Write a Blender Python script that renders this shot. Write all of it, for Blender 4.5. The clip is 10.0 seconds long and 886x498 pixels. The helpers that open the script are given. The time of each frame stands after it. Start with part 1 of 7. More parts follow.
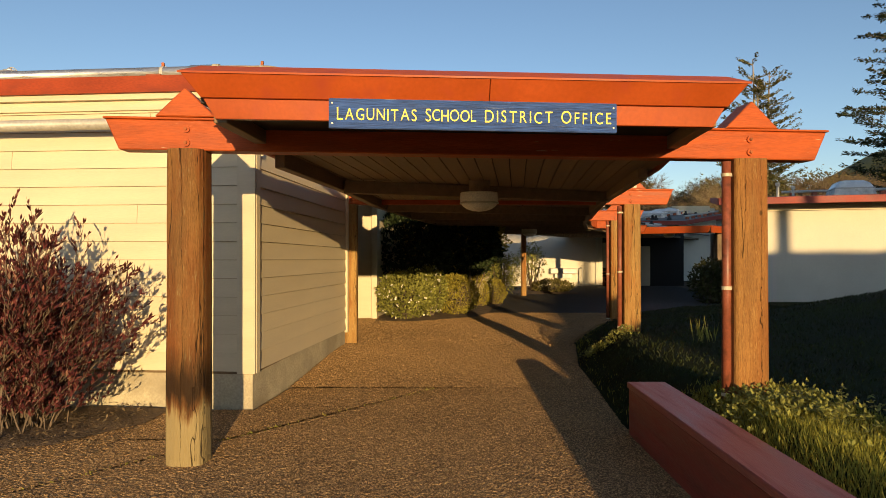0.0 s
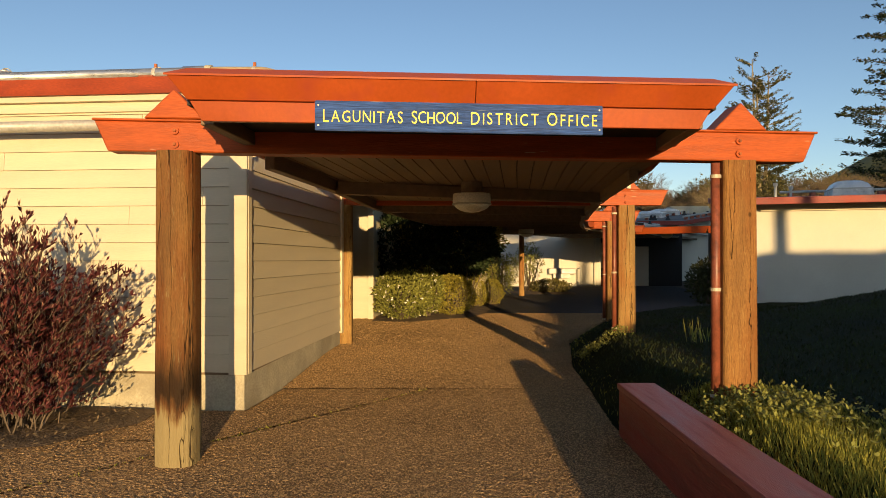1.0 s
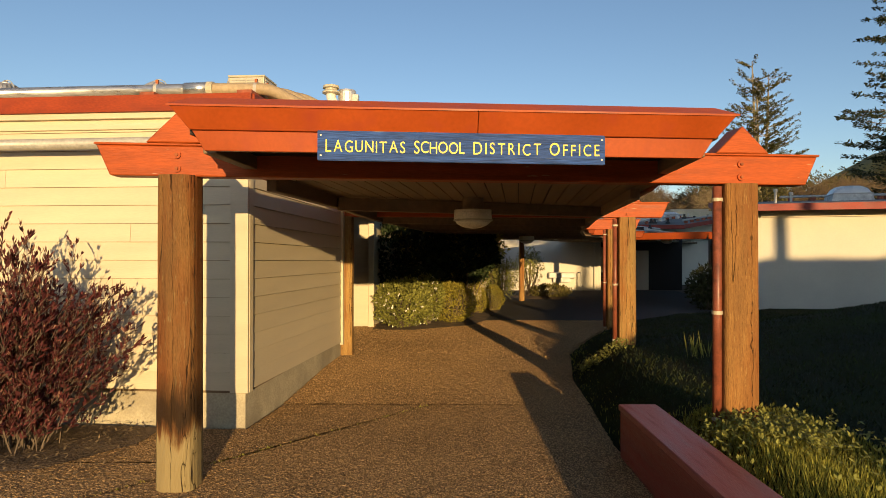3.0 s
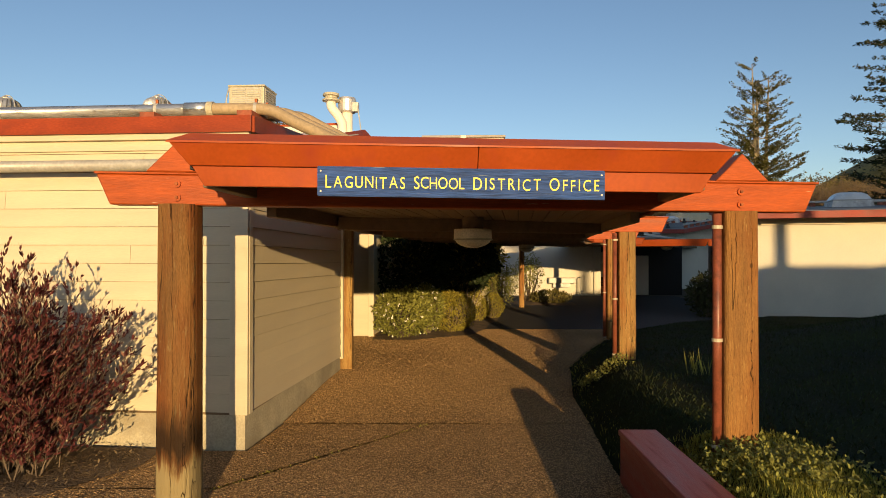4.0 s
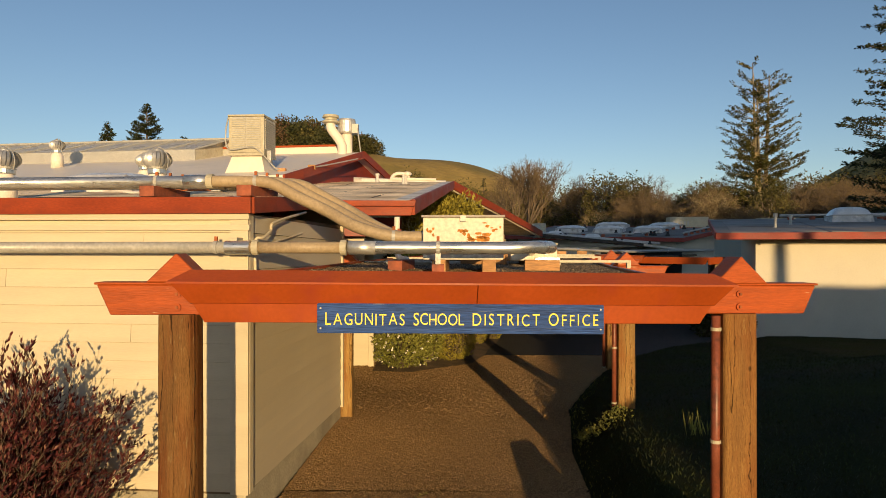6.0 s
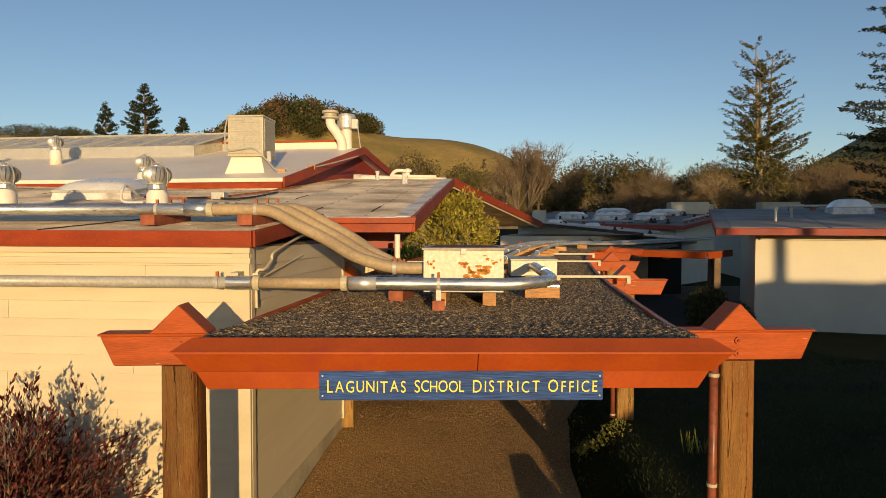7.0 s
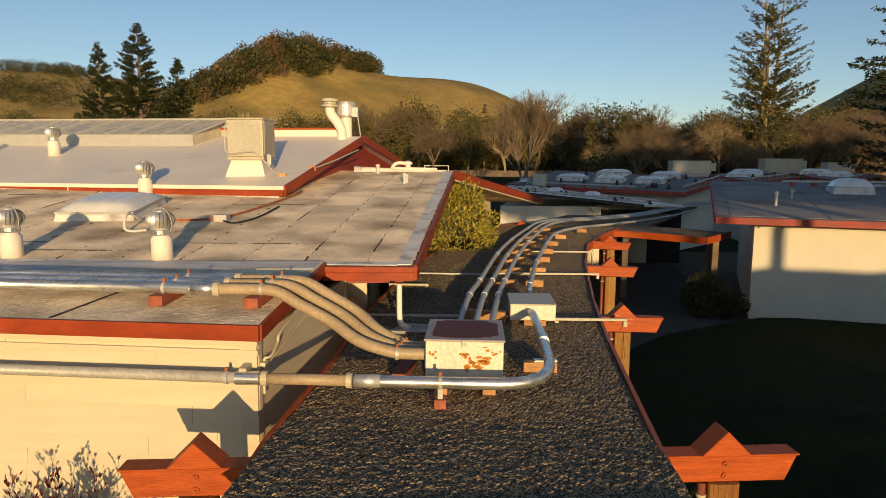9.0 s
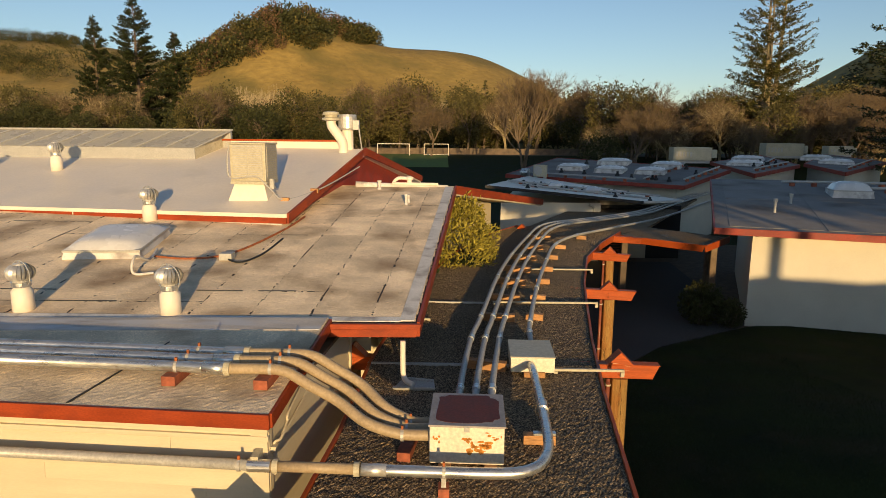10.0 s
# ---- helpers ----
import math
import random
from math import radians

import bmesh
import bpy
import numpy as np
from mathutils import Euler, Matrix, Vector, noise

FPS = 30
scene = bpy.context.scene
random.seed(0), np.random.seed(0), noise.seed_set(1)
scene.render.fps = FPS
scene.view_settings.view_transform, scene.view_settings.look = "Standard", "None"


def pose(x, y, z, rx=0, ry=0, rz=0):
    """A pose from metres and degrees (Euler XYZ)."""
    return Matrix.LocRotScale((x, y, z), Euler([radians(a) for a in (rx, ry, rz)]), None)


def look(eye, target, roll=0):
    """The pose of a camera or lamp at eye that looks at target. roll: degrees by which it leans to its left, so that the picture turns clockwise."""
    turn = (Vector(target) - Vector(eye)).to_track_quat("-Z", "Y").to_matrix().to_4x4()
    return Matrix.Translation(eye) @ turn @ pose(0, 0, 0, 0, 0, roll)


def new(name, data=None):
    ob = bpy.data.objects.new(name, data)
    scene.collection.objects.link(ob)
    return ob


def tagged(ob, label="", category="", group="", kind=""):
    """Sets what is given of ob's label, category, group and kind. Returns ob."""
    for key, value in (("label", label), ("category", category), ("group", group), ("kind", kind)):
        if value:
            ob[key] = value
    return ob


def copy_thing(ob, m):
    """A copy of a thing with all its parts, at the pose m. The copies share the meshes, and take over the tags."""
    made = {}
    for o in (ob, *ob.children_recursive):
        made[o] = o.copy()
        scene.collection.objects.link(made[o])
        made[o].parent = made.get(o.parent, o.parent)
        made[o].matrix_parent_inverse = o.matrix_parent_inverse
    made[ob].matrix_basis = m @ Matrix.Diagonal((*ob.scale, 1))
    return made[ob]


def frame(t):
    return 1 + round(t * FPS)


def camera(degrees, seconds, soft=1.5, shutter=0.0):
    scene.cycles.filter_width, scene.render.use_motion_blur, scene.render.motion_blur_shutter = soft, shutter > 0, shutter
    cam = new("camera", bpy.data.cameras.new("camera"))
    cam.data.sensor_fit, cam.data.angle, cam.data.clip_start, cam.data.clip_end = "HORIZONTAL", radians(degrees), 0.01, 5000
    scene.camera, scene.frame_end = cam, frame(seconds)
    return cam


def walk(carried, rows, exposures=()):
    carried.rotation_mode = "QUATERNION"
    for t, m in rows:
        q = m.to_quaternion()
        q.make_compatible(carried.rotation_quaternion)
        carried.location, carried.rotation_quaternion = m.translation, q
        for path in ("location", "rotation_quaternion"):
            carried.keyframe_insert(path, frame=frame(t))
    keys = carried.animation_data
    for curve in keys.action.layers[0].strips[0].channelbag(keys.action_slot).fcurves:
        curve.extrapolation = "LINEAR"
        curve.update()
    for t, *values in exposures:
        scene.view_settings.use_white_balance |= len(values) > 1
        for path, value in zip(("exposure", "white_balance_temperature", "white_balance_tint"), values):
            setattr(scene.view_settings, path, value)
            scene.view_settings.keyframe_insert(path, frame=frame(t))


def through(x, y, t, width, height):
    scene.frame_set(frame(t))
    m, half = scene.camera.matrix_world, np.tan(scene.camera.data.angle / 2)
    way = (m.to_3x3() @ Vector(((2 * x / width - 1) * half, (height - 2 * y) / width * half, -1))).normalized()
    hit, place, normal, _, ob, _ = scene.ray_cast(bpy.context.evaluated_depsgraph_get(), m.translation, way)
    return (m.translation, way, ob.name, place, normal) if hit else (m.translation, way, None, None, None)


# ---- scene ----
# camera and its rise
cam = camera(70.0, 10.0, soft=0.8)
PATH = [
    (0.0, (0.032, 0.005, 1.625), (0.032, 2.005, 1.632), 0),
    (0.5, (0.101, 0.0, 1.629), (0.101, 2.0, 1.637), 0),
    (1.0, (0.119, -0.002, 1.637), (0.119, 1.998, 1.644), 0),
    (1.5, (0.112, -0.002, 1.665), (0.112, 1.998, 1.673), 0),
    (2.0, (0.108, 0.0, 1.721), (0.108, 2.0, 1.729), 0),
    (3.5, (0.102, -0.004, 1.902), (0.103, 1.996, 1.912), 0.1),
    (4.0, (0.103, -0.004, 2.035), (0.104, 1.996, 2.047), 0.1),
    (4.5, (0.104, -0.007, 2.212), (0.105, 1.993, 2.225), 0.1),
    (5.0, (0.105, -0.012, 2.414), (0.106, 1.988, 2.429), 0.1),
    (5.5, (0.106, -0.015, 2.658), (0.107, 1.985, 2.668), 0.08),
    (7.0, (0.100, -0.027, 3.484), (0.101, 1.971, 3.411), 0.1),
    (7.5, (0.096, -0.031, 3.778), (0.098, 1.965, 3.656), 0.2),
    (8.0, (0.093, -0.030, 4.076), (0.095, 1.963, 3.905), 0.2),
    (8.5, (0.088, -0.030, 4.466), (0.091, 1.958, 4.247), 0.3),
    (9.0, (0.069, -0.034, 5.109), (0.072, 1.948, 4.846), 0.4),
    (9.5, (0.047, -0.036, 5.769), (0.051, 1.940, 5.462), 0.4),
    (10.0, (0.015, -0.036, 6.428), (0.020, 1.933, 6.077), 0.5),
]
walk(cam, [(t, look(eye, aim, lean)) for t, eye, aim, lean in PATH],
     exposures=[(0.0, 0.36), (2.0, 0.34), (3.5, 0.27), (4.5, 0.17), (5.5, 0.06), (7.0, -0.04), (8.5, -0.02), (10.0, 0.05)])

# low evening sun from behind, a little to the right
SUN_AWAY, SUN_HIGH = 8.6, 6.6
world = bpy.data.worlds.new("evening_sky")
scene.world = world
world.use_nodes = True
wn = world.node_tree.nodes
sky = wn.new("ShaderNodeTexSky")
sky.sky_type = "NISHITA"
sky.sun_disc = False
sky.sun_elevation = radians(SUN_HIGH + 8)
sky.sun_rotation = radians(180 - SUN_AWAY)
sky.air_density, sky.dust_density, sky.ozone_density = 1.0, 0.5, 2.2
wn["Background"].inputs["Strength"].default_value = 0.108
world.node_tree.links.new(sky.outputs["Color"], wn["Background"].inputs["Color"])
sun_data = bpy.data.lights.new("sun", "SUN")
sun_data.energy, sun_data.angle, sun_data.color = 5.4, radians(0.45), (1.0, 0.685, 0.325)
sun = new("sun", sun_data)
ca, sa = math.cos(radians(SUN_HIGH)), math.sin(radians(SUN_HIGH))
beam = Vector((-math.sin(radians(SUN_AWAY)) * ca, math.cos(radians(SUN_AWAY)) * ca, -sa))
sun.matrix_world = look((10, -60, 30), Vector((10, -60, 30)) + beam)


# ---------------------------------------------------------------- materials
def mat(name, base, rough=0.6, metal=0.0, vary=0.25, scale=3.0, stretch=(1, 1, 1), fine=60.0, bump=0.15, rnd=0.0,
        stain=None, stain_at=0.6, stain_scale=1.2, stain_soft=0.1, island=0.0, spec=0.4, fine_vary=0.15, depth=0.01, lump=None):
    """Paint, wood, stone or metal with broad and fine variation, an optional stain and relief."""
    m = bpy.data.materials.new(name)
    m.use_nodes = True
    nt = m.node_tree
    n, li = nt.nodes, nt.links
    bs = n["Principled BSDF"]
    tc = n.new("ShaderNodeTexCoord")
    mp = n.new("ShaderNodeMapping")
    mp.inputs["Scale"].default_value = stretch
    li.new(tc.outputs["Object"], mp.inputs["Vector"])

    def noise_tex(s, detail=5, src=None):
        t = n.new("ShaderNodeTexNoise")
        t.inputs["Scale"].default_value, t.inputs["Detail"].default_value = s, detail
        li.new((src or mp).outputs["Vector"], t.inputs["Vector"])
        return t

    def ranged(sock, lo, hi, a=0.3, b=0.7):
        r = n.new("ShaderNodeMapRange")
        r.inputs["From Min"].default_value, r.inputs["From Max"].default_value = a, b
        r.inputs["To Min"].default_value, r.inputs["To Max"].default_value = lo, hi
        li.new(sock, r.inputs["Value"])
        return r.outputs["Result"]

    def times(a, b):
        x = n.new("ShaderNodeMath")
        x.operation = "MULTIPLY"
        li.new(a, x.inputs[0])
        if hasattr(b, "is_linked"):
            li.new(b, x.inputs[1])
        else:
            x.inputs[1].default_value = b
        return x.outputs[0]

    broad, small = noise_tex(scale), noise_tex(fine, 3)
    k = times(ranged(broad.outputs["Fac"], 1 - vary, 1 + vary), ranged(small.outputs["Fac"], 1 - fine_vary, 1 + fine_vary))
    if rnd:
        oi = n.new("ShaderNodeObjectInfo")
        k = times(k, ranged(oi.outputs["Random"], 1 - rnd, 1 + rnd, 0, 1))
    if island:
        ge = n.new("ShaderNodeNewGeometry")
        k = times(k, ranged(ge.outputs["Random Per Island"], 1 - island, 1 + island, 0, 1))
    hsv = n.new("ShaderNodeHueSaturation")
    hsv.inputs["Color"].default_value = (*base, 1)
    li.new(k, hsv.inputs["Value"])
    colour = hsv.outputs["Color"]
    if stain:
        st = noise_tex(stain_scale, 6)
        mix = n.new("ShaderNodeMix")
        mix.data_type = "RGBA"
        li.new(ranged(st.outputs["Fac"], 0, 1, stain_at - stain_soft, stain_at + stain_soft), mix.inputs["Factor"])
        li.new(colour, mix.inputs["A"])
        mix.inputs["B"].default_value = (*stain, 1)
        colour = mix.outputs["Result"]
    li.new(colour, bs.inputs["Base Color"])
    li.new(ranged(broad.outputs["Fac"], max(0.03, rough - 0.1), min(1, rough + 0.1)), bs.inputs["Roughness"])
    bs.inputs["Metallic"].default_value = metal
    bs.inputs["Specular IOR Level"].default_value = spec
    if bump:
        bp = n.new("ShaderNodeBump")
        bp.inputs["Strength"].default_value, bp.inputs["Distance"].default_value = bump, depth
        li.new(small.outputs["Fac"], bp.inputs["Height"])
        li.new(bp.outputs["Normal"], bs.inputs["Normal"])
    if lump:
        lumps(m, *lump)
    return m


def lumps(m, scale, dist):
    """Coarser relief on top of what a material has."""
    n, li = m.node_tree.nodes, m.node_tree.links
    bs = n["Principled BSDF"]
    tc, t, bp = n.new("ShaderNodeTexCoord"), n.new("ShaderNodeTexNoise"), n.new("ShaderNodeBump")
    t.inputs["Scale"].default_value, t.inputs["Detail"].default_value, t.inputs["Roughness"].default_value = scale, 4, 0.65
    li.new(tc.outputs["Object"], t.inputs["Vector"])
    bp.inputs["Strength"].default_value, bp.inputs["Distance"].default_value = 1.0, dist
    li.new(t.outputs["Fac"], bp.inputs["Height"])
    if bs.inputs["Normal"].links:
        li.new(bs.inputs["Normal"].links[0].from_socket, bp.inputs["Normal"])
    li.new(bp.outputs["Normal"], bs.inputs["Normal"])


def pebbled(name, base, light, scale, bump, rough=0.85, lump=None):
    """Gravel or exposed aggregate: cells of several tones with relief."""
    m = mat(name, base, rough, vary=0.3, scale=0.7, fine=scale, bump=0, fine_vary=0.1, spec=0.12)
    nt = m.node_tree
    n, li = nt.nodes, nt.links
    bs = n["Principled BSDF"]
    tc = n.new("ShaderNodeTexCoord")
    v = n.new("ShaderNodeTexVoronoi")
    v.inputs["Scale"].default_value = scale
    li.new(tc.outputs["Object"], v.inputs["Vector"])
    sep = n.new("ShaderNodeSeparateColor")
    li.new(v.outputs["Color"], sep.inputs["Color"])
    ramp = n.new("ShaderNodeMapRange")
    ramp.inputs["From Min"].default_value, ramp.inputs["From Max"].default_value = 0.35, 1.0
    li.new(sep.outputs["Red"], ramp.inputs["Value"])
    mix = n.new("ShaderNodeMix")
    mix.data_type = "RGBA"
    old = bs.inputs["Base Color"].links[0].from_socket
    li.new(ramp.outputs["Result"], mix.inputs["Factor"])
    li.new(old, mix.inputs["A"])
    mix.inputs["B"].default_value = (*light, 1)
    li.new(mix.outputs["Result"], bs.inputs["Base Color"])
    bp = n.new("ShaderNodeBump")
    bp.invert = True
    bp.inputs["Strength"].default_value, bp.inputs["Distance"].default_value = bump, 0.012
    li.new(v.outputs["Distance"], bp.inputs["Height"])
    li.new(bp.outputs["Normal"], bs.inputs["Normal"])
    if lump:
        lumps(m, *lump)
    return m


def leafy(name, base, rnd=0.35, through=0.3):
    m = mat(name, base, 0.6, vary=0.3, scale=0.8, fine=8, bump=0, island=rnd, spec=0.25)
    nt = m.node_tree
    n, li = nt.nodes, nt.links
    bs = n["Principled BSDF"]
    tr = n.new("ShaderNodeBsdfTranslucent")
    li.new(bs.inputs["Base Color"].links[0].from_socket, tr.inputs["Color"])
    mx = n.new("ShaderNodeMixShader")
    mx.inputs[0].default_value = through
    li.new(bs.outputs[0], mx.inputs[1])
    li.new(tr.outputs[0], mx.inputs[2])
    li.new(mx.outputs[0], n["Material Output"].inputs["Surface"])
    return m


RED = mat("red_paint", (0.34, 0.063, 0.011), 0.45, spec=0.22, vary=0.12, scale=2.0, fine=40, bump=0.08, fine_vary=0.08, stain=(0.30, 0.05, 0.02), stain_at=0.66, stain_scale=5)
RED_EAVE = mat("eave_red_paint", (0.28, 0.046, 0.013), 0.5, spec=0.22, vary=0.22, scale=1.2, stretch=(1, 1, 3), fine=30, bump=0.12, stain=(0.20, 0.035, 0.014), stain_at=0.6, stain_scale=2.5)
RED_WORN = mat("red_paint_worn", (0.36, 0.07, 0.013), 0.5, spec=0.22, vary=0.2, scale=3.0, stretch=(0.6, 1, 6), fine=25, bump=0.35, stain=(0.5, 0.3, 0.18), stain_at=0.71, stain_scale=7, stain_soft=0.02, rnd=0.05)
# Bench sides: red darkened to stand for their shade.
RED_BENCH = mat("bench_red_paint", (0.19, 0.036, 0.028), 0.4, vary=0.2, scale=3.0, stretch=(4, 0.5, 4), fine=30, bump=0.3, rnd=0.05)
# Bench seat: red paled to stand for sky light on the top.
RED_SKYLIT = mat("faded_seat_paint", (0.27, 0.075, 0.06), 0.45, vary=0.25, scale=3.0, stretch=(5, 0.5, 5), fine=30, bump=0.4, stain=(0.18, 0.04, 0.03), stain_at=0.62, stain_scale=3)
# Turf blades darkened so that their colour carries the lawn's shade.
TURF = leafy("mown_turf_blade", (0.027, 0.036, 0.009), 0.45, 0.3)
RED_DULL = mat("dull_red_paint", (0.25, 0.035, 0.02), 0.55, vary=0.25, scale=2.0, fine=30, bump=0.15)
CREAM = mat("cream_siding_paint", (0.57, 0.495, 0.345), 0.5, vary=0.06, scale=1.5, stretch=(0.6, 0.6, 4), fine=30, bump=0.12, rnd=0.03, fine_vary=0.03)
WHITE = mat("white_wall_paint", (0.57, 0.53, 0.43), 0.6, vary=0.06, scale=1.0, fine=30, bump=0.1, fine_vary=0.04)
CONCRETE = mat("weathered_concrete", (0.40, 0.355, 0.25), 0.85, vary=0.25, scale=2.5, fine=45, bump=0.4, stain=(0.30, 0.26, 0.18), stain_at=0.58, stain_scale=2)


def log_timber(name, base, warm, pale, seed, char=None):
    """Old log timber: wandering upright grain, flaked pale streaks, drying cracks, knots; char: height of a scorched band over a bleached foot."""
    m = mat(name, base, 0.72, vary=0.22, scale=1.6, stretch=(5, 5, 0.6), fine=60, bump=0, fine_vary=0.2, rnd=0.08, spec=0.2)
    n, li = m.node_tree.nodes, m.node_tree.links
    bs = n["Principled BSDF"]
    tc = n.new("ShaderNodeTexCoord")
    # a slow sideways drift makes the grain wander
    drift, wob, add = n.new("ShaderNodeTexNoise"), n.new("ShaderNodeVectorMath"), n.new("ShaderNodeVectorMath")
    drift.inputs["Scale"].default_value, drift.inputs["Detail"].default_value = 4.5, 3
    wob.operation, add.operation = "MULTIPLY", "ADD"
    wob.inputs[1].default_value = (0.045, 0.045, 0.0)
    li.new(tc.outputs["Object"], drift.inputs["Vector"])
    li.new(drift.outputs["Color"], wob.inputs[0])
    li.new(tc.outputs["Object"], add.inputs[0])
    li.new(wob.outputs[0], add.inputs[1])

    def grain(sx, sz, scale, detail=6, rough=0.65):
        mp, t = n.new("ShaderNodeMapping"), n.new("ShaderNodeTexNoise")
        mp.inputs["Scale"].default_value = (sx, sx, sz)
        mp.inputs["Location"].default_value = (seed, seed * 0.7, seed * 0.3)
        li.new(add.outputs[0], mp.inputs["Vector"])
        t.inputs["Scale"].default_value, t.inputs["Detail"].default_value, t.inputs["Roughness"].default_value = scale, detail, rough
        li.new(mp.outputs["Vector"], t.inputs["Vector"])
        return t.outputs["Fac"]

    def ramp(sock, stops):
        r = n.new("ShaderNodeValToRGB")
        e = r.color_ramp.elements
        e[0].position, e[0].color = stops[0][0], (*[stops[0][1]] * 3, 1)
        e[1].position, e[1].color = stops[1][0], (*[stops[1][1]] * 3, 1)
        for p, v in stops[2:]:
            e.new(p).color = (*[v] * 3, 1)
        li.new(sock, r.inputs[0])
        return r.outputs["Color"]

    def blend(fac, a, b, kind="MIX"):
        x = n.new("ShaderNodeMix")
        x.data_type, x.blend_type = "RGBA", kind
        li.new(fac, x.inputs["Factor"])
        li.new(a, x.inputs["A"])
        x.inputs["B"].default_value = (*b, 1)
        return x.outputs["Result"]

    colour = bs.inputs["Base Color"].links[0].from_socket
    colour = blend(ramp(grain(3, 0.5, 1.6), [(0.40, 0), (0.62, 0.9)]), colour, warm)
    fine = grain(44, 1.1, 3.0)
    colour = blend(ramp(fine, [(0.30, 0.7), (0.50, 0)]), colour, tuple(v * 0.35 for v in warm))
    colour = blend(ramp(grain(15, 1.6, 3.2), [(0.60, 0), (0.67, 0.55)]), colour, pale)
    cracks = ramp(grain(5, 0.10, 1.5, 4, 0.5), [(0.493, 0), (0.498, 1), (0.502, 1), (0.507, 0)])
    dark = tuple(v * 0.12 for v in base)
    if char:
        sp, mad = n.new("ShaderNodeSeparateXYZ"), n.new("ShaderNodeMath")
        li.new(tc.outputs["Object"], sp.inputs[0])
        mad.operation = "MULTIPLY_ADD"
        mad.inputs[1].default_value = 0.55
        li.new(grain(6, 0.5, 2.5), mad.inputs[0])
        li.new(sp.outputs["Z"], mad.inputs[2])
        half = n.new("ShaderNodeMath")
        half.operation = "MULTIPLY"
        half.inputs[1].default_value = 0.4
        li.new(mad.outputs[0], half.inputs[0])
        at = (char + 0.27) * 0.4
        colour = blend(ramp(half.outputs[0], [(at - 0.09, 1), (at - 0.05, 0)]), colour, pale)
        colour = blend(ramp(half.outputs[0], [(at - 0.08, 0), (at - 0.02, 0.96), (at + 0.03, 0.93), (at + 0.13, 0)]), colour, dark)
    colour = blend(cracks, colour, tuple(v * 0.1 for v in base))
    knot = n.new("ShaderNodeTexVoronoi")
    mp = n.new("ShaderNodeMapping")
    mp.inputs["Scale"].default_value = (1, 1, 0.55)
    mp.inputs["Location"].default_value = (seed * 0.31, seed * 0.17, seed * 0.23)
    li.new(tc.outputs["Object"], mp.inputs["Vector"])
    li.new(mp.outputs["Vector"], knot.inputs["Vector"])
    knot.inputs["Scale"].default_value = 5.0
    colour = blend(ramp(knot.outputs["Distance"], [(0.05, 0.85), (0.085, 0)]), colour, tuple(v * 0.2 for v in base))
    li.new(colour, bs.inputs["Base Color"])
    h = n.new("ShaderNodeMath")
    h.operation = "SUBTRACT"
    li.new(fine, h.inputs[0])
    li.new(cracks, h.inputs[1])
    bp = n.new("ShaderNodeBump")
    bp.inputs["Strength"].default_value, bp.inputs["Distance"].default_value = 0.8, 0.012
    li.new(h.outputs[0], bp.inputs["Height"])
    li.new(bp.outputs["Normal"], bs.inputs["Normal"])
    return m


POST = log_timber("scorched_log", (0.18, 0.09, 0.028), (0.165, 0.054, 0.014), (0.27, 0.21, 0.10), 3.1, 0.62)
POST_PALE = log_timber("bleached_timber", (0.33, 0.20, 0.065), (0.27, 0.11, 0.028), (0.48, 0.36, 0.16), 7.7)
POST_PLAIN = log_timber("brown_timber", (0.27, 0.135, 0.04), (0.20, 0.072, 0.018), (0.40, 0.25, 0.09), 12.4)
BLOCK = mat("sawn_block_timber", (0.42, 0.22, 0.09), 0.7, vary=0.3, scale=6, stretch=(1, 6, 6), fine=20, bump=0.3, rnd=0.25)
BLOCK_RED = mat("red_stained_block", (0.28, 0.08, 0.04), 0.7, vary=0.35, scale=8, fine=25, bump=0.3, rnd=0.2)
SOFFIT = mat("soffit_board_paint", (0.24, 0.165, 0.10), 0.65, vary=0.2, scale=2, stretch=(6, 0.5, 6), fine=20, bump=0.2, rnd=0.1)
GRAVEL = pebbled("roof_gravel", (0.075, 0.056, 0.036), (0.42, 0.31, 0.19), 68, 0.8)
PAVING = pebbled("exposed_aggregate", (0.155, 0.096, 0.045), (0.54, 0.34, 0.155), 105, 0.35)
ASPHALT = pebbled("court_asphalt", (0.05, 0.047, 0.043), (0.10, 0.092, 0.082), 70, 0.5)
GALV = mat("galvanised_pipe", (0.62, 0.62, 0.60), 0.32, metal=0.85, vary=0.18, scale=6, stretch=(0.4, 3, 3), fine=30, bump=0.05)
GREY_PIPE = mat("grey_painted_pipe", (0.42, 0.41, 0.38), 0.5, metal=0.2, vary=0.06, scale=5, fine=30, bump=0.05)
TAN_PIPE = mat("tan_conduit", (0.36, 0.275, 0.17), 0.5, vary=0.06, scale=4, fine=30, bump=0.05)
RUST = mat("rust", (0.30, 0.09, 0.03), 0.85, vary=0.4, scale=12, fine=60, bump=0.4)
RUST_ORANGE = mat("orange_rust", (0.46, 0.19, 0.03), 0.85, vary=0.4, scale=18, fine=70, bump=0.3, stain=(0.40, 0.13, 0.02), stain_at=0.6, stain_scale=14)
BROWN_PIPE = mat("red_brown_downpipe", (0.22, 0.065, 0.035), 0.45, vary=0.25, scale=5, fine=60, bump=0.1, stain=(0.10, 0.035, 0.02), stain_at=0.62, stain_scale=14)
BOX_PAINT = mat("rusting_box_paint", (0.66, 0.60, 0.47), 0.5, vary=0.08, scale=2, fine=25, bump=0.08, stain=(0.45, 0.24, 0.08), stain_at=0.8, stain_scale=3.2, stain_soft=0.06)
BOX_LID = mat("rusted_lid", (0.34, 0.30, 0.27), 0.6, vary=0.15, scale=3, fine=25, bump=0.15)
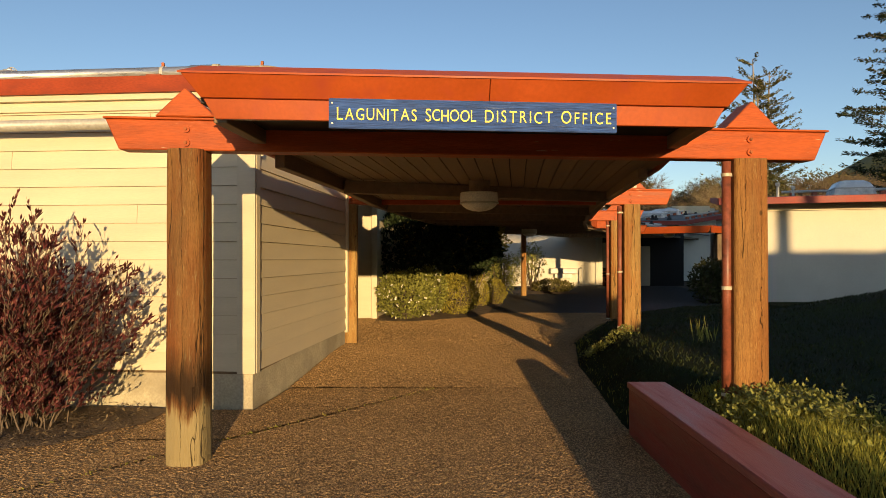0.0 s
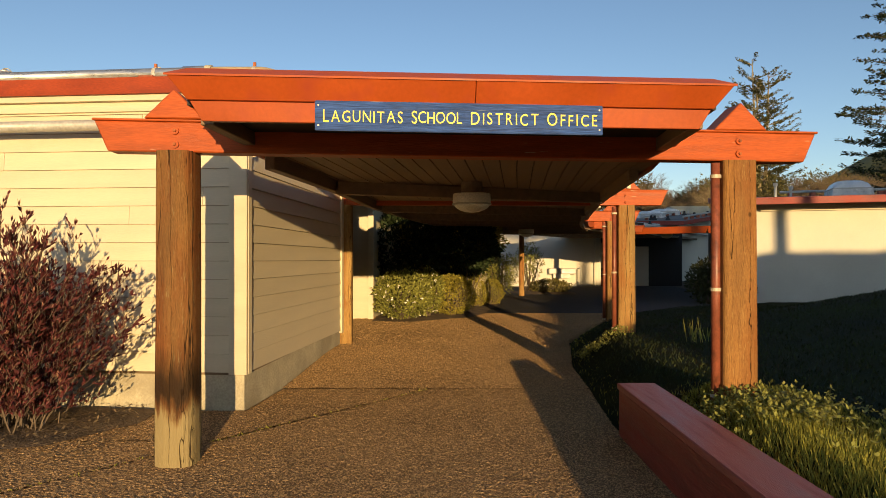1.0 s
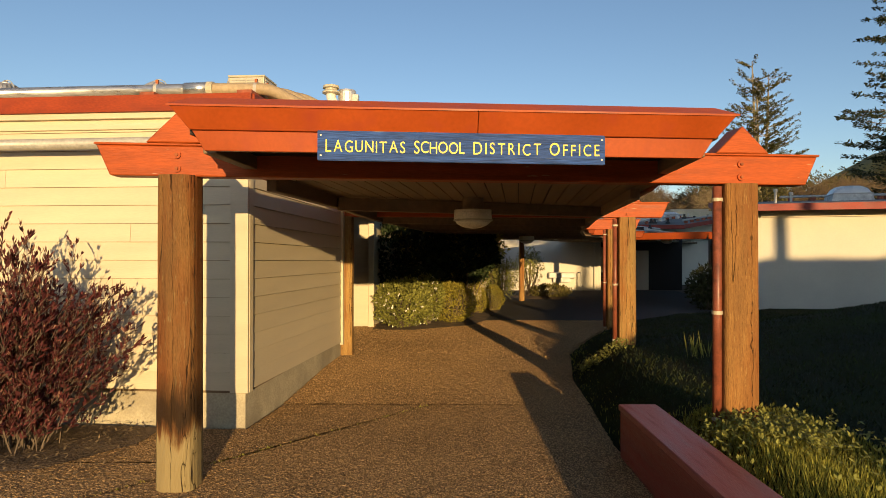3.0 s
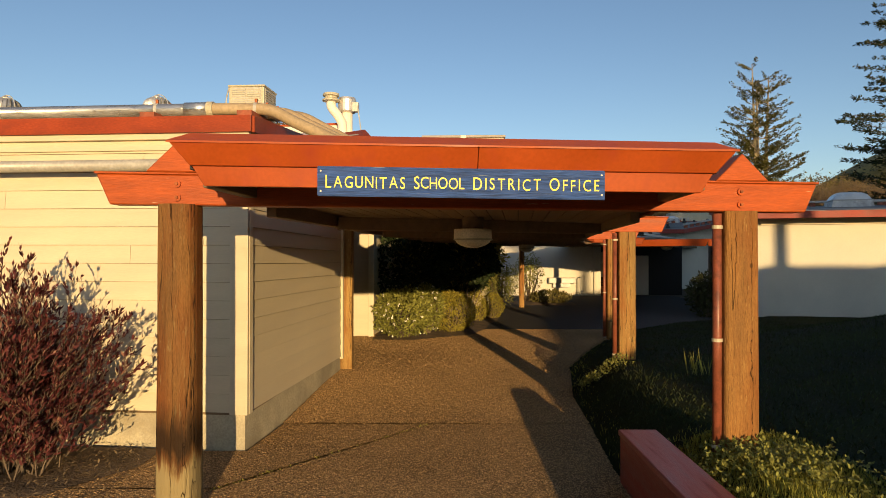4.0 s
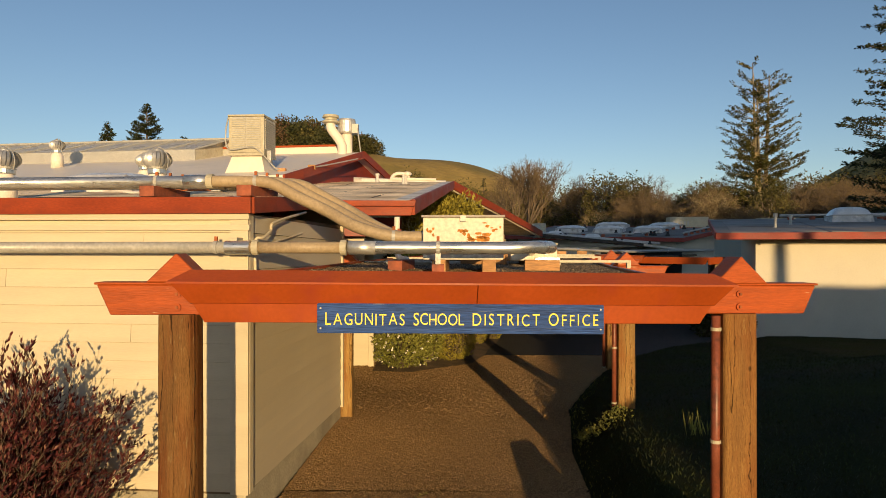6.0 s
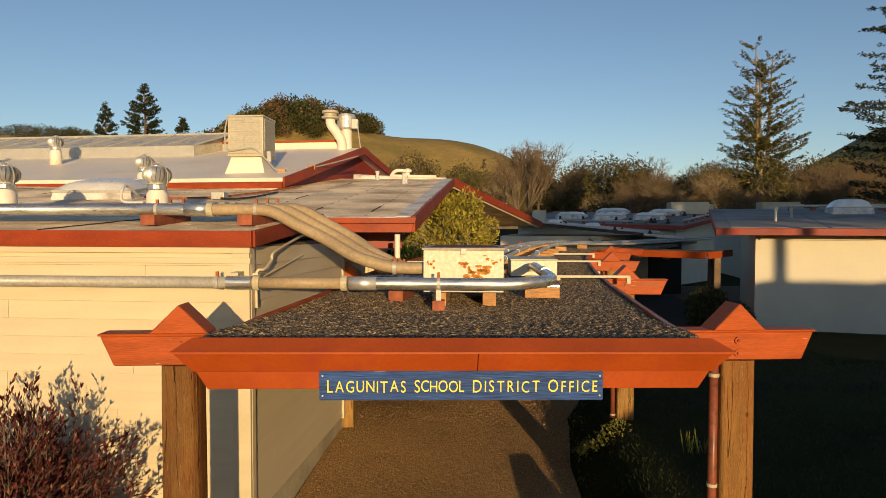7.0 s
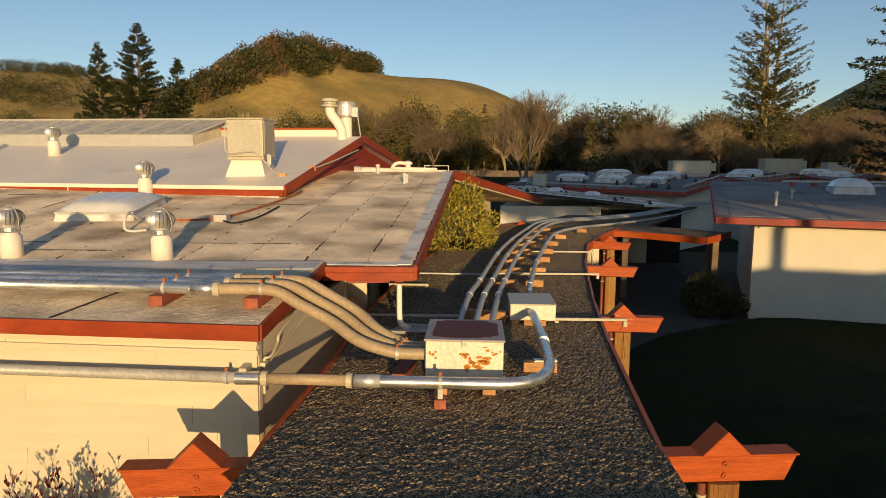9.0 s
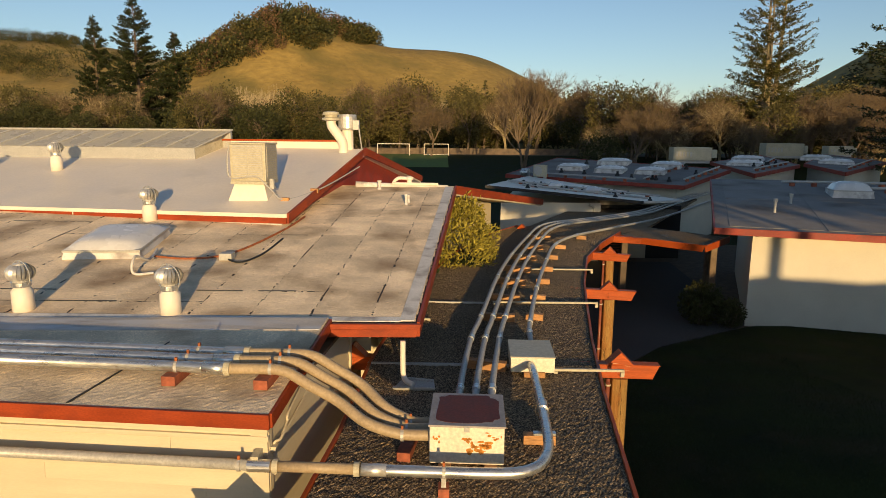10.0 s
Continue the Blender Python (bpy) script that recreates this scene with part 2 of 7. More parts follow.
LID_RUST = mat("lid_rust_film", (0.12, 0.035, 0.03), 0.75, vary=0.25, scale=5, fine=40, bump=0.2)
ROOF_WHITE = mat("white_membrane_roof", (0.735, 0.66, 0.56), 0.45, vary=0.06, scale=0.8, fine=12, bump=0.12, fine_vary=0.03, stain=(0.62, 0.56, 0.48), stain_at=0.7, stain_scale=0.9)
ROOF_CAP = mat("weathered_cap_sheet", (0.80, 0.635, 0.43), 0.85, vary=0.26, scale=1.1, fine=55, bump=0.2, rnd=0.12, fine_vary=0.26, stain=(0.30, 0.205, 0.12), stain_at=0.60, stain_scale=0.9, stain_soft=0.13)
ROOF_PATCH = mat("pale_roof_coating", (0.60, 0.58, 0.55), 0.7, vary=0.2, scale=2, fine=50, bump=0.3, stain=(0.30, 0.27, 0.25), stain_at=0.62, stain_scale=3)
ROOF_DARK = mat("grey_cap_sheet", (0.22, 0.205, 0.19), 0.8, vary=0.3, scale=0.5, fine=60, bump=0.25, rnd=0.18, stain=(0.11, 0.095, 0.08), stain_at=0.55, stain_scale=0.5, stain_soft=0.14)
# Greyer than the cap sheet: a softened tone for the pipes' shadow.
VALLEY = mat("patched_valley_coating", (0.46, 0.42, 0.37), 0.6, vary=0.35, scale=1.6, stretch=(0.5, 2, 2), fine=40, bump=0.3, stain=(0.52, 0.52, 0.53), stain_at=0.56, stain_scale=1.7, stain_soft=0.06)
TAR = mat("black_sealant", (0.03, 0.028, 0.026), 0.6, vary=0.3, scale=10, fine=40, bump=0.3)
SIGN_BLUE = mat("blue_sign_paint", (0.028, 0.07, 0.23), 0.55, spec=0.2, vary=0.3, scale=3, stretch=(0.5, 1, 12), fine=16, bump=0.6, fine_vary=0.45, stain=(0.15, 0.19, 0.27), stain_at=0.70, stain_scale=9, stain_soft=0.03)
YELLOW = mat("yellow_letter_paint", (0.85, 0.70, 0.07), 0.5, vary=0.1, scale=6, fine=40, bump=0.05)
ACRYLIC = mat("white_acrylic", (0.66, 0.65, 0.63), 0.25, vary=0.06, scale=2, fine=20, bump=0.0, fine_vary=0.03)
GLAZING = mat("clouded_glazing", (0.42, 0.38, 0.28), 0.3, vary=0.1, scale=1.5, fine=20, bump=0.03, rnd=0.06)
PALE_METAL = mat("pale_beige_metal", (0.44, 0.40, 0.29), 0.45, vary=0.08, scale=2, fine=20, bump=0.05)
STEEL = mat("bright_steel", (0.72, 0.69, 0.63), 0.42, metal=0.7, vary=0.1, scale=4, fine=20, bump=0.04)
# Near-black: stands for shade on deck and court back wall, also dark trim.
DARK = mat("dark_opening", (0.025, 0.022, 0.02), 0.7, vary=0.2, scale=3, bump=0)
BLACK = mat("black_rubber", (0.02, 0.02, 0.02), 0.6, vary=0.2, scale=5, bump=0.1)
SOIL = mat("soil_and_leaf_litter", (0.11, 0.075, 0.045), 0.95, vary=0.4, scale=3, fine=40, bump=0.8, depth=0.03)
# Lawn base set near black to deepen the shade on it.
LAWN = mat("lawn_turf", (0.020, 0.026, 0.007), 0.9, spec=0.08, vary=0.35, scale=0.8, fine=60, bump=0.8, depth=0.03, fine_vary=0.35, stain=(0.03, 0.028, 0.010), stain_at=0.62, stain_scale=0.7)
FIELD = mat("playing_field_turf", (0.11, 0.16, 0.03), 0.9, vary=0.25, scale=0.1, fine=2, bump=0.2)
DRY = mat("dry_hill_grass", (0.28, 0.19, 0.05), 0.95, vary=0.28, scale=0.02, fine=0.3, bump=0.6, depth=1.2, stain=(0.17, 0.13, 0.035), stain_at=0.56, stain_scale=0.035)
WOODLAND = mat("woodland_floor", (0.07, 0.06, 0.03), 0.95, vary=0.4, scale=0.08, fine=1.5, bump=0.5)
BARK = mat("grey_brown_bark", (0.13, 0.095, 0.065), 0.9, vary=0.35, scale=1.0, fine=8, bump=0.5)
PALE_BARK = mat("lichen_pale_bark", (0.29, 0.23, 0.125), 0.9, vary=0.3, scale=1.0, fine=8, bump=0.4)
LICHEN = mat("sunlit_lichen_twig", (0.34, 0.27, 0.155), 0.9, vary=0.3, scale=0.3, fine=4, bump=0)
SHEATHING = mat("dark_sheathing", (0.16, 0.11, 0.06), 0.9, bump=0)
TWIG = mat("bare_twig", (0.15, 0.105, 0.055), 0.9, vary=0.3, scale=1.0, fine=8, bump=0)
LEAF_OAK = leafy("oak_leaf", (0.058, 0.060, 0.018), 0.25)
LEAF_OLIVE = leafy("olive_leaf", (0.13, 0.11, 0.034))
LEAF_FIR = leafy("conifer_needle", (0.048, 0.060, 0.022), through=0.15)
# Darker copy of LEAF_FIR; the hillside's shade is in the colour.
LEAF_FIR_SHADED = leafy("forest_needle", (0.024, 0.032, 0.014), through=0.1)
# Lighter, yellowish copy of LEAF_FIR with evening sun put into the colour.
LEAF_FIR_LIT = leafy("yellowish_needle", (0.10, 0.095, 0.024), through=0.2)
LEAF_RED = leafy("dark_red_leaf", (0.095, 0.024, 0.024), 0.6, 0.25)
LEAF_TAN = leafy("faded_pinkish_leaf", (0.24, 0.12, 0.085), 0.4, 0.3)
LEAF_BROWN = leafy("bare_russet_crown", (0.16, 0.095, 0.05), 0.4, 0.2)
LEAF_GREEN = leafy("green_leaf", (0.22, 0.22, 0.05), 0.5)
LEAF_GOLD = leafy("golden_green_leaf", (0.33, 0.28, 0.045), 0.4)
# Leaf green darkened to carry the shade below the canopy.
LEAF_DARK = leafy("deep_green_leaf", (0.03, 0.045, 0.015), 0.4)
FLOWER = mat("white_petal", (0.75, 0.72, 0.62), 0.6, bump=0)
# Lighter, yellower blade: the sun on the bench-side patch is in the colour.
BLADE = leafy("grass_blade", (0.30, 0.28, 0.045), 0.45, 0.4)
LAMP_WHITE = mat("lamp_opal", (0.72, 0.66, 0.52), 0.3, vary=0.04, bump=0)
TEAL = mat("teal_paint", (0.06, 0.16, 0.15), 0.5, bump=0.05)
ORANGE = mat("orange_board", (0.5, 0.12, 0.03), 0.6, bump=0.05)


# ---------------------------------------------------------------- mesh helpers
def link(name, bm, material, parent=None, label="", smooth=False):
    me = bpy.data.meshes.new(name)
    bm.to_mesh(me)
    bm.free()
    for m in (material if isinstance(material, (list, tuple)) else [material]):
        me.materials.append(m)
    if smooth:
        for p in me.polygons:
            p.use_smooth = True
    ob = new(name, me)
    if parent:
        ob.parent = parent
    if label:
        ob["label"] = label
    return ob


def part(name, bm, material, parent, label="", smooth=False):
    return link(name, bm, material, parent, label, smooth)


def raw(name, verts, faces, material, parent=None, smooth=False):
    me = bpy.data.meshes.new(name)
    me.from_pydata(verts, [], faces)
    me.update()
    for m in (material if isinstance(material, (list, tuple)) else [material]):
        me.materials.append(m)
    if smooth:
        me.polygons.foreach_set("use_smooth", [True] * len(me.polygons))
    ob = new(name, me)
    if parent:
        ob.parent = parent
    return ob


def thing(name, label, category, group="", kind=""):
    return tagged(new(name), label, category, group, kind)


def again(ob, parent, m, name=None):
    """One more piece on the same mesh."""
    o = new(name or ob.name.split(".")[0], ob.data)
    o.parent = parent
    o.matrix_basis = m
    return o


def hull(bm, bottom, top):
    """A closed solid between two loops of equal length."""
    a, b = [bm.verts.new(p) for p in bottom], [bm.verts.new(p) for p in top]
    n = len(a)
    bm.faces.new(a[::-1])
    bm.faces.new(b)
    for i in range(n):
        bm.faces.new((a[i], a[(i + 1) % n], b[(i + 1) % n], b[i]))
    return bm


def slab(poly, z0, z1, bm=None):
    """A plate over a plan polygon; z0 and z1 are numbers or functions of x, y."""
    f0 = z0 if callable(z0) else (lambda x, y: z0)
    f1 = z1 if callable(z1) else (lambda x, y: z1)
    bm = bm or bmesh.new()
    hull(bm, [(x, y, f0(x, y)) for x, y in poly], [(x, y, f1(x, y)) for x, y in poly])
    bmesh.ops.recalc_face_normals(bm, faces=bm.faces)
    return bm


def box(x0, x1, y0, y1, z0, z1, bm=None, bevel=0.0):
    bm = bm or bmesh.new()
    hull(bm, [(x0, y0, z0), (x1, y0, z0), (x1, y1, z0), (x0, y1, z0)], [(x0, y0, z1), (x1, y0, z1), (x1, y1, z1), (x0, y1, z1)])
    if bevel:
        bmesh.ops.bevel(bm, geom=bm.edges[:], offset=bevel, segments=2, affect="EDGES", profile=0.6)
    return bm


def bar(p, q, w, z0, z1, cut0=0.0, cut1=0.0, bm=None, bevel=0.006):
    """A level timber from p to q (plan points), w thick, whose lower edge is shorter by cut0 and cut1 (raked ends); z0 and z1 are pairs or numbers."""
    z0 = z0 if isinstance(z0, tuple) else (z0, z0)
    z1 = z1 if isinstance(z1, tuple) else (z1, z1)
    p, q = Vector(p).to_2d(), Vector(q).to_2d()
    d = (q - p).normalized()
    n = Vector((-d.y, d.x)) * w / 2
    a, b = p + d * cut0, q - d * cut1
    bm = bm or bmesh.new()
    hull(bm, [(*(a - n), z0[0]), (*(b - n), z0[1]), (*(b + n), z0[1]), (*(a + n), z0[0])],
         [(*(p - n), z1[0]), (*(q - n), z1[1]), (*(q + n), z1[1]), (*(p + n), z1[0])])
    bmesh.ops.recalc_face_normals(bm, faces=bm.faces)
    if bevel:
        bmesh.ops.bevel(bm, geom=bm.edges[:], offset=bevel, segments=1, affect="EDGES")
    return bm


def smooth_line(pts, steps=6):
    """A smooth line through the points."""
    pts = [Vector(p) for p in pts]
    out = []
    for i in range(len(pts) - 1):
        a, b, c, d = pts[max(i - 1, 0)], pts[i], pts[i + 1], pts[min(i + 2, len(pts) - 1)]
        for k in range(steps):
            t = k / steps
            out.append(0.5 * ((2 * b) + (c - a) * t + (2 * a - 5 * b + 4 * c - d) * t * t + (3 * b - a - 3 * c + d) * t ** 3))
    return out + [pts[-1]]


def tube(pts, r, sides=12, bm=None, caps=True):
    """A round tube along a line; r is a number or one for each point."""
    bm = bm or bmesh.new()
    pts = [Vector(p) for p in pts]
    rings = []
    side = None
    for i, p in enumerate(pts):
        t = (pts[min(i + 1, len(pts) - 1)] - pts[max(i - 1, 0)]).normalized()
        if side is None:
            side = t.cross(Vector((0, 0, 1)) if abs(t.z) < 0.9 else Vector((1, 0, 0))).normalized()
        side = (side - t * side.dot(t)).normalized()
        up = t.cross(side)
        rr = r[i] if isinstance(r, (list, tuple)) else r
        rings.append([bm.verts.new(p + (side * math.cos(a) + up * math.sin(a)) * rr) for a in [2 * math.pi * k / sides for k in range(sides)]])
    for a, b in zip(rings, rings[1:]):
        for k in range(sides):
            bm.faces.new((a[k], a[(k + 1) % sides], b[(k + 1) % sides], b[k]))
    if caps:
        bm.faces.new(rings[0][::-1])
        bm.faces.new(rings[-1])
    return bm


def lathe(profile, at=(0, 0, 0), sides=24, bm=None):
    """A turned body from pairs of radius and height."""
    bm = bm or bmesh.new()
    rings = [[bm.verts.new((at[0] + r * math.cos(2 * math.pi * k / sides), at[1] + r * math.sin(2 * math.pi * k / sides), at[2] + z)) for k in range(sides)] for r, z in profile]
    for a, b in zip(rings, rings[1:]):
        for k in range(sides):
            bm.faces.new((a[k], a[(k + 1) % sides], b[(k + 1) % sides], b[k]))
    bm.faces.new(rings[0][::-1])
    bm.faces.new(rings[-1])
    bmesh.ops.recalc_face_normals(bm, faces=bm.faces)
    return bm


def step(a, b, v):
    t = min(1.0, max(0.0, (v - a) / (b - a)))
    return t * t * (3 - 2 * t)


def along(line, y):
    """x of a plan line at y."""
    for (x0, y0), (x1, y1) in zip(line, line[1:]):
        if y <= y1:
            return x0 + (x1 - x0) * (y - y0) / (y1 - y0)
    return line[-1][0]


# height of the bank behind, against x
BANK = [(-1.0, -2000), (-1.0, 3.6), (1.6, 4.4), (2.42, 5.14), (2.82, 6.1), (3.3, 6.75), (4.1, 9), (5.2, 13), (5.85, 17), (5.8, 20), (6.1, 30), (8.0, 60), (9.0, 2000)]


# ---------------------------------------------------------------- ground
LAWN_EDGE = [(1.6, -60), (1.66, 3), (1.75, 6), (1.82, 7.2), (1.95, 9), (2.4, 11.4), (3.5, 14.1), (4.8, 16.8), (7.0, 19.3), (10.6, 21.6), (60, 30)]


def path_z(y):
    return -0.25 * step(12, 26, y)


def cross_z(x, y):
    """The paving rises a little towards the foot of the lap-sided wall."""
    return 0.11 * step(7.2, 10.2, y) * (1 - step(10.8, 14.2, y)) * step(1.6, -1.5, x)


def hump(x, y, cx, cy, sx, sy, h):
    return h * math.exp(-(((x - cx) / sx) ** 2 + ((y - cy) / sy) ** 2))


def ground_z(x, y):
    d = x - along(LAWN_EDGE, y)
    z = path_z(y) - 0.06
    if d > 0 and -40 < y < 24:
        z += 0.06 * step(0, 0.1, d) + 0.42 * step(0.0, 0.75, d) * (1 - 0.8 * step(7, 16, y))
        z += hump(x, y, 9.6, 9.5, 3.6, 4.5, 0.85) * step(0.5, 4, d) + hump(x, y, 14, 5, 6, 6, 0.5) * step(1, 4, d)
        z += 0.02 * noise.noise((x * 1.3, y * 1.3, 0))
    z += 3.2 * step(50, 125, y)
    # hills ahead
    if y > 150 or abs(x) > 90:
        z += hump(x, y, -84, 345, 58, 75, 36) + hump(x, y, 10, 400, 77, 110, 50.5) + hump(x, y, -110, 420, 60, 120, 26)
        z += hump(x, y, -430, 800, 180, 260, 84) + hump(x, y, -250, 760, 120, 240, 34)
        z += hump(x, y, 500, 640, 125, 260, 116) + hump(x, y, -700, 600, 260, 400, 70)
        z += 2.5 * noise.noise((x * 0.015, y * 0.015, 3)) * step(200, 320, y)
    # the bank behind, which keeps the lawn in shade
    if y < -9:
        z = max(z, (along(BANK, x) + 0.10 * noise.noise((x * 0.8, 0, 7))) * step(-11, -14, y))
    return z


def grid_lines(lo, hi, near, far, fine, grow):
    """Even lines between near and far, and ever wider steps beyond."""
    out = list(np.arange(near, far + 1e-6, fine))
    w, v = fine, far
    while v < hi:
        w *= grow
        v += w
        out.append(v)
    w, v = fine, near
    while v > lo:
        w *= grow
        v -= w
        out.insert(0, v)
    return out


gx, gy = grid_lines(-1500, 1500, 1.0, 14, 0.25, 1.075), grid_lines(-400, 2200, 0.0, 24, 0.3, 1.06)
verts = [(x, y, ground_z(x, y)) for y in gy for x in gx]
nx = len(gx)
faces = [(j * nx + i, j * nx + i + 1, (j + 1) * nx + i + 1, (j + 1) * nx + i) for j in range(len(gy) - 1) for i in range(nx - 1)]
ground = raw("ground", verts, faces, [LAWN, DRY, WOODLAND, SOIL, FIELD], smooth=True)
tagged(ground, "shaded green lawn with dry golden hills beyond", "ground", kind="structure")
for p in ground.data.polygons:
    x, y, z = p.center
    if y > 150 or abs(x) > 150:
        p.material_index = 1
    elif 95 < y < 127 and -45 < x < 1:
        p.material_index = 4
    elif y > 125 or y < -20 or abs(x) > 75:
        p.material_index = 2
    elif x < along(LAWN_EDGE, y) - 0.3 and y < 40:
        p.material_index = 3

# ---------------------------------------------------------------- paving
pavement = thing("pavement", "brown exposed-aggregate paving slabs in low sun", "pavement", kind="structure")


def edge_pts(y0, y1):
    ys = [y0] + [y for _, y in LAWN_EDGE if y0 + 0.05 < y < y1 - 0.05] + [y1]
    return [(along(LAWN_EDGE, y) + 0.03 * math.sin(7 * y), y) for y in ys]


G = 0.012


def joint(u):
    """The slanting joint near the entrance, by its y."""
    return -6.6 + u * 0.87


SLABS = [
    [(joint(-6) + G, -6)] + edge_pts(-6, 7.55 - G) + [(joint(7.55) + G, 7.55 - G)],
    [(-14, -6), (joint(-6) - G, -6), (joint(5.45), 5.45), (-3.12, 5.45), (-3.12, 6.5), (-14, 6.5)],
    [(joint(5.45) - G, 5.45 + 2 * G), (joint(7.55) - 0.02, 7.55 - G), (-1.78, 7.55 - G), (-1.9, 6.5), (-3.0, 6.5), (-3.1, 5.45 + 2 * G)],
    [(-1.8, 7.55 + G)] + edge_pts(7.55 + G, 10.8 - G) + [(-1.55, 10.95 - G)],
    [(-1.7, 10.95 + G)] + edge_pts(10.8 + G, 14.3 - G) + [(-2.4, 14.3 - G)],
    [(-2.4, 14.3 + G)] + edge_pts(14.3 + G, 17.6 - G) + [(-2.4, 17.6 - G)],
]


def inside(poly, x, y):
    """Which of the points lie in a plan polygon."""
    hit = np.zeros(x.shape, bool)
    for (x0, y0), (x1, y1) in zip(poly, poly[1:] + poly[:1]):
        if y0 == y1:
            continue
        hit ^= ((y0 > y) != (y1 > y)) & (x < (x1 - x0) * (y - y0) / (y1 - y0) + x0)
    return hit


def pebble_slab(poly, cell, rough, seed):
    """A paving slab whose top is rough exposed aggregate."""
    rs = np.random.RandomState(seed)
    x0, x1 = max(-6.5, min(p[0] for p in poly)), max(p[0] for p in poly)
    y0, y1 = max(1.4, min(p[1] for p in poly)), max(p[1] for p in poly)
    xs, ys = np.arange(x0, x1 + cell, cell), np.arange(y0, y1 + cell, cell)
    gx2, gy2 = np.meshgrid(xs, ys)
    gx2 = gx2 + rs.uniform(-0.3, 0.3, gx2.shape) * cell
    gy2 = gy2 + rs.uniform(-0.3, 0.3, gy2.shape) * cell
    dip = np.clip((gy2 - 12) / 14, 0, 1)
    gz2 = -0.25 * dip * dip * (3 - 2 * dip) + rs.normal(0, rough, gx2.shape)
    if y1 > 7.6:
        gz2 = gz2 + np.array([[cross_z(px, py) for px, py in zip(ax, ay)] for ax, ay in zip(gx2, gy2)])
    w = len(xs)
    cx2, cy2 = (gx2[:-1, :-1] + gx2[1:, 1:]) / 2, (gy2[:-1, :-1] + gy2[1:, 1:]) / 2
    jj, ii = np.nonzero(inside(poly, cx2, cy2))
    a = jj * w + ii
    quads = np.stack([a, a + 1, a + w + 1, a + w], 1)
    used, inv = np.unique(quads, return_inverse=True)
    pts = np.stack([gx2.ravel(), gy2.ravel(), gz2.ravel()], 1)[used]
    return raw("paving_slab", pts.tolist(), inv.reshape(-1, 4).tolist(), PAVING, pavement)


for n, poly in enumerate(SLABS):
    near = n < 3
    pebble_slab(poly, 0.012 if near else (0.014 if n == 3 else 0.022), 0.0023 if near else (0.0038 if n == 3 else 0.0068), n)
    bm = slab(poly, lambda x, y: path_z(y) - 0.055, lambda x, y: path_z(y) - 0.03)
    part("slab_bed", bm, PAVING, pavement)
court = link("court", slab([(-2.4, 17.62)] + edge_pts(17.62, 21.55) + [(11.2, 22.3), (12.5, 34), (-4, 34)], lambda x, y: path_z(y) - 0.05, lambda x, y: path_z(y)), ASPHALT)
tagged(court, "dark asphalt court in shade between the buildings", "pavement", kind="structure")


def rough_top(poly, top, cell, rough, seed, name, material, parent):
    """A granular top surface over a plan polygon."""
    rs = np.random.RandomState(seed)
    xs = np.arange(min(p[0] for p in poly), max(p[0] for p in poly) + cell, cell)
    ys = np.arange(min(p[1] for p in poly), max(p[1] for p in poly) + cell, cell)
    gx2, gy2 = np.meshgrid(xs, ys)
    gx2, gy2 = gx2 + rs.uniform(-0.3, 0.3, gx2.shape) * cell, gy2 + rs.uniform(-0.3, 0.3, gy2.shape) * cell
    gz2 = top(gx2, gy2) + rs.normal(0, rough, gx2.shape)
    w = len(xs)
    jj, ii = np.nonzero(inside(poly, (gx2[:-1, :-1] + gx2[1:, 1:]) / 2, (gy2[:-1, :-1] + gy2[1:, 1:]) / 2))
    a = jj * w + ii
    quads = np.stack([a, a + 1, a + w + 1, a + w], 1)
    used, inv = np.unique(quads, return_inverse=True)
    pts = np.stack([gx2.ravel(), gy2.ravel(), gz2.ravel()], 1)[used]
    return raw(name, pts.tolist(), inv.reshape(-1, 4).tolist(), material, parent)


def bed(name, poly, rise, label):
    """A mounded planting bed."""
    cx, cy = sum(p[0] for p in poly) / len(poly), sum(p[1] for p in poly) / len(poly)
    vs, fs = [(cx, cy, rise + path_z(cy))], []
    n, rings = len(poly), 6
    for r in range(1, rings + 1):
        k = r / rings
        for x, y in poly:
            px, py = cx + (x - cx) * k, cy + (y - cy) * k
            vs.append((px + 0.06 * noise.noise((px * 3, py * 3, 1)), py + 0.06 * noise.noise((px * 3, py * 3, 5)), path_z(py) + rise * (1 - k ** 3) + 0.03 * noise.noise((px * 5, py * 5, 2)) * (1 - k ** 4) + 0.006))
    fs += [(0, 1 + i, 1 + (i + 1) % n) for i in range(n)]
    for r in range(rings - 1):
        a = 1 + r * n
        fs += [(a + i, a + n + i, a + n + (i + 1) % n, a + (i + 1) % n) for i in range(n)]
    return tagged(raw(name, vs, fs, SOIL, smooth=True), label, "planting bed", kind="structure")


def ring_of(pts, each=5):
    out = []
    for a, b in zip(pts, pts[1:] + pts[:1]):
        out += [(a[0] + (b[0] - a[0]) * k / each, a[1] + (b[1] - a[1]) * k / each) for k in range(each)]
    return out


bed("planting_bed", ring_of([(-9, 5.05), (-4.0, 5.0), (-3.2, 5.3), (-2.8, 6.0), (-2.75, 6.55), (-9, 7.1)]), 0.06, "earth bed with dry leaf litter below the wall")
bed("planting_bed", ring_of([(-1.6, 15.0), (-0.6, 14.9), (0.9, 16.2), (1.6, 19), (2.6, 22), (2.2, 24), (-1.6, 19)]), 0.08, "curved earth bed beside the covered path")
bed("planting_bed", ring_of([(3.4, 27.2), (6.0, 27.2), (6.2, 29.2), (3.0, 29.6)]), 0.1, "small earth bed round a canopy post")

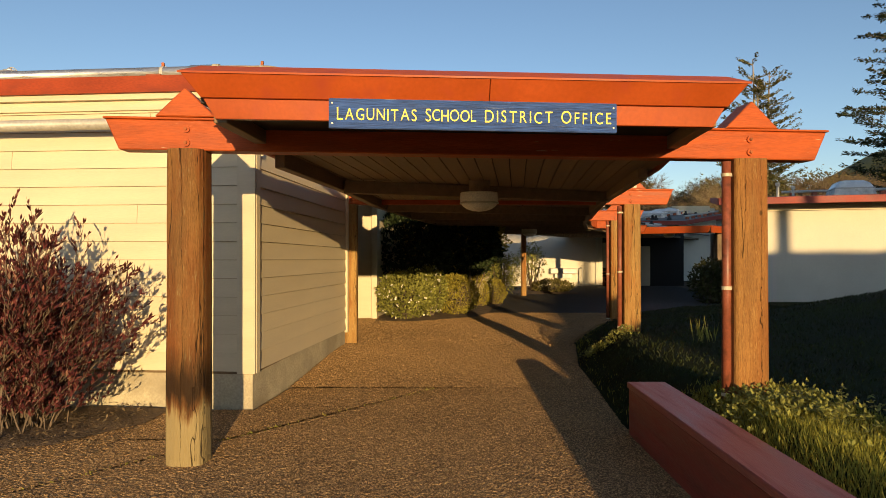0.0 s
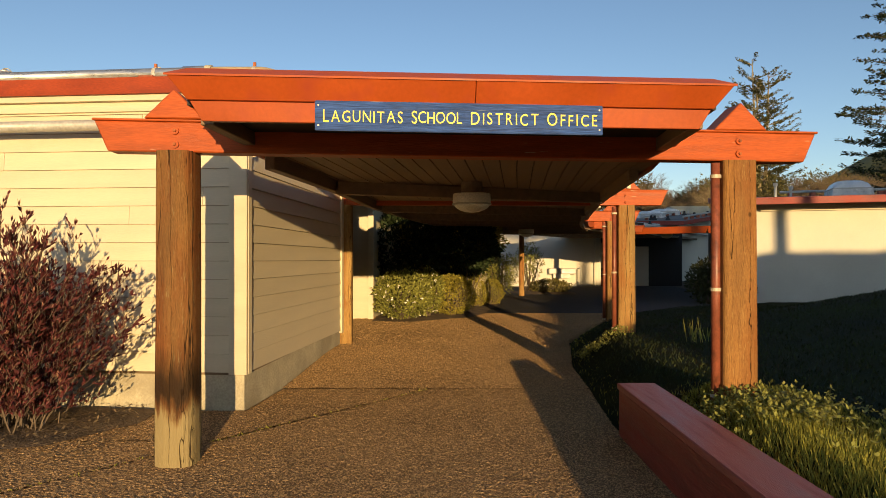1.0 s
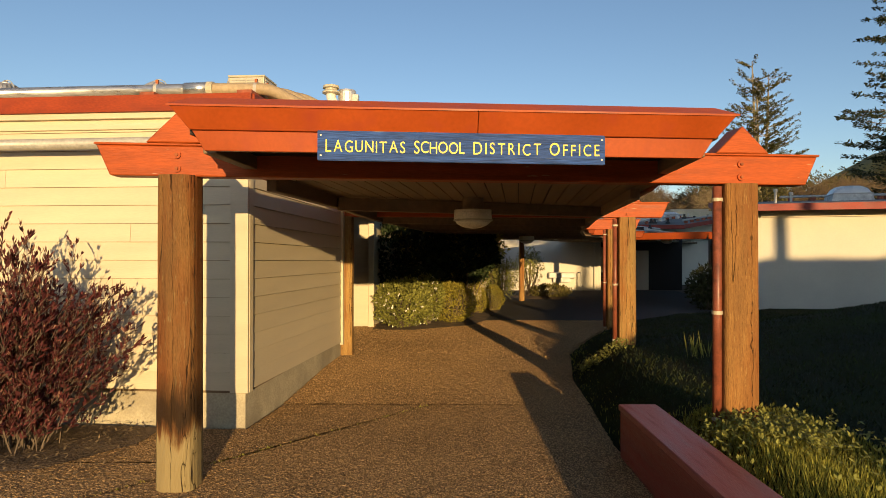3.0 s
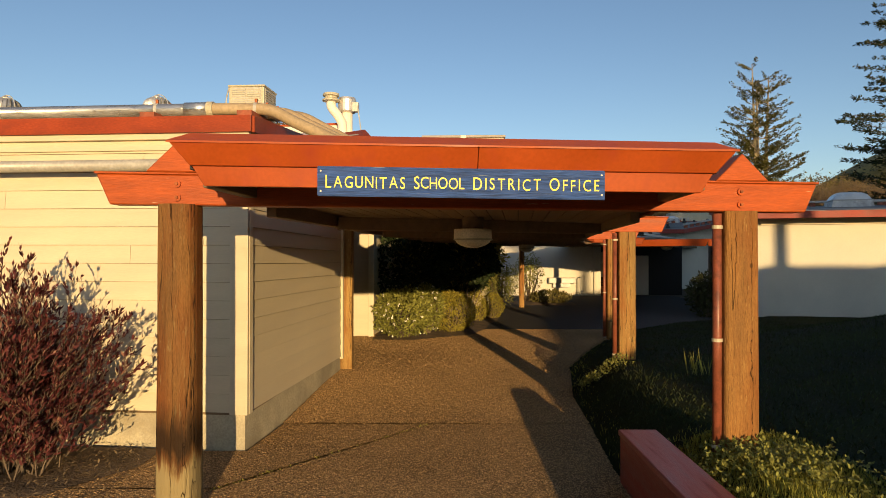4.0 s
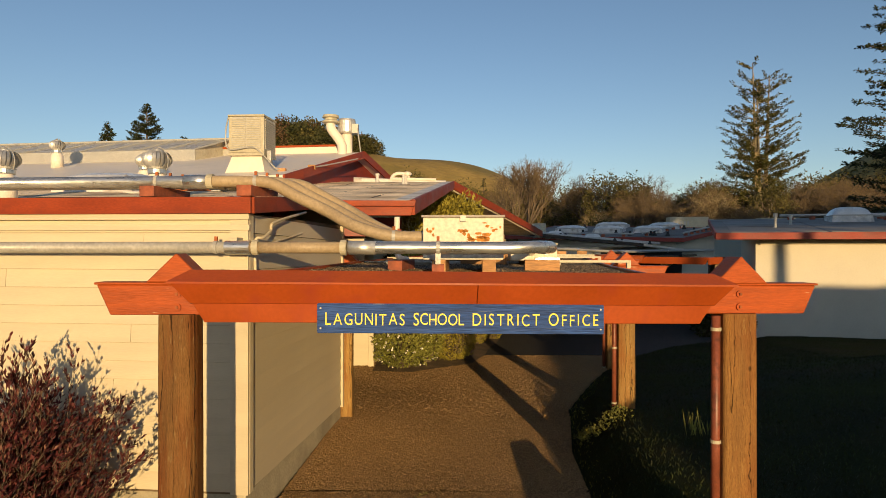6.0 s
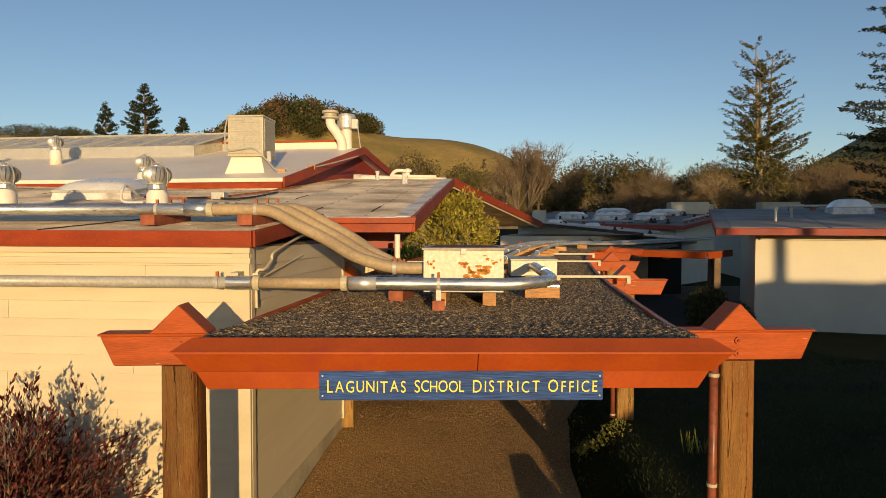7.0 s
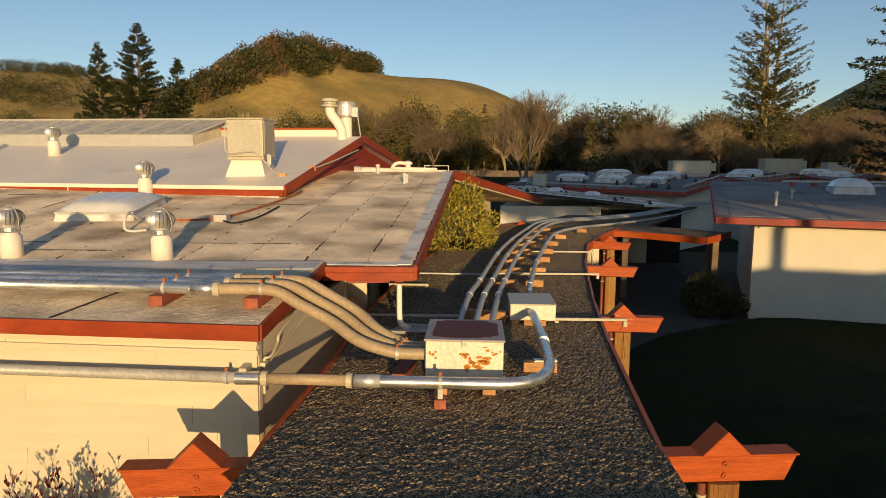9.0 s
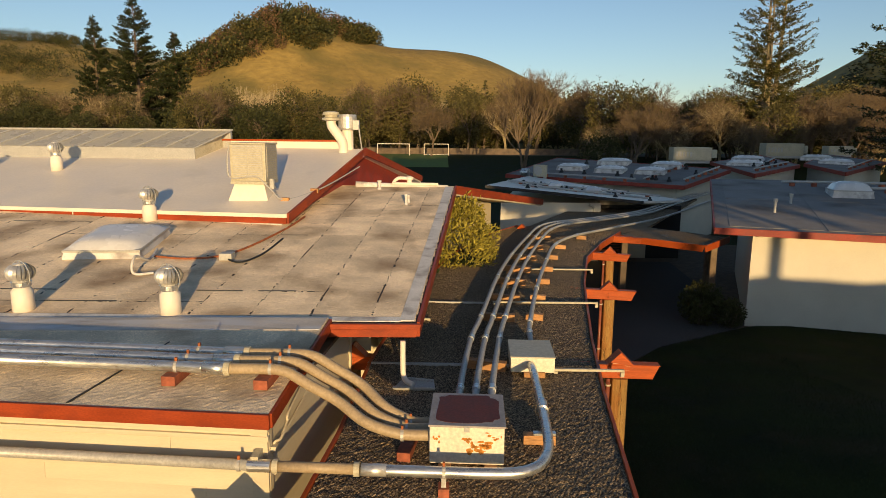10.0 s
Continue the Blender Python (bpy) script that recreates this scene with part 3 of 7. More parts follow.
# ---------------------------------------------------------------- covered walkway
LEFT = [(-1.50, 4.0), (-1.45, 5.3), (-1.25, 7.5), (-1.13, 10.2), (-0.85, 12.8), (-0.49, 15.5), (0.17, 19.2), (1.49, 23.7), (3.3, 26.9)]
RIGHT = [(1.90, 4.12), (2.08, 6.1), (2.46, 9), (2.86, 11.5), (3.33, 14), (3.78, 16.3), (4.66, 19.9), (5.9, 22.9), (7.3, 25.6)]


def across(u):
    """The two edges of the walkway roof at u from 0 to 1."""
    k = u * (len(LEFT) - 1)
    i = min(int(k), len(LEFT) - 2)
    f = k - i
    return (Vector(LEFT[i]).lerp(Vector(LEFT[i + 1]), f), Vector(RIGHT[i]).lerp(Vector(RIGHT[i + 1]), f))


def deck_z(s):
    """Fall of the roof from its left to its right edge."""
    return 0.02 - 0.04 * s


walkway = thing("covered_walkway", "curving walkway canopy with gravel roof and red fascia", "canopy")
NU, NS = 40, 10


def sheet(z, extra=0.0, amp=0.0, u0=0.0, u1=1.0, nu=NU, ns=NS):
    vs, fs = [], []
    for i in range(nu + 1):
        a, b = across(u0 + (u1 - u0) * i / nu)
        for j in range(ns + 1):
            s = j / ns
            p = a.lerp(b, s)
            vs.append((p.x, p.y, z + deck_z(s) + 0.6 * amp * noise.noise((p.x * 2.2, p.y * 2.2, 0)) + amp * noise.noise((p.x * 9, p.y * 13, 4))))
    w = ns + 1
    fs = [(i * w + j, i * w + j + 1, (i + 1) * w + j + 1, (i + 1) * w + j) for i in range(nu) for j in range(ns)]
    return vs, fs


vs, fs = sheet(2.655, amp=0.010, nu=640, ns=150)
rs = np.random.RandomState(2)
vs = [(x, y, z + dz + 0.075 * (1 - step(4.0, 6.1, y))) for (x, y, z), dz in zip(vs, rs.normal(0, 0.0048, len(vs)))]
gravel = raw("gravel_roof", vs, fs, GRAVEL, walkway)
gravel["label"] = "dark loose gravel"
# soffit boards with open joints, behind the first portal
NB, U0 = 22, 0.095
for j in range(NB):
    s0, s1 = (j + 0.035) / NB, (j + 0.965) / NB
    lo, hi = [], []
    for i in range(NU + 1):
        a, b = across(U0 + (1 - U0) * i / NU)
        for ss in (s0, s1):
            p = a.lerp(b, ss)
            lo.append((p.x, p.y, 2.455 + deck_z(ss)))
            hi.append((p.x, p.y, 2.48 + deck_z(ss)))
    m = len(lo)
    fs = []
    for i in range(NU):
        k = 2 * i
        fs += [(k, k + 2, k + 3, k + 1), (m + k, m + k + 1, m + k + 3, m + k + 2), (k, m + k, m + k + 2, k + 2), (k + 1, k + 3, m + k + 3, m + k + 1)]
    fs += [(0, 1, m + 1, m), (m - 2, 2 * m - 2, 2 * m - 1, m - 1)]
    raw("soffit_board", lo + hi, fs, SOFFIT, walkway)
# Deck coloured near-black in place of shade over the front bay.
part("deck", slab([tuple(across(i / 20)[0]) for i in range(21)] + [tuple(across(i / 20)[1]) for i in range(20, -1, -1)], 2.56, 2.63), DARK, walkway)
# rim boards
for line, off, name in ((LEFT, -0.03, "rim_board"), (RIGHT, 0.03, "rim_board")):
    for p, q in zip(line, line[1:]):
        dz = 0.02 if line is LEFT else -0.02
        first = p is line[0]
        a = (p[0] - off * 0.6, p[1] + 0.16) if first else (p[0] + off, p[1])
        part(name, bar(a, (q[0] + off, q[1]), 0.05, ((2.575 if first else 2.43) + dz, 2.43 + dz), 2.685 + dz), RED, walkway)
# inner side joists and cross purlins
for line, off in ((LEFT, 0.09), (RIGHT, -0.09)):
    for k, (p, q) in enumerate(zip(line, line[1:])):
        z0, z1 = (2.455, 2.56) if k == 0 else (2.335, 2.475)
        part("side_joist", bar((p[0] + off, p[1] + 0.1), (q[0] + off, q[1] + 0.1), 0.09, z0, z1), SOFFIT, walkway)
for u in (0.24, 0.40, 0.52, 0.60, 0.66, 0.79, 0.86, 0.93):
    a, b = across(u)
    part("purlin", bar(a.lerp(b, 0.04), b.lerp(a, 0.04), 0.09, 2.30, 2.452), SOFFIT, walkway)
# front fascia: a jutting upper board with raked ends, a lower board and a sloping cap
F0, F1 = Vector((-1.56, 3.93)), Vector((1.95, 4.09))
fdir = (F1 - F0).normalized()
fn = Vector((fdir.y, -fdir.x))
MID = 0.535


def fascia_board(f0, f1, out0, out1, z0, z1, rake0, rake1, name):
    """A board between two shares of the fascia line; out0 and out1: how far its lower and upper edge jut."""
    a, b = F0.lerp(F1, f0), F0.lerp(F1, f1)
    la, lb = a + fdir * rake0, b - fdir * rake1
    k0, k1 = -0.025 * f0, -0.025 * f1
    bm = bmesh.new()
    hull(bm, [(*(la + fn * out0), z0 + k0), (*(lb + fn * out0), z0 + k1), (*(lb + fn * (out0 - 0.04)), z0 + k1), (*(la + fn * (out0 - 0.04)), z0 + k0)],
         [(*(a + fn * out1), z1 + k0), (*(b + fn * out1), z1 + k1), (*(b + fn * (out1 - 0.045)), z1 + k1), (*(a + fn * (out1 - 0.045)), z1 + k0)])
    bmesh.ops.recalc_face_normals(bm, faces=bm.faces)
    bmesh.ops.bevel(bm, geom=bm.edges[:], offset=0.003, segments=1, affect="EDGES")
    return part(name, bm, RED, walkway)


fascia_board(0, MID, 0.045, 0.125, 2.572, 2.708, 0.10, 0, "upper_fascia")
fascia_board(MID + 0.001, 1, 0.046, 0.126, 2.572, 2.708, 0, 0.10, "upper_fascia")
fascia_board(0.03, 0.97, 0.0, 0.02, 2.45, 2.574, 0.07, 0.07, "lower_fascia")
bm = bmesh.new()
a, b = F0 - fdir * 0.012, F1 + fdir * 0.012
hull(bm, [(*(a + fn * 0.13), 2.700), (*(b + fn * 0.13), 2.674), (*(b - fn * 0.02 - fdir * 0.1), 2.70), (*(a - fn * 0.02 + fdir * 0.1), 2.73)],
     [(*(a + fn * 0.13), 2.712), (*(b + fn * 0.13), 2.686), (*(b - fn * 0.0 - fdir * 0.1), 2.752), (*(a - fn * 0.0 + fdir * 0.1), 2.779)])
bmesh.ops.recalc_face_normals(bm, faces=bm.faces)
part("cap_flashing", bm, RED, walkway)

# portal frames: two timber posts, a red crossbeam with raked ends, a red gable block on each post
BENTS = [((-1.94, 4.93), (2.54, 5.27), True, True), ((-1.49, 10.55), (3.08, 10.30), True, True), ((-0.1, 16.4), (4.28, 15.62), False, True),
         ((1.4, 22.1), (5.64, 20.75), False, True), ((3.35, 26.0), (7.2, 24.4), True, False)]


def post(x, y, z0, z1, w, material, parent, seed, edge=0.3):
    """A squared log post with rounded, slightly wandering edges and drying cracks."""
    rnd = random.Random(seed)
    bm = bmesh.new()
    levels, m = 14, 20
    rings = []
    for i in range(levels + 1):
        f = i / levels
        z = z0 + (z1 - z0) * f
        ww = w * (1.03 - 0.05 * f) / 2
        ring = []
        for k in range(m):
            a = 2 * math.pi * (k + 0.5) / m
            c, s = math.cos(a), math.sin(a)
            e = edge
            px, py = ww * abs(c) ** e * (1 if c > 0 else -1), ww * abs(s) ** e * (1 if s > 0 else -1)
            j = 1 + 0.02 * noise.noise((px * 9 + seed, py * 9, z * 1.2))
            if k == 13 + seed % 3 and 1 <= i < levels:
                j -= 0.045
            ring.append(bm.verts.new((x + px * j, y + py * j, z)))
        rings.append(ring)
    for a, b in zip(rings, rings[1:]):
        for k in range(m):
            bm.faces.new((a[k], a[(k + 1) % m], b[(k + 1) % m], b[k]))
    bm.faces.new(rings[0][::-1])
    bm.faces.new(rings[-1])
    return part("post", bm, material, parent)


def downpipe(x, y, z0, z1, parent):
    dp = part("downpipe", tube([(x, y, z0), (x, y, z1)], 0.037, 14), BROWN_PIPE, parent, "red-brown round metal downpipe", True)
    for z in (z1 - 0.11, z0 + (z1 - z0) * 0.47, z0 + 0.05):
        part("strap", tube([(x, y, z - 0.014), (x, y, z + 0.014)], 0.043, 14), PALE_METAL, dp)
        part("strap_tab", box(x + 0.03, x + 0.09, y - 0.01, y + 0.01, z - 0.013, z + 0.013), PALE_METAL, dp)


for n, (lp, rp, left_ok, right_ok) in enumerate(BENTS):
    portal = thing("portal_frame", "timber post portal with red crossbeam and gable blocks", "portal frame", "walkway portals")
    lv, rv = Vector(lp), Vector(rp)
    d = (rv - lv).normalized()
    nrm = Vector((-d.y, d.x))
    tip0, tip1 = lv - d * 0.60, rv + d * 0.66
    if not left_ok:
        tip0 = lv + d * 0.5
    zb = (2.40, 2.375)
    part("crossbeam", bar(tip0, tip1, 0.17, zb, (2.632, 2.607), 0.10 if left_ok else 0, 0.10, bevel=0.008), RED_WORN, portal, "weathered red crossbeam")
    part("beam_cap", bar(tip0 + d * -0.012, tip1 + d * 0.012, 0.20, (2.633, 2.608), (2.65, 2.625), 0, 0, bevel=0.004), RED_WORN, portal)
    for k, (p, ok) in enumerate(((lv, left_ok), (rv, right_ok))):
        if not ok:
            continue
        zg = ground_z(p.x, p.y) - 0.12 if k else path_z(p.y) - 0.03
        w = (0.30, 0.285)[k] if n == 0 else (0.20, 0.28)[k]
        post(p.x, p.y, zg, 2.405 if k == 0 else 2.38, w, (POST, POST_PLAIN)[k] if n == 0 else POST_PALE, portal, n * 2 + k, 0.62 if n == 0 and k == 0 else 0.3)
        # gable block
        bm = bmesh.new()
        g = 0.225
        zt = 2.649 - 0.024 * k
        tri0 = [(*(p - d * g - nrm * 0.12), zt), (*(p + d * g - nrm * 0.12), zt), (*(p - nrm * 0.12), zt + 0.225)]
        tri1 = [(*(p - d * g + nrm * 0.12), zt), (*(p + d * g + nrm * 0.12), zt), (*(p + nrm * 0.12), zt + 0.225)]
        hull(bm, tri0, tri1)
        bmesh.ops.recalc_face_normals(bm, faces=bm.faces)
        bmesh.ops.bevel(bm, geom=bm.edges[:], offset=0.008, segments=1, affect="EDGES")
        part("gable_block", bm, RED_WORN, portal)
        for dz in (-0.06, -0.165):
            q = p - nrm * 0.088
            c = Vector((q.x, q.y, 2.62 - 0.02 * k + dz))
            bolt = part("bolt", tube([c, c - Vector((nrm.x, nrm.y, 0)) * 0.012], 0.03, 12), RED_WORN, portal)
            part("bolt_head", tube([c, c - Vector((nrm.x, nrm.y, 0)) * 0.025], 0.013, 6), RUST, bolt)
        if k == 1 and n < 4:
            q = p - d * (w / 2 + 0.045) - nrm * 0.06
            downpipe(q.x, q.y, ground_z(q.x, q.y) + 0.02, 2.36, portal)


# ---------------------------------------------------------------- buildings
def bar3(p, q, w, h, up=0.0):
    """A board from p to q (3D, its upper edge), w thick and h high, in an upright plane."""
    p, q = Vector(p), Vector(q)
    d = (q - p).to_2d().normalized()
    n = Vector((-d.y, d.x, 0)) * w / 2
    dz = Vector((0, 0, h))
    bm = bmesh.new()
    hull(bm, [p - n - dz, q - n - dz, q + n - dz, p + n - dz], [p - n, q - n, q + n, p + n])
    bmesh.ops.recalc_face_normals(bm, faces=bm.faces)
    return bm


def board_mesh(length, h):
    """A lapped siding board, its lower edge proud, lying along x with its face towards -y."""
    bm = bmesh.new()
    prof = [(0.0, 0.0035), (-0.021, 0.0035), (-0.020, 0.010), (-0.006, h - 0.003), (-0.004, h), (0.0, h)]
    hull(bm, [(0, y, z) for y, z in prof], [(length, y, z) for y, z in prof])
    bmesh.ops.recalc_face_normals(bm, faces=bm.faces)
    return bm


LAP = 0.1915
AC, AB = Vector((-1.90, 6.50)), Vector((-1.545, 10.40))
SKEW = 0.091
SWING = Matrix.Translation((AC.x, AC.y, 0)) @ Matrix.Rotation(-math.atan(SKEW), 4, "Z") @ Matrix.Translation((-AC.x, -AC.y, 0))


def back_by(x):
    """How far the front recedes at x."""
    return SKEW * (AC.x - x)


hall = thing("siding_building", "cream lap-sided building with red fascia and flat roof", "building")
part("wall", slab([(-17, 6.505 + back_by(-17)), (AC.x - 0.02, 6.505), (AB.x - 0.02, AB.y), (-17, AB.y)], 0.36, 3.27), SHEATHING, hall, "dark sheathing behind the boards")
part("plinth", slab([(-17, 6.53 + back_by(-17)), (AC.x - 0.03, 6.53), (AB.x - 0.03, AB.y), (-17, AB.y)], -0.2, 0.385), CONCRETE, hall, "grey concrete plinth")
ang = math.atan2(AB.y - AC.y, AB.x - AC.x)
rnd = random.Random(4)
rows = 15
cuts = {}
for r in range(rows):
    z = 0.385 + r * LAP
    x, end = -15.5 + rnd.uniform(0, 2), -2.07
    start = -17
    while start < end:
        ln = min(rnd.uniform(2.6, 5.2), end - start)
        key = round(ln, 3)
        ob = part("siding_board", board_mesh(ln - 0.004, LAP), CREAM, hall)
        ob.matrix_basis = SWING @ pose(start, 6.505, z)
        start += ln
    ln = (AB - AC).length
    ob = part("siding_board", board_mesh(ln - 0.09, LAP), CREAM, hall)
    ob.matrix_basis = pose(AC.x - 0.012, AC.y + 0.08, z, 0, 0.75, math.degrees(ang))
part("corner_board", box(-2.075, -1.885, 6.465, 6.505, 0.37, 3.27, bevel=0.003), CREAM, hall).matrix_basis = SWING
part("corner_board", bar(AB - Vector((0.006, 0.07)), AB + Vector((0.004, 0.02)), 0.05, 0.30, 3.3, bevel=0.003), CREAM, hall)
part("corner_board", bar((-1.895, 6.508), (-1.886, 6.60), 0.03, 0.37, 3.27, bevel=0.003), CREAM, hall)
for z, h, o in ((3.20, 0.075, 0.045), (3.09, 0.06, 0.03)):
    part("cornice_strip", box(-17, -1.87, 6.505 - o - 0.02, 6.50, z, z + h, bevel=0.006), CREAM, hall).matrix_basis = SWING


def roofA_z(x, y):
    return 3.435 + 0.083 * (y - 6.4 - back_by(x))


part("roof", slab([(-17, 6.43 + back_by(-17)), (-1.86, 6.43), (-1.71, 9.36), (-17, 9.36)], lambda x, y: roofA_z(x, y) - 0.16, lambda x, y: roofA_z(x, y) - 0.012), ROOF_CAP, hall, "weathered pale cap-sheet roof")
part("fascia", box(-17, -5.26, 6.40, 6.445, 3.262, 3.432, bevel=0.004), RED_EAVE, hall).matrix_basis = SWING
part("fascia", box(-5.255, -1.835, 6.40, 6.445, 3.262, 3.432, bevel=0.004), RED_EAVE, hall).matrix_basis = SWING
part("fascia", bar((-1.838, 6.445), (-1.675, 9.32), 0.04, (3.262, 3.485), (3.432, 3.66), bevel=0.004), RED_EAVE, hall)


def roofB_z(x, y):
    return 3.61 + 0.131 * (y - 9.33)


wing = thing("gabled_wing", "low-pitched wing with worn cap-sheet roof and red rake", "building")
part("wall", slab([(-17, 15.8), (-1.72, 15.8), (-1.2, 19.2), (2.2, 28.0), (-3, 29), (-17, 20)], -0.3, lambda x, y: min(roofB_z(x, y), 4.9 - 0.137 * max(0, y - 19.3)) - 0.16), CREAM, wing)
part("pilaster", box(-1.74, -1.60, 15.66, 15.795, -0.1, 3.6, bevel=0.01), CREAM, wing)
part("roof", slab([(-17, 9.34), (-0.37, 9.36), (0.40, 19.35), (-17, 19.35)], lambda x, y: roofB_z(x, y) - 0.14, lambda x, y: roofB_z(x, y) - 0.02), TAR, wing, "black felt below the roofing sheets")
part("rear_roof", slab([(0.40, 19.36), (4.55, 28.5), (-3, 30), (-17, 21), (-17, 19.36)], lambda x, y: 4.92 - 0.139 * (y - 19.35) - 0.14, lambda x, y: 4.92 - 0.139 * (y - 19.35)), ROOF_CAP, wing)
part("eave_fascia", bar((-1.72, 9.29), (-0.30, 9.31), 0.06, 3.385, 3.60, 0.0, 0.06), RED_EAVE, wing)
part("eave_gutter", bar((-1.70, 9.235), (-0.28, 9.255), 0.05, 3.52, 3.605, 0, 0.03), RED_EAVE, wing)
part("rake_fascia", bar3((-0.33, 9.30, 3.625), (0.44, 19.36, 4.945), 0.05, 0.23), RED_EAVE, wing)
part("rake_fascia", bar3((0.44, 19.36, 4.945), (4.6, 28.6, 3.66), 0.05, 0.26), RED_EAVE, wing)
part("rake_trim", bar3((0.40, 19.4, 4.70), (4.5, 28.6, 3.42), 0.06, 0.07), CREAM, wing)
part("porch_beam", bar((-1.6, 10.6), (-0.6, 10.75), 0.12, 3.1, 3.42), RED_DULL, wing)
part("porch_wall", box(-1.60, -1.25, 10.9, 11.0, 2.6, 3.4), CREAM, wing)
# ridge kerb with a rounded coating
part("ridge_kerb", tube([(-2.6, 19.3, 4.90), (-1.8, 19.32, 4.93), (0.2, 19.34, 4.92)], [0.16, 0.09, 0.04], 10), ROOF_PATCH, wing, "white coated ridge flashing", True)

gym = thing("upper_hall", "white membrane roof with red rakes and long skylight", "building")
CN = (Vector((-2.5, 20.57, 6.0)) - Vector((-3.64, 14.75, 4.58))).cross(Vector((-11.17, 15.95, 4.58)) - Vector((-3.64, 14.75, 4.58)))


def roofC_z(x, y):
    return 4.58 - (CN.x * (x + 3.64) + CN.y * (y - 14.75)) / CN.z


CF = [(-19, 17.2), (-3.64, 14.78)]
part("roof", slab([(-19, 17.2), (-3.64, 14.78), (-2.5, 20.57), (-19, 23.2)], lambda x, y: roofC_z(x, y) - 0.15, roofC_z), ROOF_WHITE, gym, "smooth white coated membrane")
part("rear_roof", slab([(-19, 23.25), (-2.5, 20.6), (-0.9, 27.3), (-19, 30)], lambda x, y: 6.0 - 0.2 * (y - 20.6 - 0.16 * (-2.5 - x)) - 0.15, lambda x, y: 6.0 - 0.2 * (y - 20.6 - 0.16 * (-2.5 - x))), ROOF_WHITE, gym)
part("wall", slab([(-19, 17.3), (-3.9, 14.95), (-2.8, 20.6), (-1.3, 27), (-19, 30)], 2.5, lambda x, y: min(roofC_z(x, y), 6.0 - 0.2 * (y - 20.6)) - 0.13), RED_DULL, gym, "dull red board wall")
part("eave_edge", bar((-19, 17.16), (-3.62, 14.735), 0.05, 4.505, 4.60), ROOF_WHITE, gym)
part("eave_fascia", bar((-19, 17.19), (-9.2, 15.646), 0.04, 4.38, 4.503), RED_EAVE, gym)
part("eave_fascia", bar((-9.15, 15.64), (-3.64, 14.772), 0.04, 4.36, 4.503), RED_EAVE, gym)
part("eave_kerb", bar((-19, 17.22), (-3.75, 14.82), 0.04, 4.22, 4.36), ROOF_PATCH, gym)
part("rake_fascia", bar3((-3.60, 14.74, 4.61), (-2.46, 20.57, 6.04), 0.05, 0.24), RED_EAVE, gym)
part("rake_fascia", bar3((-2.46, 20.58, 6.04), (-0.85, 27.3, 4.75), 0.05, 0.24), RED_EAVE, gym)
part("ridge_parapet", bar((-7.5, 21.42), (-3.0, 20.72), 0.08, 5.9, 6.22), ROOF_WHITE, gym)
part("ridge_cap", bar((-7.5, 21.40), (-3.0, 20.70), 0.14, 6.221, 6.28), RED, gym)

barn = thing("white_block_building", "white building with low grey roof in long shadows", "building")
RC, RD = Vector((11.05, 22.1)), Vector((30, 15.4))


def roofR_z(x, y):
    d = (RD - RC).normalized()
    return 3.42 + 0.078 * ((Vector((x, y)) - RC).dot(Vector((-d.y, d.x))) + 1.0)


part("wall", slab([tuple(RC), tuple(RD), (34, 26), (15.2, 32)], -0.5, lambda x, y: roofR_z(x, y) - 0.16), WHITE, barn)
part("roof", slab([(9.45, 21.55), (30, 14.3), (36, 27), (14.0, 32.9)], lambda x, y: roofR_z(x, y) - 0.14, roofR_z), ROOF_DARK, barn, "grey weathered cap sheet")
part("fascia", bar((9.4, 21.5), (30, 14.25), 0.06, roofR_z(9.4, 21.5) - 0.22, roofR_z(9.4, 21.5) + 0.01), RED_DULL, barn)
part("fascia", bar3((9.42, 21.55, roofR_z(9.42, 21.55) + 0.02), (13.97, 32.95, roofR_z(13.97, 32.95) + 0.02), 0.06, 0.24), RED_DULL, barn)
part("wall_trim", bar(RC + Vector((0.1, -0.13)), RD, 0.05, 3.02, 3.16), CREAM, barn)

side = thing("side_canopy", "low red-edged canopy joining the walkway to a doorway", "canopy")
part("roof", slab([(7.2, 25.4), (9.75, 22.95), (11.6, 25.2), (9.2, 28.0)], 2.38, 2.50), GRAVEL, side)
part("fascia", bar((7.15, 25.36), (9.72, 22.88), 0.06, 2.30, 2.56, 0, 0.1), RED, side)
part("fascia", bar((9.75, 22.9), (11.6, 25.1), 0.06, 2.30, 2.56), RED, side)
part("link_roof", slab([(7.2, 25.6), (9.2, 28), (17, 42), (12, 45), (3.4, 27)], 2.36, 2.48), GRAVEL, side)
for x, y in ((7.5, 25.5), (10.6, 24.2), (11.4, 26.5)):
    post(x, y, -0.3, 2.36, 0.26, BARK, side, int(x * 7))

far_house = thing("white_classroom", "white-walled classroom with pale low roof", "building")
part("wall", slab([(3.2, 34.0), (8.6, 34.0), (8.6, 35.5), (12.5, 36.5), (13, 40), (5, 43)], -0.4, 2.95), WHITE, far_house)
part("roof", slab([(2.3, 33.4), (10.7, 33.4), (14.2, 37), (6, 44)], lambda x, y: 4.12 - 0.094 * x + 0.02 * (y - 33.4) - 0.12, lambda x, y: 4.12 - 0.094 * x + 0.02 * (y - 33.4)), ROOF_WHITE, far_house)
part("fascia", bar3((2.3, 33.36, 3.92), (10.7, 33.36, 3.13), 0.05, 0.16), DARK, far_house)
# Back wall coloured near-black in place of the recess's shade.
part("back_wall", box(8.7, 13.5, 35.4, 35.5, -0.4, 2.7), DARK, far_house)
part("door", box(10.6, 11.6, 35.33, 35.39, -0.3, 1.9), WHITE, far_house)

dark_house = thing("domed_classroom", "grey-roofed classroom with dome skylights", "building")


def on_dark(x, y):
    return -1.264 + 0.0406 * x + 0.105 * y


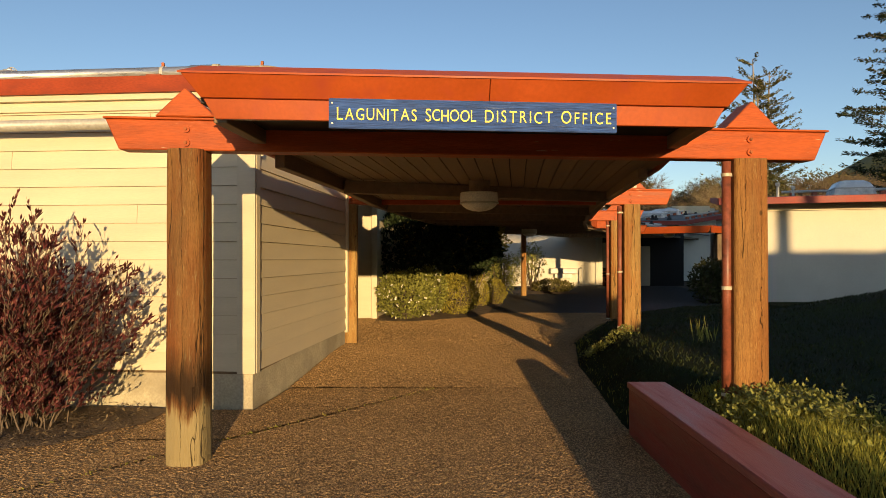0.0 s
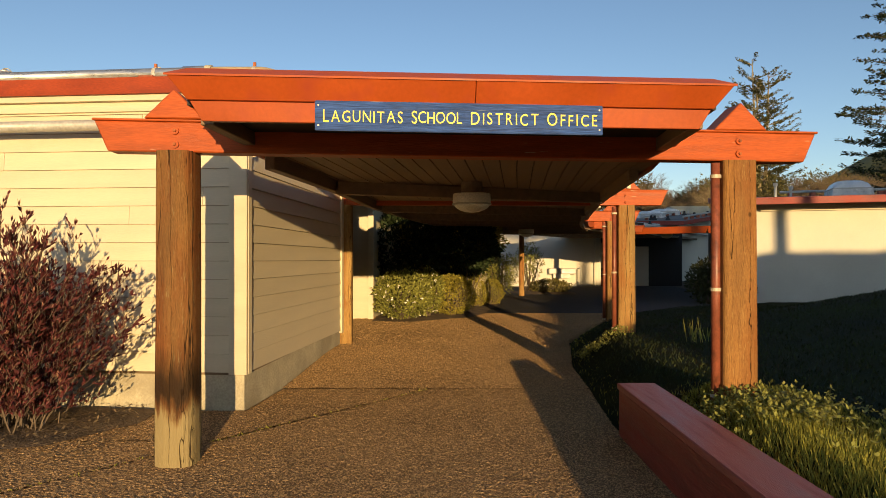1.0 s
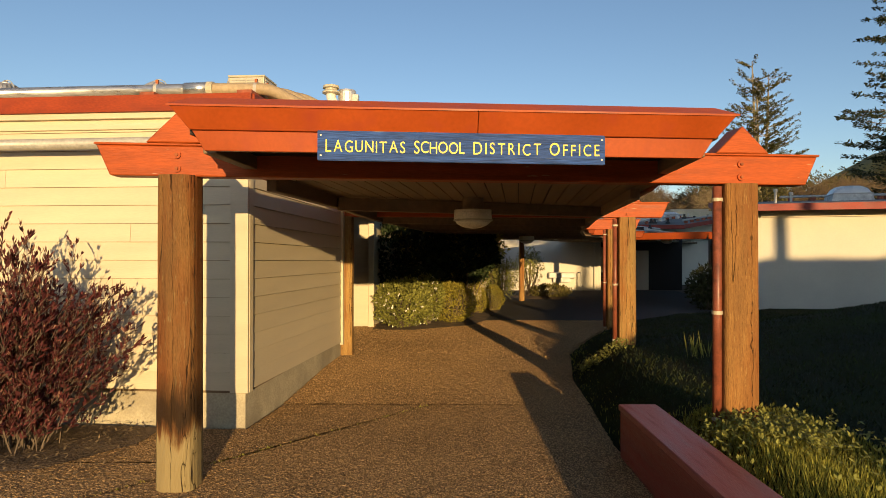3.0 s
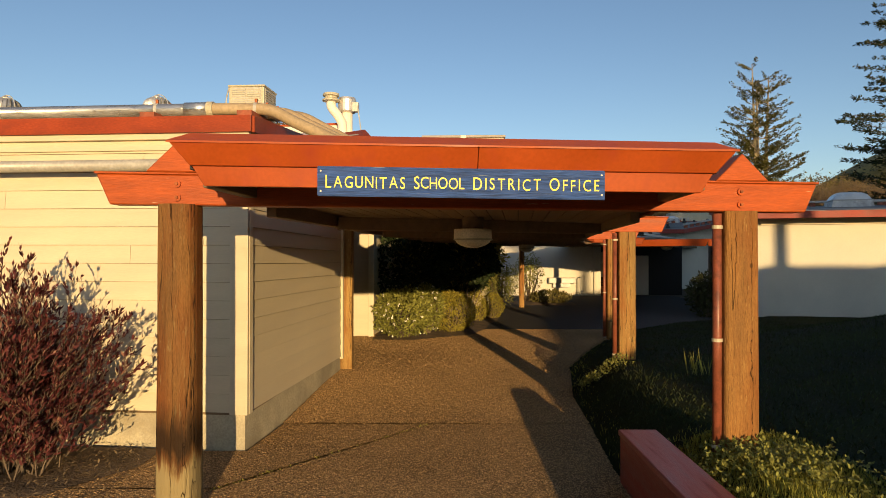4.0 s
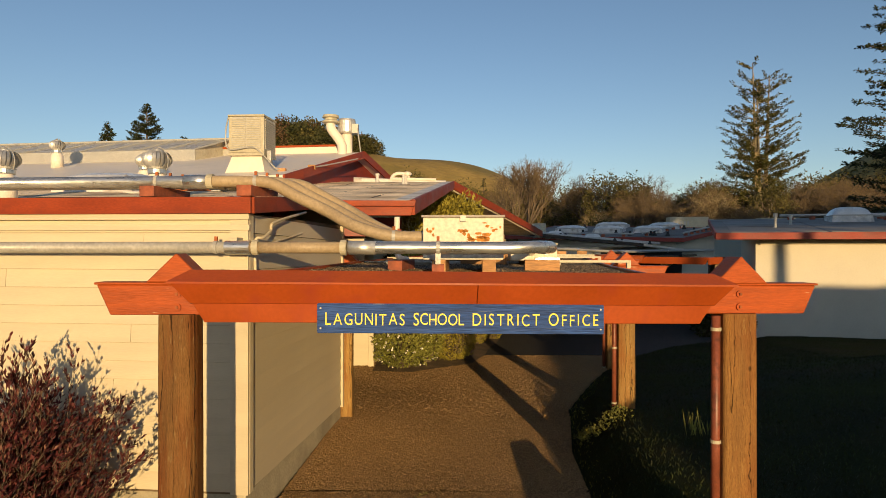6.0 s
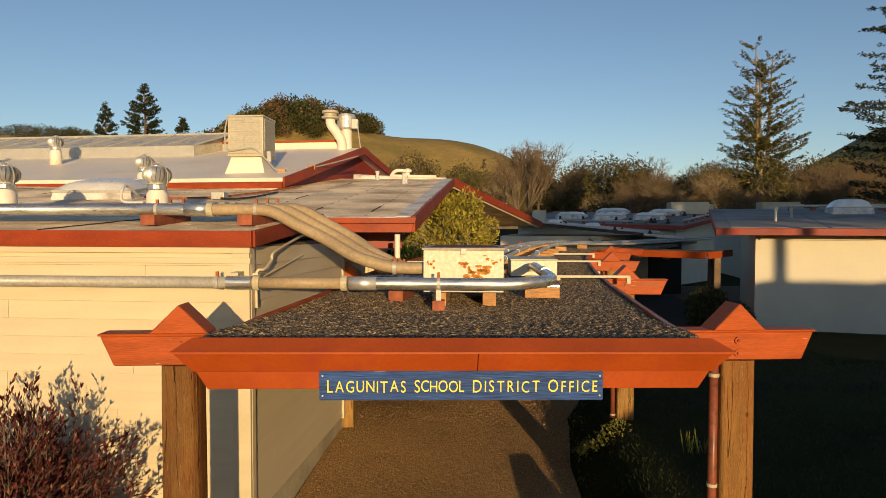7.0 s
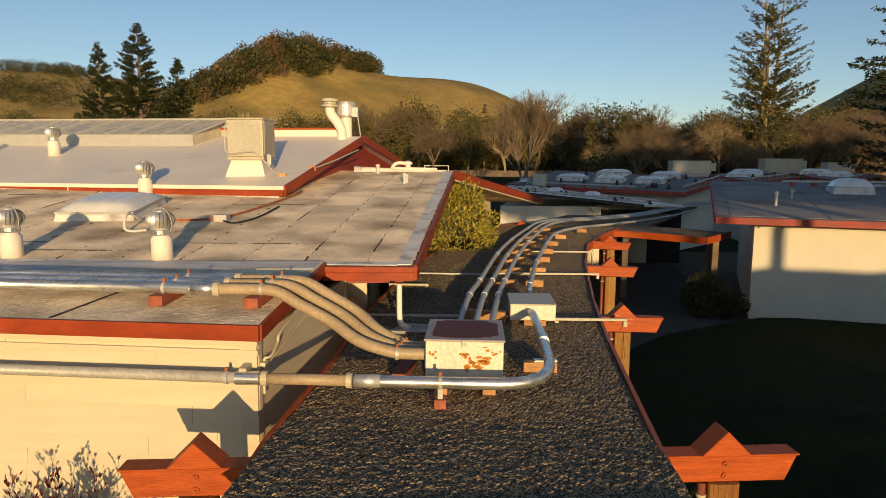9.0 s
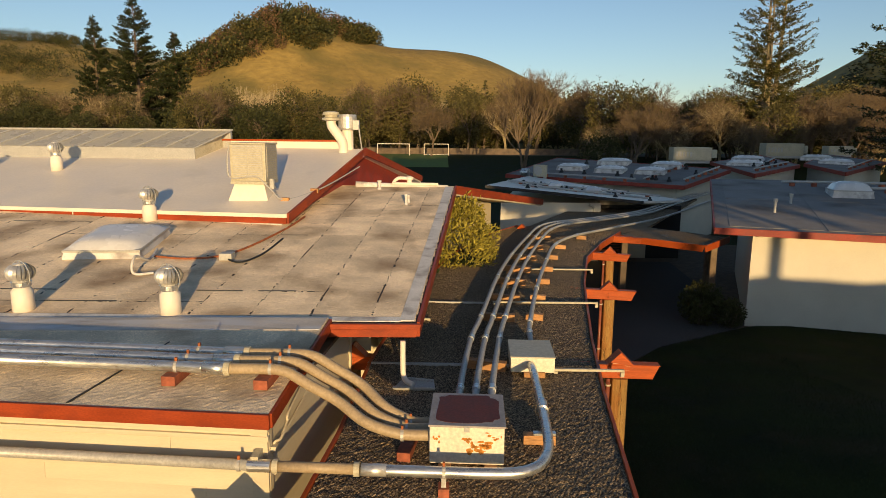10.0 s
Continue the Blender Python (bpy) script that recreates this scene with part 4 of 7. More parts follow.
DARK_EDGE = [(4.63, 45.95), (15.12, 39.48), (20.4, 44.9), (9.64, 53.34)]
part("roof", slab(DARK_EDGE, lambda x, y: on_dark(x, y) - 0.14, on_dark), ROOF_DARK, dark_house)
part("wall", slab([(5.6, 46.2), (15.0, 40.4), (19.4, 44.9), (9.8, 52.4)], -0.4, lambda x, y: on_dark(x, y) - 0.15), WHITE, dark_house)
for (x0, y0), (x1, y1) in zip(DARK_EDGE, DARK_EDGE[1:] + DARK_EDGE[:1]):
    part("fascia", bar3((x0, y0, on_dark(x0, y0) + 0.03), (x1, y1, on_dark(x1, y1) + 0.03), 0.08, 0.26), RED_DULL, dark_house)


def far_classroom(left, tip, right, back):
    """A low-pitched grey-roofed classroom whose nearest corner is its tip; corners are x, y, z."""
    h = thing("rear_classroom", "flat grey-roofed classroom with red eaves behind", "building", "rear classrooms")
    a, b, c = Vector(left), Vector(tip), Vector(right)
    up = (b - a).cross(c - a)

    def top(x, y):
        return a.z - (up.x * (x - a.x) + up.y * (y - a.y)) / up.z
    poly = [p[:2] for p in (left, tip, right, back)]
    mid = sum((Vector(p) for p in poly), Vector((0, 0))) / 4
    part("roof", slab(poly, lambda x, y: top(x, y) - 0.14, top), ROOF_DARK, h)
    part("wall", slab([tuple(mid + (Vector(p) - mid) * 0.9) for p in poly], -0.4, lambda x, y: top(x, y) - 0.15), WHITE, h)
    for p, q in zip(poly, poly[1:] + poly[:1]):
        part("fascia", bar3((*p, top(*p) + 0.03), (*q, top(*q) + 0.03), 0.08, 0.28), RED_DULL, h)
    return top


rear_z = far_classroom((22.9, 54.3, 4.45), (21.0, 42.6, 4.1), (29.5, 52.5, 4.35), (33.0, 66.0, 4.8))
far_z = far_classroom((30.6, 53.8, 4.4), (29.0, 45.6, 4.1), (41.5, 59.5, 4.4), (42, 70, 4.8))
# ---------------------------------------------------------------- sign on the fascia
sign = thing("name_sign", "weathered blue wooden sign with yellow painted capitals", "sign")
S0, S1 = Vector((-0.675, 3.925, 2.572)), Vector((1.128, 4.007, 2.556))
sv = (S1 - S0).normalized()
sd = Vector((sv.y, -sv.x, 0)).normalized()
SH = 0.186
bm = bmesh.new()
dn = Vector((0, 0, -SH))
hull(bm, [S0 + dn - sd * 0.015, S1 + dn - sd * 0.015, S1 + dn + sd * 0.015, S0 + dn + sd * 0.015], [S0 - sd * 0.015, S1 - sd * 0.015, S1 + sd * 0.015, S0 + sd * 0.015])
bmesh.ops.recalc_face_normals(bm, faces=bm.faces)
bmesh.ops.bevel(bm, geom=bm.edges[:], offset=0.004, segments=2, affect="EDGES")
sign_board = part("board", bm, SIGN_BLUE, sign)


def letter_mesh(ch, size):
    cu = bpy.data.curves.new("letter", "FONT")
    cu.body, cu.size, cu.extrude, cu.offset, cu.resolution_u = ch, size, 0.003, -0.0002, 4
    tmp = bpy.data.objects.new("letter", cu)
    me = bpy.data.meshes.new_from_object(tmp)
    bpy.data.objects.remove(tmp)
    return me


WORDS = [("LAGUNITAS", 0.051, 0.543), ("SCHOOL", 0.599, 0.913), ("DISTRICT", 0.969, 1.394), ("OFFICE", 1.450, 1.767)]
rnd = random.Random(3)
turn = Matrix((Vector((sv.x, sv.y, sv.z)), Vector((0, 0, 1)), Vector((sd.x, sd.y, 0)))).transposed().to_4x4()
for word, start, end in WORDS:
    meshes = [letter_mesh(ch, 0.115 if i == 0 else 0.105) for i, ch in enumerate(word)]
    spans = [(min(v.co.x for v in me.vertices), max(v.co.x for v in me.vertices)) for me in meshes]
    k = 0.76
    gap = (end - start - k * sum(b - a for a, b in spans)) / (len(word) - 1)
    x = start
    for me, (lo, hi) in zip(meshes, spans):
        me.materials.append(YELLOW)
        ob = new("letter", me)
        ob.parent = sign_board
        base = S0 + sv * (x - lo * k) + Vector((0, 0, -0.133 + rnd.uniform(-0.003, 0.003))) + sd * 0.0165
        ob.matrix_basis = Matrix.Translation(base) @ turn @ Matrix.Diagonal((k, 1, 1, 1))
        x += k * (hi - lo) + gap
for f in (0.012, 0.988):
    for z in (-0.03, -0.155):
        c = S0.lerp(S1, f) + Vector((0, 0, z)) + sd * 0.014
        part("screw", tube([c, c + sd * 0.005], 0.006, 8), GREY_PIPE, sign)


# ---------------------------------------------------------------- ceiling lamps
def ceiling_lamp(x, y, z, r=0.225):
    lamp = thing("ceiling_lamp", "round drum ceiling lamp with opal bowl, unlit", "lamp", "walkway lamps")
    part("mount", lathe([(r * 0.55, -0.01), (r * 0.55, 0.14)], (x, y, z), 20), SOFFIT, lamp)
    part("drum", lathe([(r * 0.97, -0.12), (r, -0.11), (r, -0.035), (r * 0.985, -0.03), (r * 0.985, -0.008), (r * 0.96, 0.0)], (x, y, z), 32), LAMP_WHITE, lamp, "cream painted drum")
    part("rim", lathe([(r * 0.99, -0.134), (r * 1.03, -0.13), (r * 1.03, -0.116), (r * 0.99, -0.112)], (x, y, z), 32), PALE_METAL, lamp)
    part("bowl", lathe([(r * 0.05, -0.222), (r * 0.35, -0.215), (r * 0.65, -0.192), (r * 0.85, -0.162), (r * 0.96, -0.125)], (x, y, z), 32), LAMP_WHITE, lamp, "white opal bowl", True)


ceiling_lamp(0.46, 7.47, 2.315)
ceiling_lamp(2.58, 18.7, 2.28)
ceiling_lamp(9.1, 25.4, 2.37)

# ---------------------------------------------------------------- bench
bench = thing("timber_bench", "long low red-painted timber bench beside the path", "bench")
B0, B1 = Vector((1.845, 5.66)), Vector((1.80, -0.5))
part("seat", bar(B0, B1, 0.34, 0.405, 0.46, bevel=0.008), RED_SKYLIT, bench, "dusky red seat plank, paled for sky light")
bd = (B1 - B0).normalized()
bnv = Vector((-bd.y, bd.x))
for s in (-1, 1):
    for z0, z1 in ((0.0, 0.2), (0.206, 0.404)):
        part("side_plank", bar(B0 + bd * 0.03 + bnv * 0.14 * s, B1 + bnv * 0.14 * s, 0.04, z0 - 0.02, z1, bevel=0.004), RED_BENCH, bench)
part("end_plank", bar(B0 + bd * 0.04 - bnv * 0.118, B0 + bd * 0.04 + bnv * 0.118, 0.04, -0.02, 0.403, bevel=0.004), RED_BENCH, bench)

# ---------------------------------------------------------------- roof sheets and patches
rnd = random.Random(11)


def rake_x(y):
    return -0.37 + 0.077 * (y - 9.35)


SHEET = 0.96
for k in range(17):
    x1 = -0.14 - k * SHEET
    ys = [9.36] + ([10.6] if k < 4 else [10.1]) + [10.6 + 1.0 * (k % 2) + 3.4, 16.9 - (k % 3) * 0.6, 19.34]
    for y0, y1 in zip(ys, ys[1:]):
        if y1 - y0 < 0.3:
            continue
        a, b = 0.002 + 0.007 * rnd.random() ** 2, 0.002 + 0.007 * rnd.random() ** 2

        def sx(x, y):
            return min(x + 0.077 * (y - 9.35), rake_x(y) - 0.01)
        poly = [(sx(x1 - SHEET + a, y0), y0 + b), (sx(x1 - a, y0), y0 + b), (sx(x1 - a, y1), y1 - b), (sx(x1 - SHEET + a, y1), y1 - b)]
        rough_top(poly, lambda x, y: roofB_z(x, y) - 0.008, 0.04, 0.0016, k * 7 + int(y0), "roofing_sheet", ROOF_CAP, wing)
# open cracks along the sheet joints
for i in range(34):
    k = rnd.randint(0, 12)
    y0 = rnd.uniform(9.6, 18.3)
    x0 = -0.14 - k * SHEET + 0.077 * (y0 - 9.35)
    if i % 3:
        ln, w = rnd.uniform(0.25, 1.1), rnd.uniform(0.012, 0.03)
        poly = [(x0 - w / 2, y0), (x0 + w * 0.2, y0 - 0.02), (x0 + w / 2 + 0.077 * ln, y0 + ln), (x0 - w * 0.3 + 0.077 * ln, y0 + ln)]
    else:
        y0 = rnd.choice((10.6, 10.1, 14.0, 15.0, 16.3, 16.9))
        ln, w = rnd.uniform(0.4, 1.3), rnd.uniform(0.012, 0.03)
        poly = [(x0 - ln, y0 - w / 2), (x0, y0 - w * 0.3), (x0, y0 + w / 2), (x0 - ln, y0 + w * 0.2)]
    if max(p[0] for p in poly) < rake_x(y0) - 0.05:
        part("open_seam", slab(poly, lambda x, y: roofB_z(x, y) - 0.01, lambda x, y: roofB_z(x, y) + 0.002), TAR, wing)
# coated rake edge and eave edge
part("edge_coating", slab([(-0.62, 9.4), (-0.40, 9.4), (0.37, 19.3), (0.12, 19.3)], lambda x, y: roofB_z(x, y) - 0.008, lambda x, y: roofB_z(x, y) + 0.004), ROOF_PATCH, wing, "cracked white edge coating")
part("eave_coating", slab([(-17, 9.34), (-0.6, 9.36), (-0.6, 9.52), (-1.9, 9.50), (-6, 9.56), (-17, 9.5)], lambda x, y: roofB_z(x, y) - 0.008, lambda x, y: roofB_z(x, y) + 0.003), ROOF_PATCH, wing)
rough_top([(-16, 6.46 + back_by(-16)), (-1.88, 6.46), (-1.76, 8.8), (-16, 8.75)], lambda x, y: roofA_z(x, y) - 0.010, 0.04, 0.002, 5, "roofing_sheet", ROOF_CAP, hall)
# joints with black sealant on the lower roof
for x in (-12.4, -9.3, -6.9, -4.2):
    part("seam", slab([(x, 6.47 + back_by(x)), (x + 0.03, 6.47 + back_by(x)), (x + 0.42 + 0.03, 8.4), (x + 0.44, 8.4)], lambda x, y: roofA_z(x, y) - 0.014, lambda x, y: roofA_z(x, y) + 0.002), TAR, hall)
# Strip laid where the roof pipes cast their shadow, coloured to suggest it.
part("valley_coating", slab([(-17, 8.75), (-1.76, 8.85), (-1.73, 9.33), (-17, 9.33)], lambda x, y: roofA_z(x, y) - 0.014, lambda x, y: roofA_z(x, y) - 0.003), VALLEY, hall, "patchy blue-grey strip along the valley, toned for pipe shadow")


# ---------------------------------------------------------------- roof fittings
def turbine_vent(x, y, z, k=1.0):
    v = thing("turbine_vent", "spun metal turbine roof vent on a white pipe", "roof vent", "roof turbine vents")
    part("vent_pipe", lathe([(0.17 * k, -0.05), (0.165 * k, 0.36 * k), (0.13 * k, 0.40 * k), (0.13 * k, 0.47 * k)], (x, y, z), 20), ROOF_WHITE, v, "white coated stack", True)
    part("collar", lathe([(0.135 * k, 0.42 * k), (0.145 * k, 0.44 * k), (0.145 * k, 0.50 * k), (0.16 * k, 0.51 * k)], (x, y, z), 20), GALV, v)
    fins = 20
    for f in range(fins):
        a0 = 2 * math.pi * f / fins
        bm = bmesh.new()
        prev = None
        for i in range(9):
            u = i / 8
            ph = -1.15 + 2.2 * u
            r = 0.225 * k * math.cos(ph * 0.93)
            zz = z + (0.66 + 0.155 * math.sin(ph)) * k
            tw = a0 + 0.12 * u
            p = bm.verts.new((x + r * math.cos(tw), y + r * math.sin(tw), zz))
            q = bm.verts.new((x + r * 0.88 * math.cos(tw + 0.24), y + r * 0.88 * math.sin(tw + 0.24), zz))
            if prev:
                bm.faces.new((prev[0], p, q, prev[1]))
            prev = (p, q)
        part("fin", bm, STEEL, v, smooth=True)
    part("core", lathe([(0.13 * k, 0.5 * k), (0.16 * k, 0.66 * k), (0.10 * k, 0.8 * k)], (x, y, z), 14), GREY_PIPE, v)
    part("cap", lathe([(0.10 * k, 0.795 * k), (0.10 * k, 0.81 * k), (0.03 * k, 0.83 * k), (0.02 * k, 0.86 * k)], (x, y, z), 16), STEEL, v, smooth=True)
    loop = [(x + 0.245 * k * math.cos(a) * 0.9, y - 0.245 * k * math.cos(a) * 0.44, z + (0.62 + 0.24 * math.sin(a)) * k) for a in np.linspace(-0.6, math.pi + 0.6, 18)]
    part("bracket_wire", tube(loop, 0.008 * k, 6), GREY_PIPE, v)


turbine_vent(-4.24, 9.62, roofB_z(0, 9.62) - 0.03, 0.95)
turbine_vent(-6.62, 9.72, roofB_z(0, 9.72) - 0.03, 0.95)
turbine_vent(-7.05, 15.2, roofB_z(0, 15.2) - 0.05, 1.0)
turbine_vent(-11.6, 19.2, roofC_z(-11.6, 19.2), 1.0)
turbine_vent(-13.9, 18.6, roofC_z(-13.9, 18.6), 1.0)
turbine_vent(-14.7, 18.0, roofC_z(-14.7, 18.0), 1.0)


def dome_skylight(x, y, zf, w, d, name_label, rise=0.16, yaw=0.0, kerb=0.12, group="dome skylights"):
    """A square kerb with an acrylic dome."""
    s = thing("dome_skylight", name_label, "skylight", group)
    s.matrix_basis = pose(x, y, zf, 0, 0, yaw)
    bm = bmesh.new()
    hull(bm, [(-w / 2 - 0.07, -d / 2 - 0.07, -0.15), (w / 2 + 0.07, -d / 2 - 0.07, -0.15), (w / 2 + 0.07, d / 2 + 0.07, -0.15), (-w / 2 - 0.07, d / 2 + 0.07, -0.15)],
         [(-w / 2, -d / 2, kerb), (w / 2, -d / 2, kerb), (w / 2, d / 2, kerb), (-w / 2, d / 2, kerb)])
    part("kerb", bm, ROOF_PATCH, s)
    part("frame", box(-w / 2 - 0.02, w / 2 + 0.02, -d / 2 - 0.02, d / 2 + 0.02, kerb + 0.001, kerb + 0.05, bevel=0.006), GREY_PIPE, s)
    n = 12
    vs = []
    for j in range(n + 1):
        for i in range(n + 1):
            u, v = i / n * 2 - 1, j / n * 2 - 1
            vs.append((u * w / 2, v * d / 2, kerb + 0.048 + rise * ((1 - u ** 4) * (1 - v ** 4)) ** 0.6))
    fs = [(j * (n + 1) + i, j * (n + 1) + i + 1, (j + 1) * (n + 1) + i + 1, (j + 1) * (n + 1) + i) for j in range(n) for i in range(n)]
    raw("dome", vs, fs, ACRYLIC, s, True)
    return s


big = dome_skylight(-6.75, 13.1, roofB_z(0, 13.1), 1.45, 1.7, "large white acrylic dome skylight on a pale kerb", 0.17, 4)
big.matrix_basis = big.matrix_basis @ pose(0, 0, 0, 7.5, 0, 0)

# long lean-to skylight on the upper hall
sky_l = thing("long_skylight", "long sloping skylight with clouded panes and metal bars", "skylight")
fr, br = Vector((-7.72, 19.95)), Vector((-7.3, 21.4))
du = Vector((-1, 0.157)).normalized()
for i in range(11):
    a0, a1 = fr + du * (i * 1.02 + 0.03), fr + du * (i * 1.02 + 0.99)
    b0, b1 = br + du * (i * 1.02 - 0.35 + 0.03), br + du * (i * 1.02 - 0.35 + 0.99)
    bm = bmesh.new()
    hull(bm, [(*a1, 5.98), (*a0, 5.98), (*b0, 6.55), (*b1, 6.55)], [(*a1, 6.0), (*a0, 6.0), (*b0, 6.57), (*b1, 6.57)])
    bmesh.ops.recalc_face_normals(bm, faces=bm.faces)
    part("pane", bm, GLAZING, sky_l)
    part("glazing_bar", tube([(*(a0 - du * 0.03), 6.0), (*(b0 - du * 0.03), 6.575)], 0.028, 6), GREY_PIPE, sky_l)
e = fr + du * 11.3
part("front_kerb", bar(fr - du * 0.02 , e, 0.06, 5.6, 5.99), GREY_PIPE, sky_l)
be = br + du * 11.3
part("ridge_bar", bar(br - du * 0.3, be, 0.12, 5.9, 6.6), GREY_PIPE, sky_l)
bm = bmesh.new()
hull(bm, [(fr.x - 0.02, fr.y, 5.6), (fr.x + 0.02, fr.y, 5.6), (fr.x + 0.02, fr.y, 5.99), (fr.x - 0.02, fr.y, 5.99)],
     [(br.x - 0.02, br.y, 5.7), (br.x + 0.02, br.y, 5.7), (br.x + 0.02, br.y, 6.59), (br.x - 0.02, br.y, 6.59)])
bmesh.ops.recalc_face_normals(bm, faces=bm.faces)
part("end_panel", bm, GLAZING, sky_l)

# evaporative cooler on a coated pedestal
cool = thing("rooftop_cooler", "beige louvred evaporative cooler on a coated pedestal", "cooling unit")
cx, cy, cz = -4.78, 16.25, roofC_z(-4.78, 16.2)
cool.matrix_basis = pose(cx, cy, cz - 0.1, 0, 0, -4)
bm = bmesh.new()
hull(bm, [(-0.62, -0.45, -0.2), (0.52, -0.45, -0.2), (0.52, 0.5, 0), (-0.62, 0.5, 0)], [(-0.40, -0.35, 0.42), (0.36, -0.35, 0.42), (0.36, 0.38, 0.42), (-0.40, 0.38, 0.42)])
bmesh.ops.recalc_face_normals(bm, faces=bm.faces)
part("pedestal", bm, ROOF_WHITE, cool, "white coated pedestal")
part("drip_pan", box(-0.46, 0.46, -0.46, 0.46, 0.425, 0.50, bevel=0.012), PALE_METAL, cool)
cabinet = part("cabinet", box(-0.45, 0.45, -0.45, 0.45, 0.502, 1.40, bevel=0.02), PALE_METAL, cool)
part("lid", box(-0.47, 0.47, -0.47, 0.47, 1.402, 1.45, bevel=0.015), PALE_METAL, cool)
for x0, x1, y0, y1 in ((-0.37, -0.01, -0.454, -0.44), (0.01, 0.37, -0.454, -0.44), (0.44, 0.454, -0.37, 0.37)):
    part("filter_pad", box(x0, x1, y0, y1, 0.58, 1.38), GREY_PIPE, cabinet)
for sx0, n in ((-1, 0), (1, 1), (0, 2)):
    for i in range(14):
        z = 0.60 + i * 0.055
        if n < 2:
            ob = box(-0.36 + n * 0.38, -0.02 + n * 0.38, -0.470, -0.449, z, z + 0.03)
        else:
            ob = box(0.449, 0.470, -0.36, 0.36, z, z + 0.03)
        part("louvre", ob, PALE_METAL, cabinet)
part("switch_box", box(0.50, 0.60, -0.35, -0.22, 0.3, 0.56, bevel=0.01), GREY_PIPE, cool)
part("cable", tube(smooth_line([(-0.47, -0.4, 1.4), (-0.50, -0.5, 1.0), (-0.42, -0.5, 0.58), (0.2, -0.52, 0.62), (0.52, -0.45, 0.35), (0.9, -0.4, 0.05), (1.6, 0.6, 0.28), (2.2, 2.6, 0.75)]), 0.018, 6), GREY_PIPE, cool)
for px, py in ((0.9, -0.4), (1.45, 0.35)):
    part("cable_block", box(px - 0.1, px + 0.1, py - 0.05, py + 0.05, -0.02 + 0.24 * (py + 0.4), 0.10 + 0.24 * (py + 0.4)), BLOCK, cool)

# flue stack at the ridge
flue = thing("flue_stack", "white elbowed exhaust flue with metal caps", "flue")
fx, fy, fz = -3.25, 20.3, 5.85
part("elbow", tube(smooth_line([(fx + 0.12, fy, fz - 0.1), (fx + 0.12, fy, fz + 0.3), (fx, fy, fz + 0.55), (fx - 0.22, fy, fz + 0.85), (fx - 0.24, fy, fz + 1.05)]), 0.15, 14), ROOF_WHITE, flue, smooth=True)
part("cap", lathe([(0.17, 0), (0.28, 0.03), (0.28, 0.08), (0.2, 0.12), (0.2, 0.17), (0.27, 0.19), (0.25, 0.27), (0.1, 0.3)], (fx - 0.24, fy, fz + 1.02), 20), PALE_METAL, flue)
part("fan_drum", lathe([(0.26, 0), (0.30, 0.05), (0.30, 0.4), (0.27, 0.48)], (fx + 0.22, fy + 0.35, fz + 0.75), 20), STEEL, flue, "bright metal fan drum")
part("fan_neck", lathe([(0.18, -0.85), (0.18, 0.75)], (fx + 0.22, fy + 0.35, fz), 14), ROOF_WHITE, flue)
part("motor_box", box(fx + 0.42, fx + 0.62, fy + 0.1, fy + 0.35, fz + 0.75, fz + 1.05, bevel=0.01), GREY_PIPE, flue)
part("cable", tube(smooth_line([(fx + 0.6, fy + 0.1, fz + 0.9), (fx + 0.68, fy, fz + 0.4), (fx + 0.75, fy, fz - 0.1)]), 0.02, 6), GREY_PIPE, flue)

# small pipes at the ridge of the wing
for x, y, h, r in ((-1.85, 18.9, 0.2, 0.05), (-0.9, 17.2, 0.16, 0.04), (-0.95, 17.0, 0.22, 0.035)):
    vp = thing("vent_pipe", "short grey plumbing vent pipe on the roof", "vent pipe", "plumbing vents")
    part("pipe", lathe([(r * 1.6, -0.02), (r, 0.05), (r, h), (r * 1.3, h), (r * 1.3, h + 0.05), (r * 0.4, h + 0.05)], (x, y, roofB_z(x, y)), 12), ROOF_PATCH, vp)
gv = thing("gas_flue", "white goose-neck pipe and capped flue at the ridge", "flue")
part("goose_neck", tube(smooth_line([(-1.45, 19.3, 4.8), (-1.45, 19.3, 5.03), (-1.3, 19.3, 5.16), (-1.05, 19.3, 5.15)]), 0.055, 10), ROOF_WHITE, gv, smooth=True)
part("capped_pipe", lathe([(0.08, -0.1), (0.08, 0.2), (0.13, 0.22), (0.13, 0.29), (0.05, 0.33)], (-0.98, 19.35, 4.9), 16), ROOF_WHITE, gv)
part("cross_pipe", tube([(-1.5, 19.25, 5.0), (-0.1, 19.3, 4.98)], 0.045, 8), ROOF_WHITE, gv)

# cable and boxes lying on the wing's roof
rc = thing("roof_cable", "dark cable with grey boxes lying across the roof", "cable")
part("cable", tube(smooth_line([(-5.7, 12.3, roofB_z(0, 12.3) + 0.04), (-4.9, 12.2, roofB_z(0, 12.2) + 0.03), (-4.2, 12.6, roofB_z(0, 12.6) + 0.03), (-3.6, 14.2, roofB_z(0, 14.2) + 0.04), (-3.35, 15.4, roofB_z(0, 15.4) + 0.05)]), 0.022, 6), RUST, rc)
part("cable", tube(smooth_line([(-4.3, 12.3, roofB_z(0, 12.3) + 0.03), (-3.9, 12.0, roofB_z(0, 12.0) + 0.03), (-3.6, 12.5, roofB_z(0, 12.5) + 0.03), (-3.45, 13.6, roofB_z(0, 13.6) + 0.03)]), 0.02, 6), BLACK, rc)
part("junction_box", box(-4.35, -4.1, 12.15, 12.4, roofB_z(0, 12.2), roofB_z(0, 12.2) + 0.14, bevel=0.01), GREY_PIPE, rc)
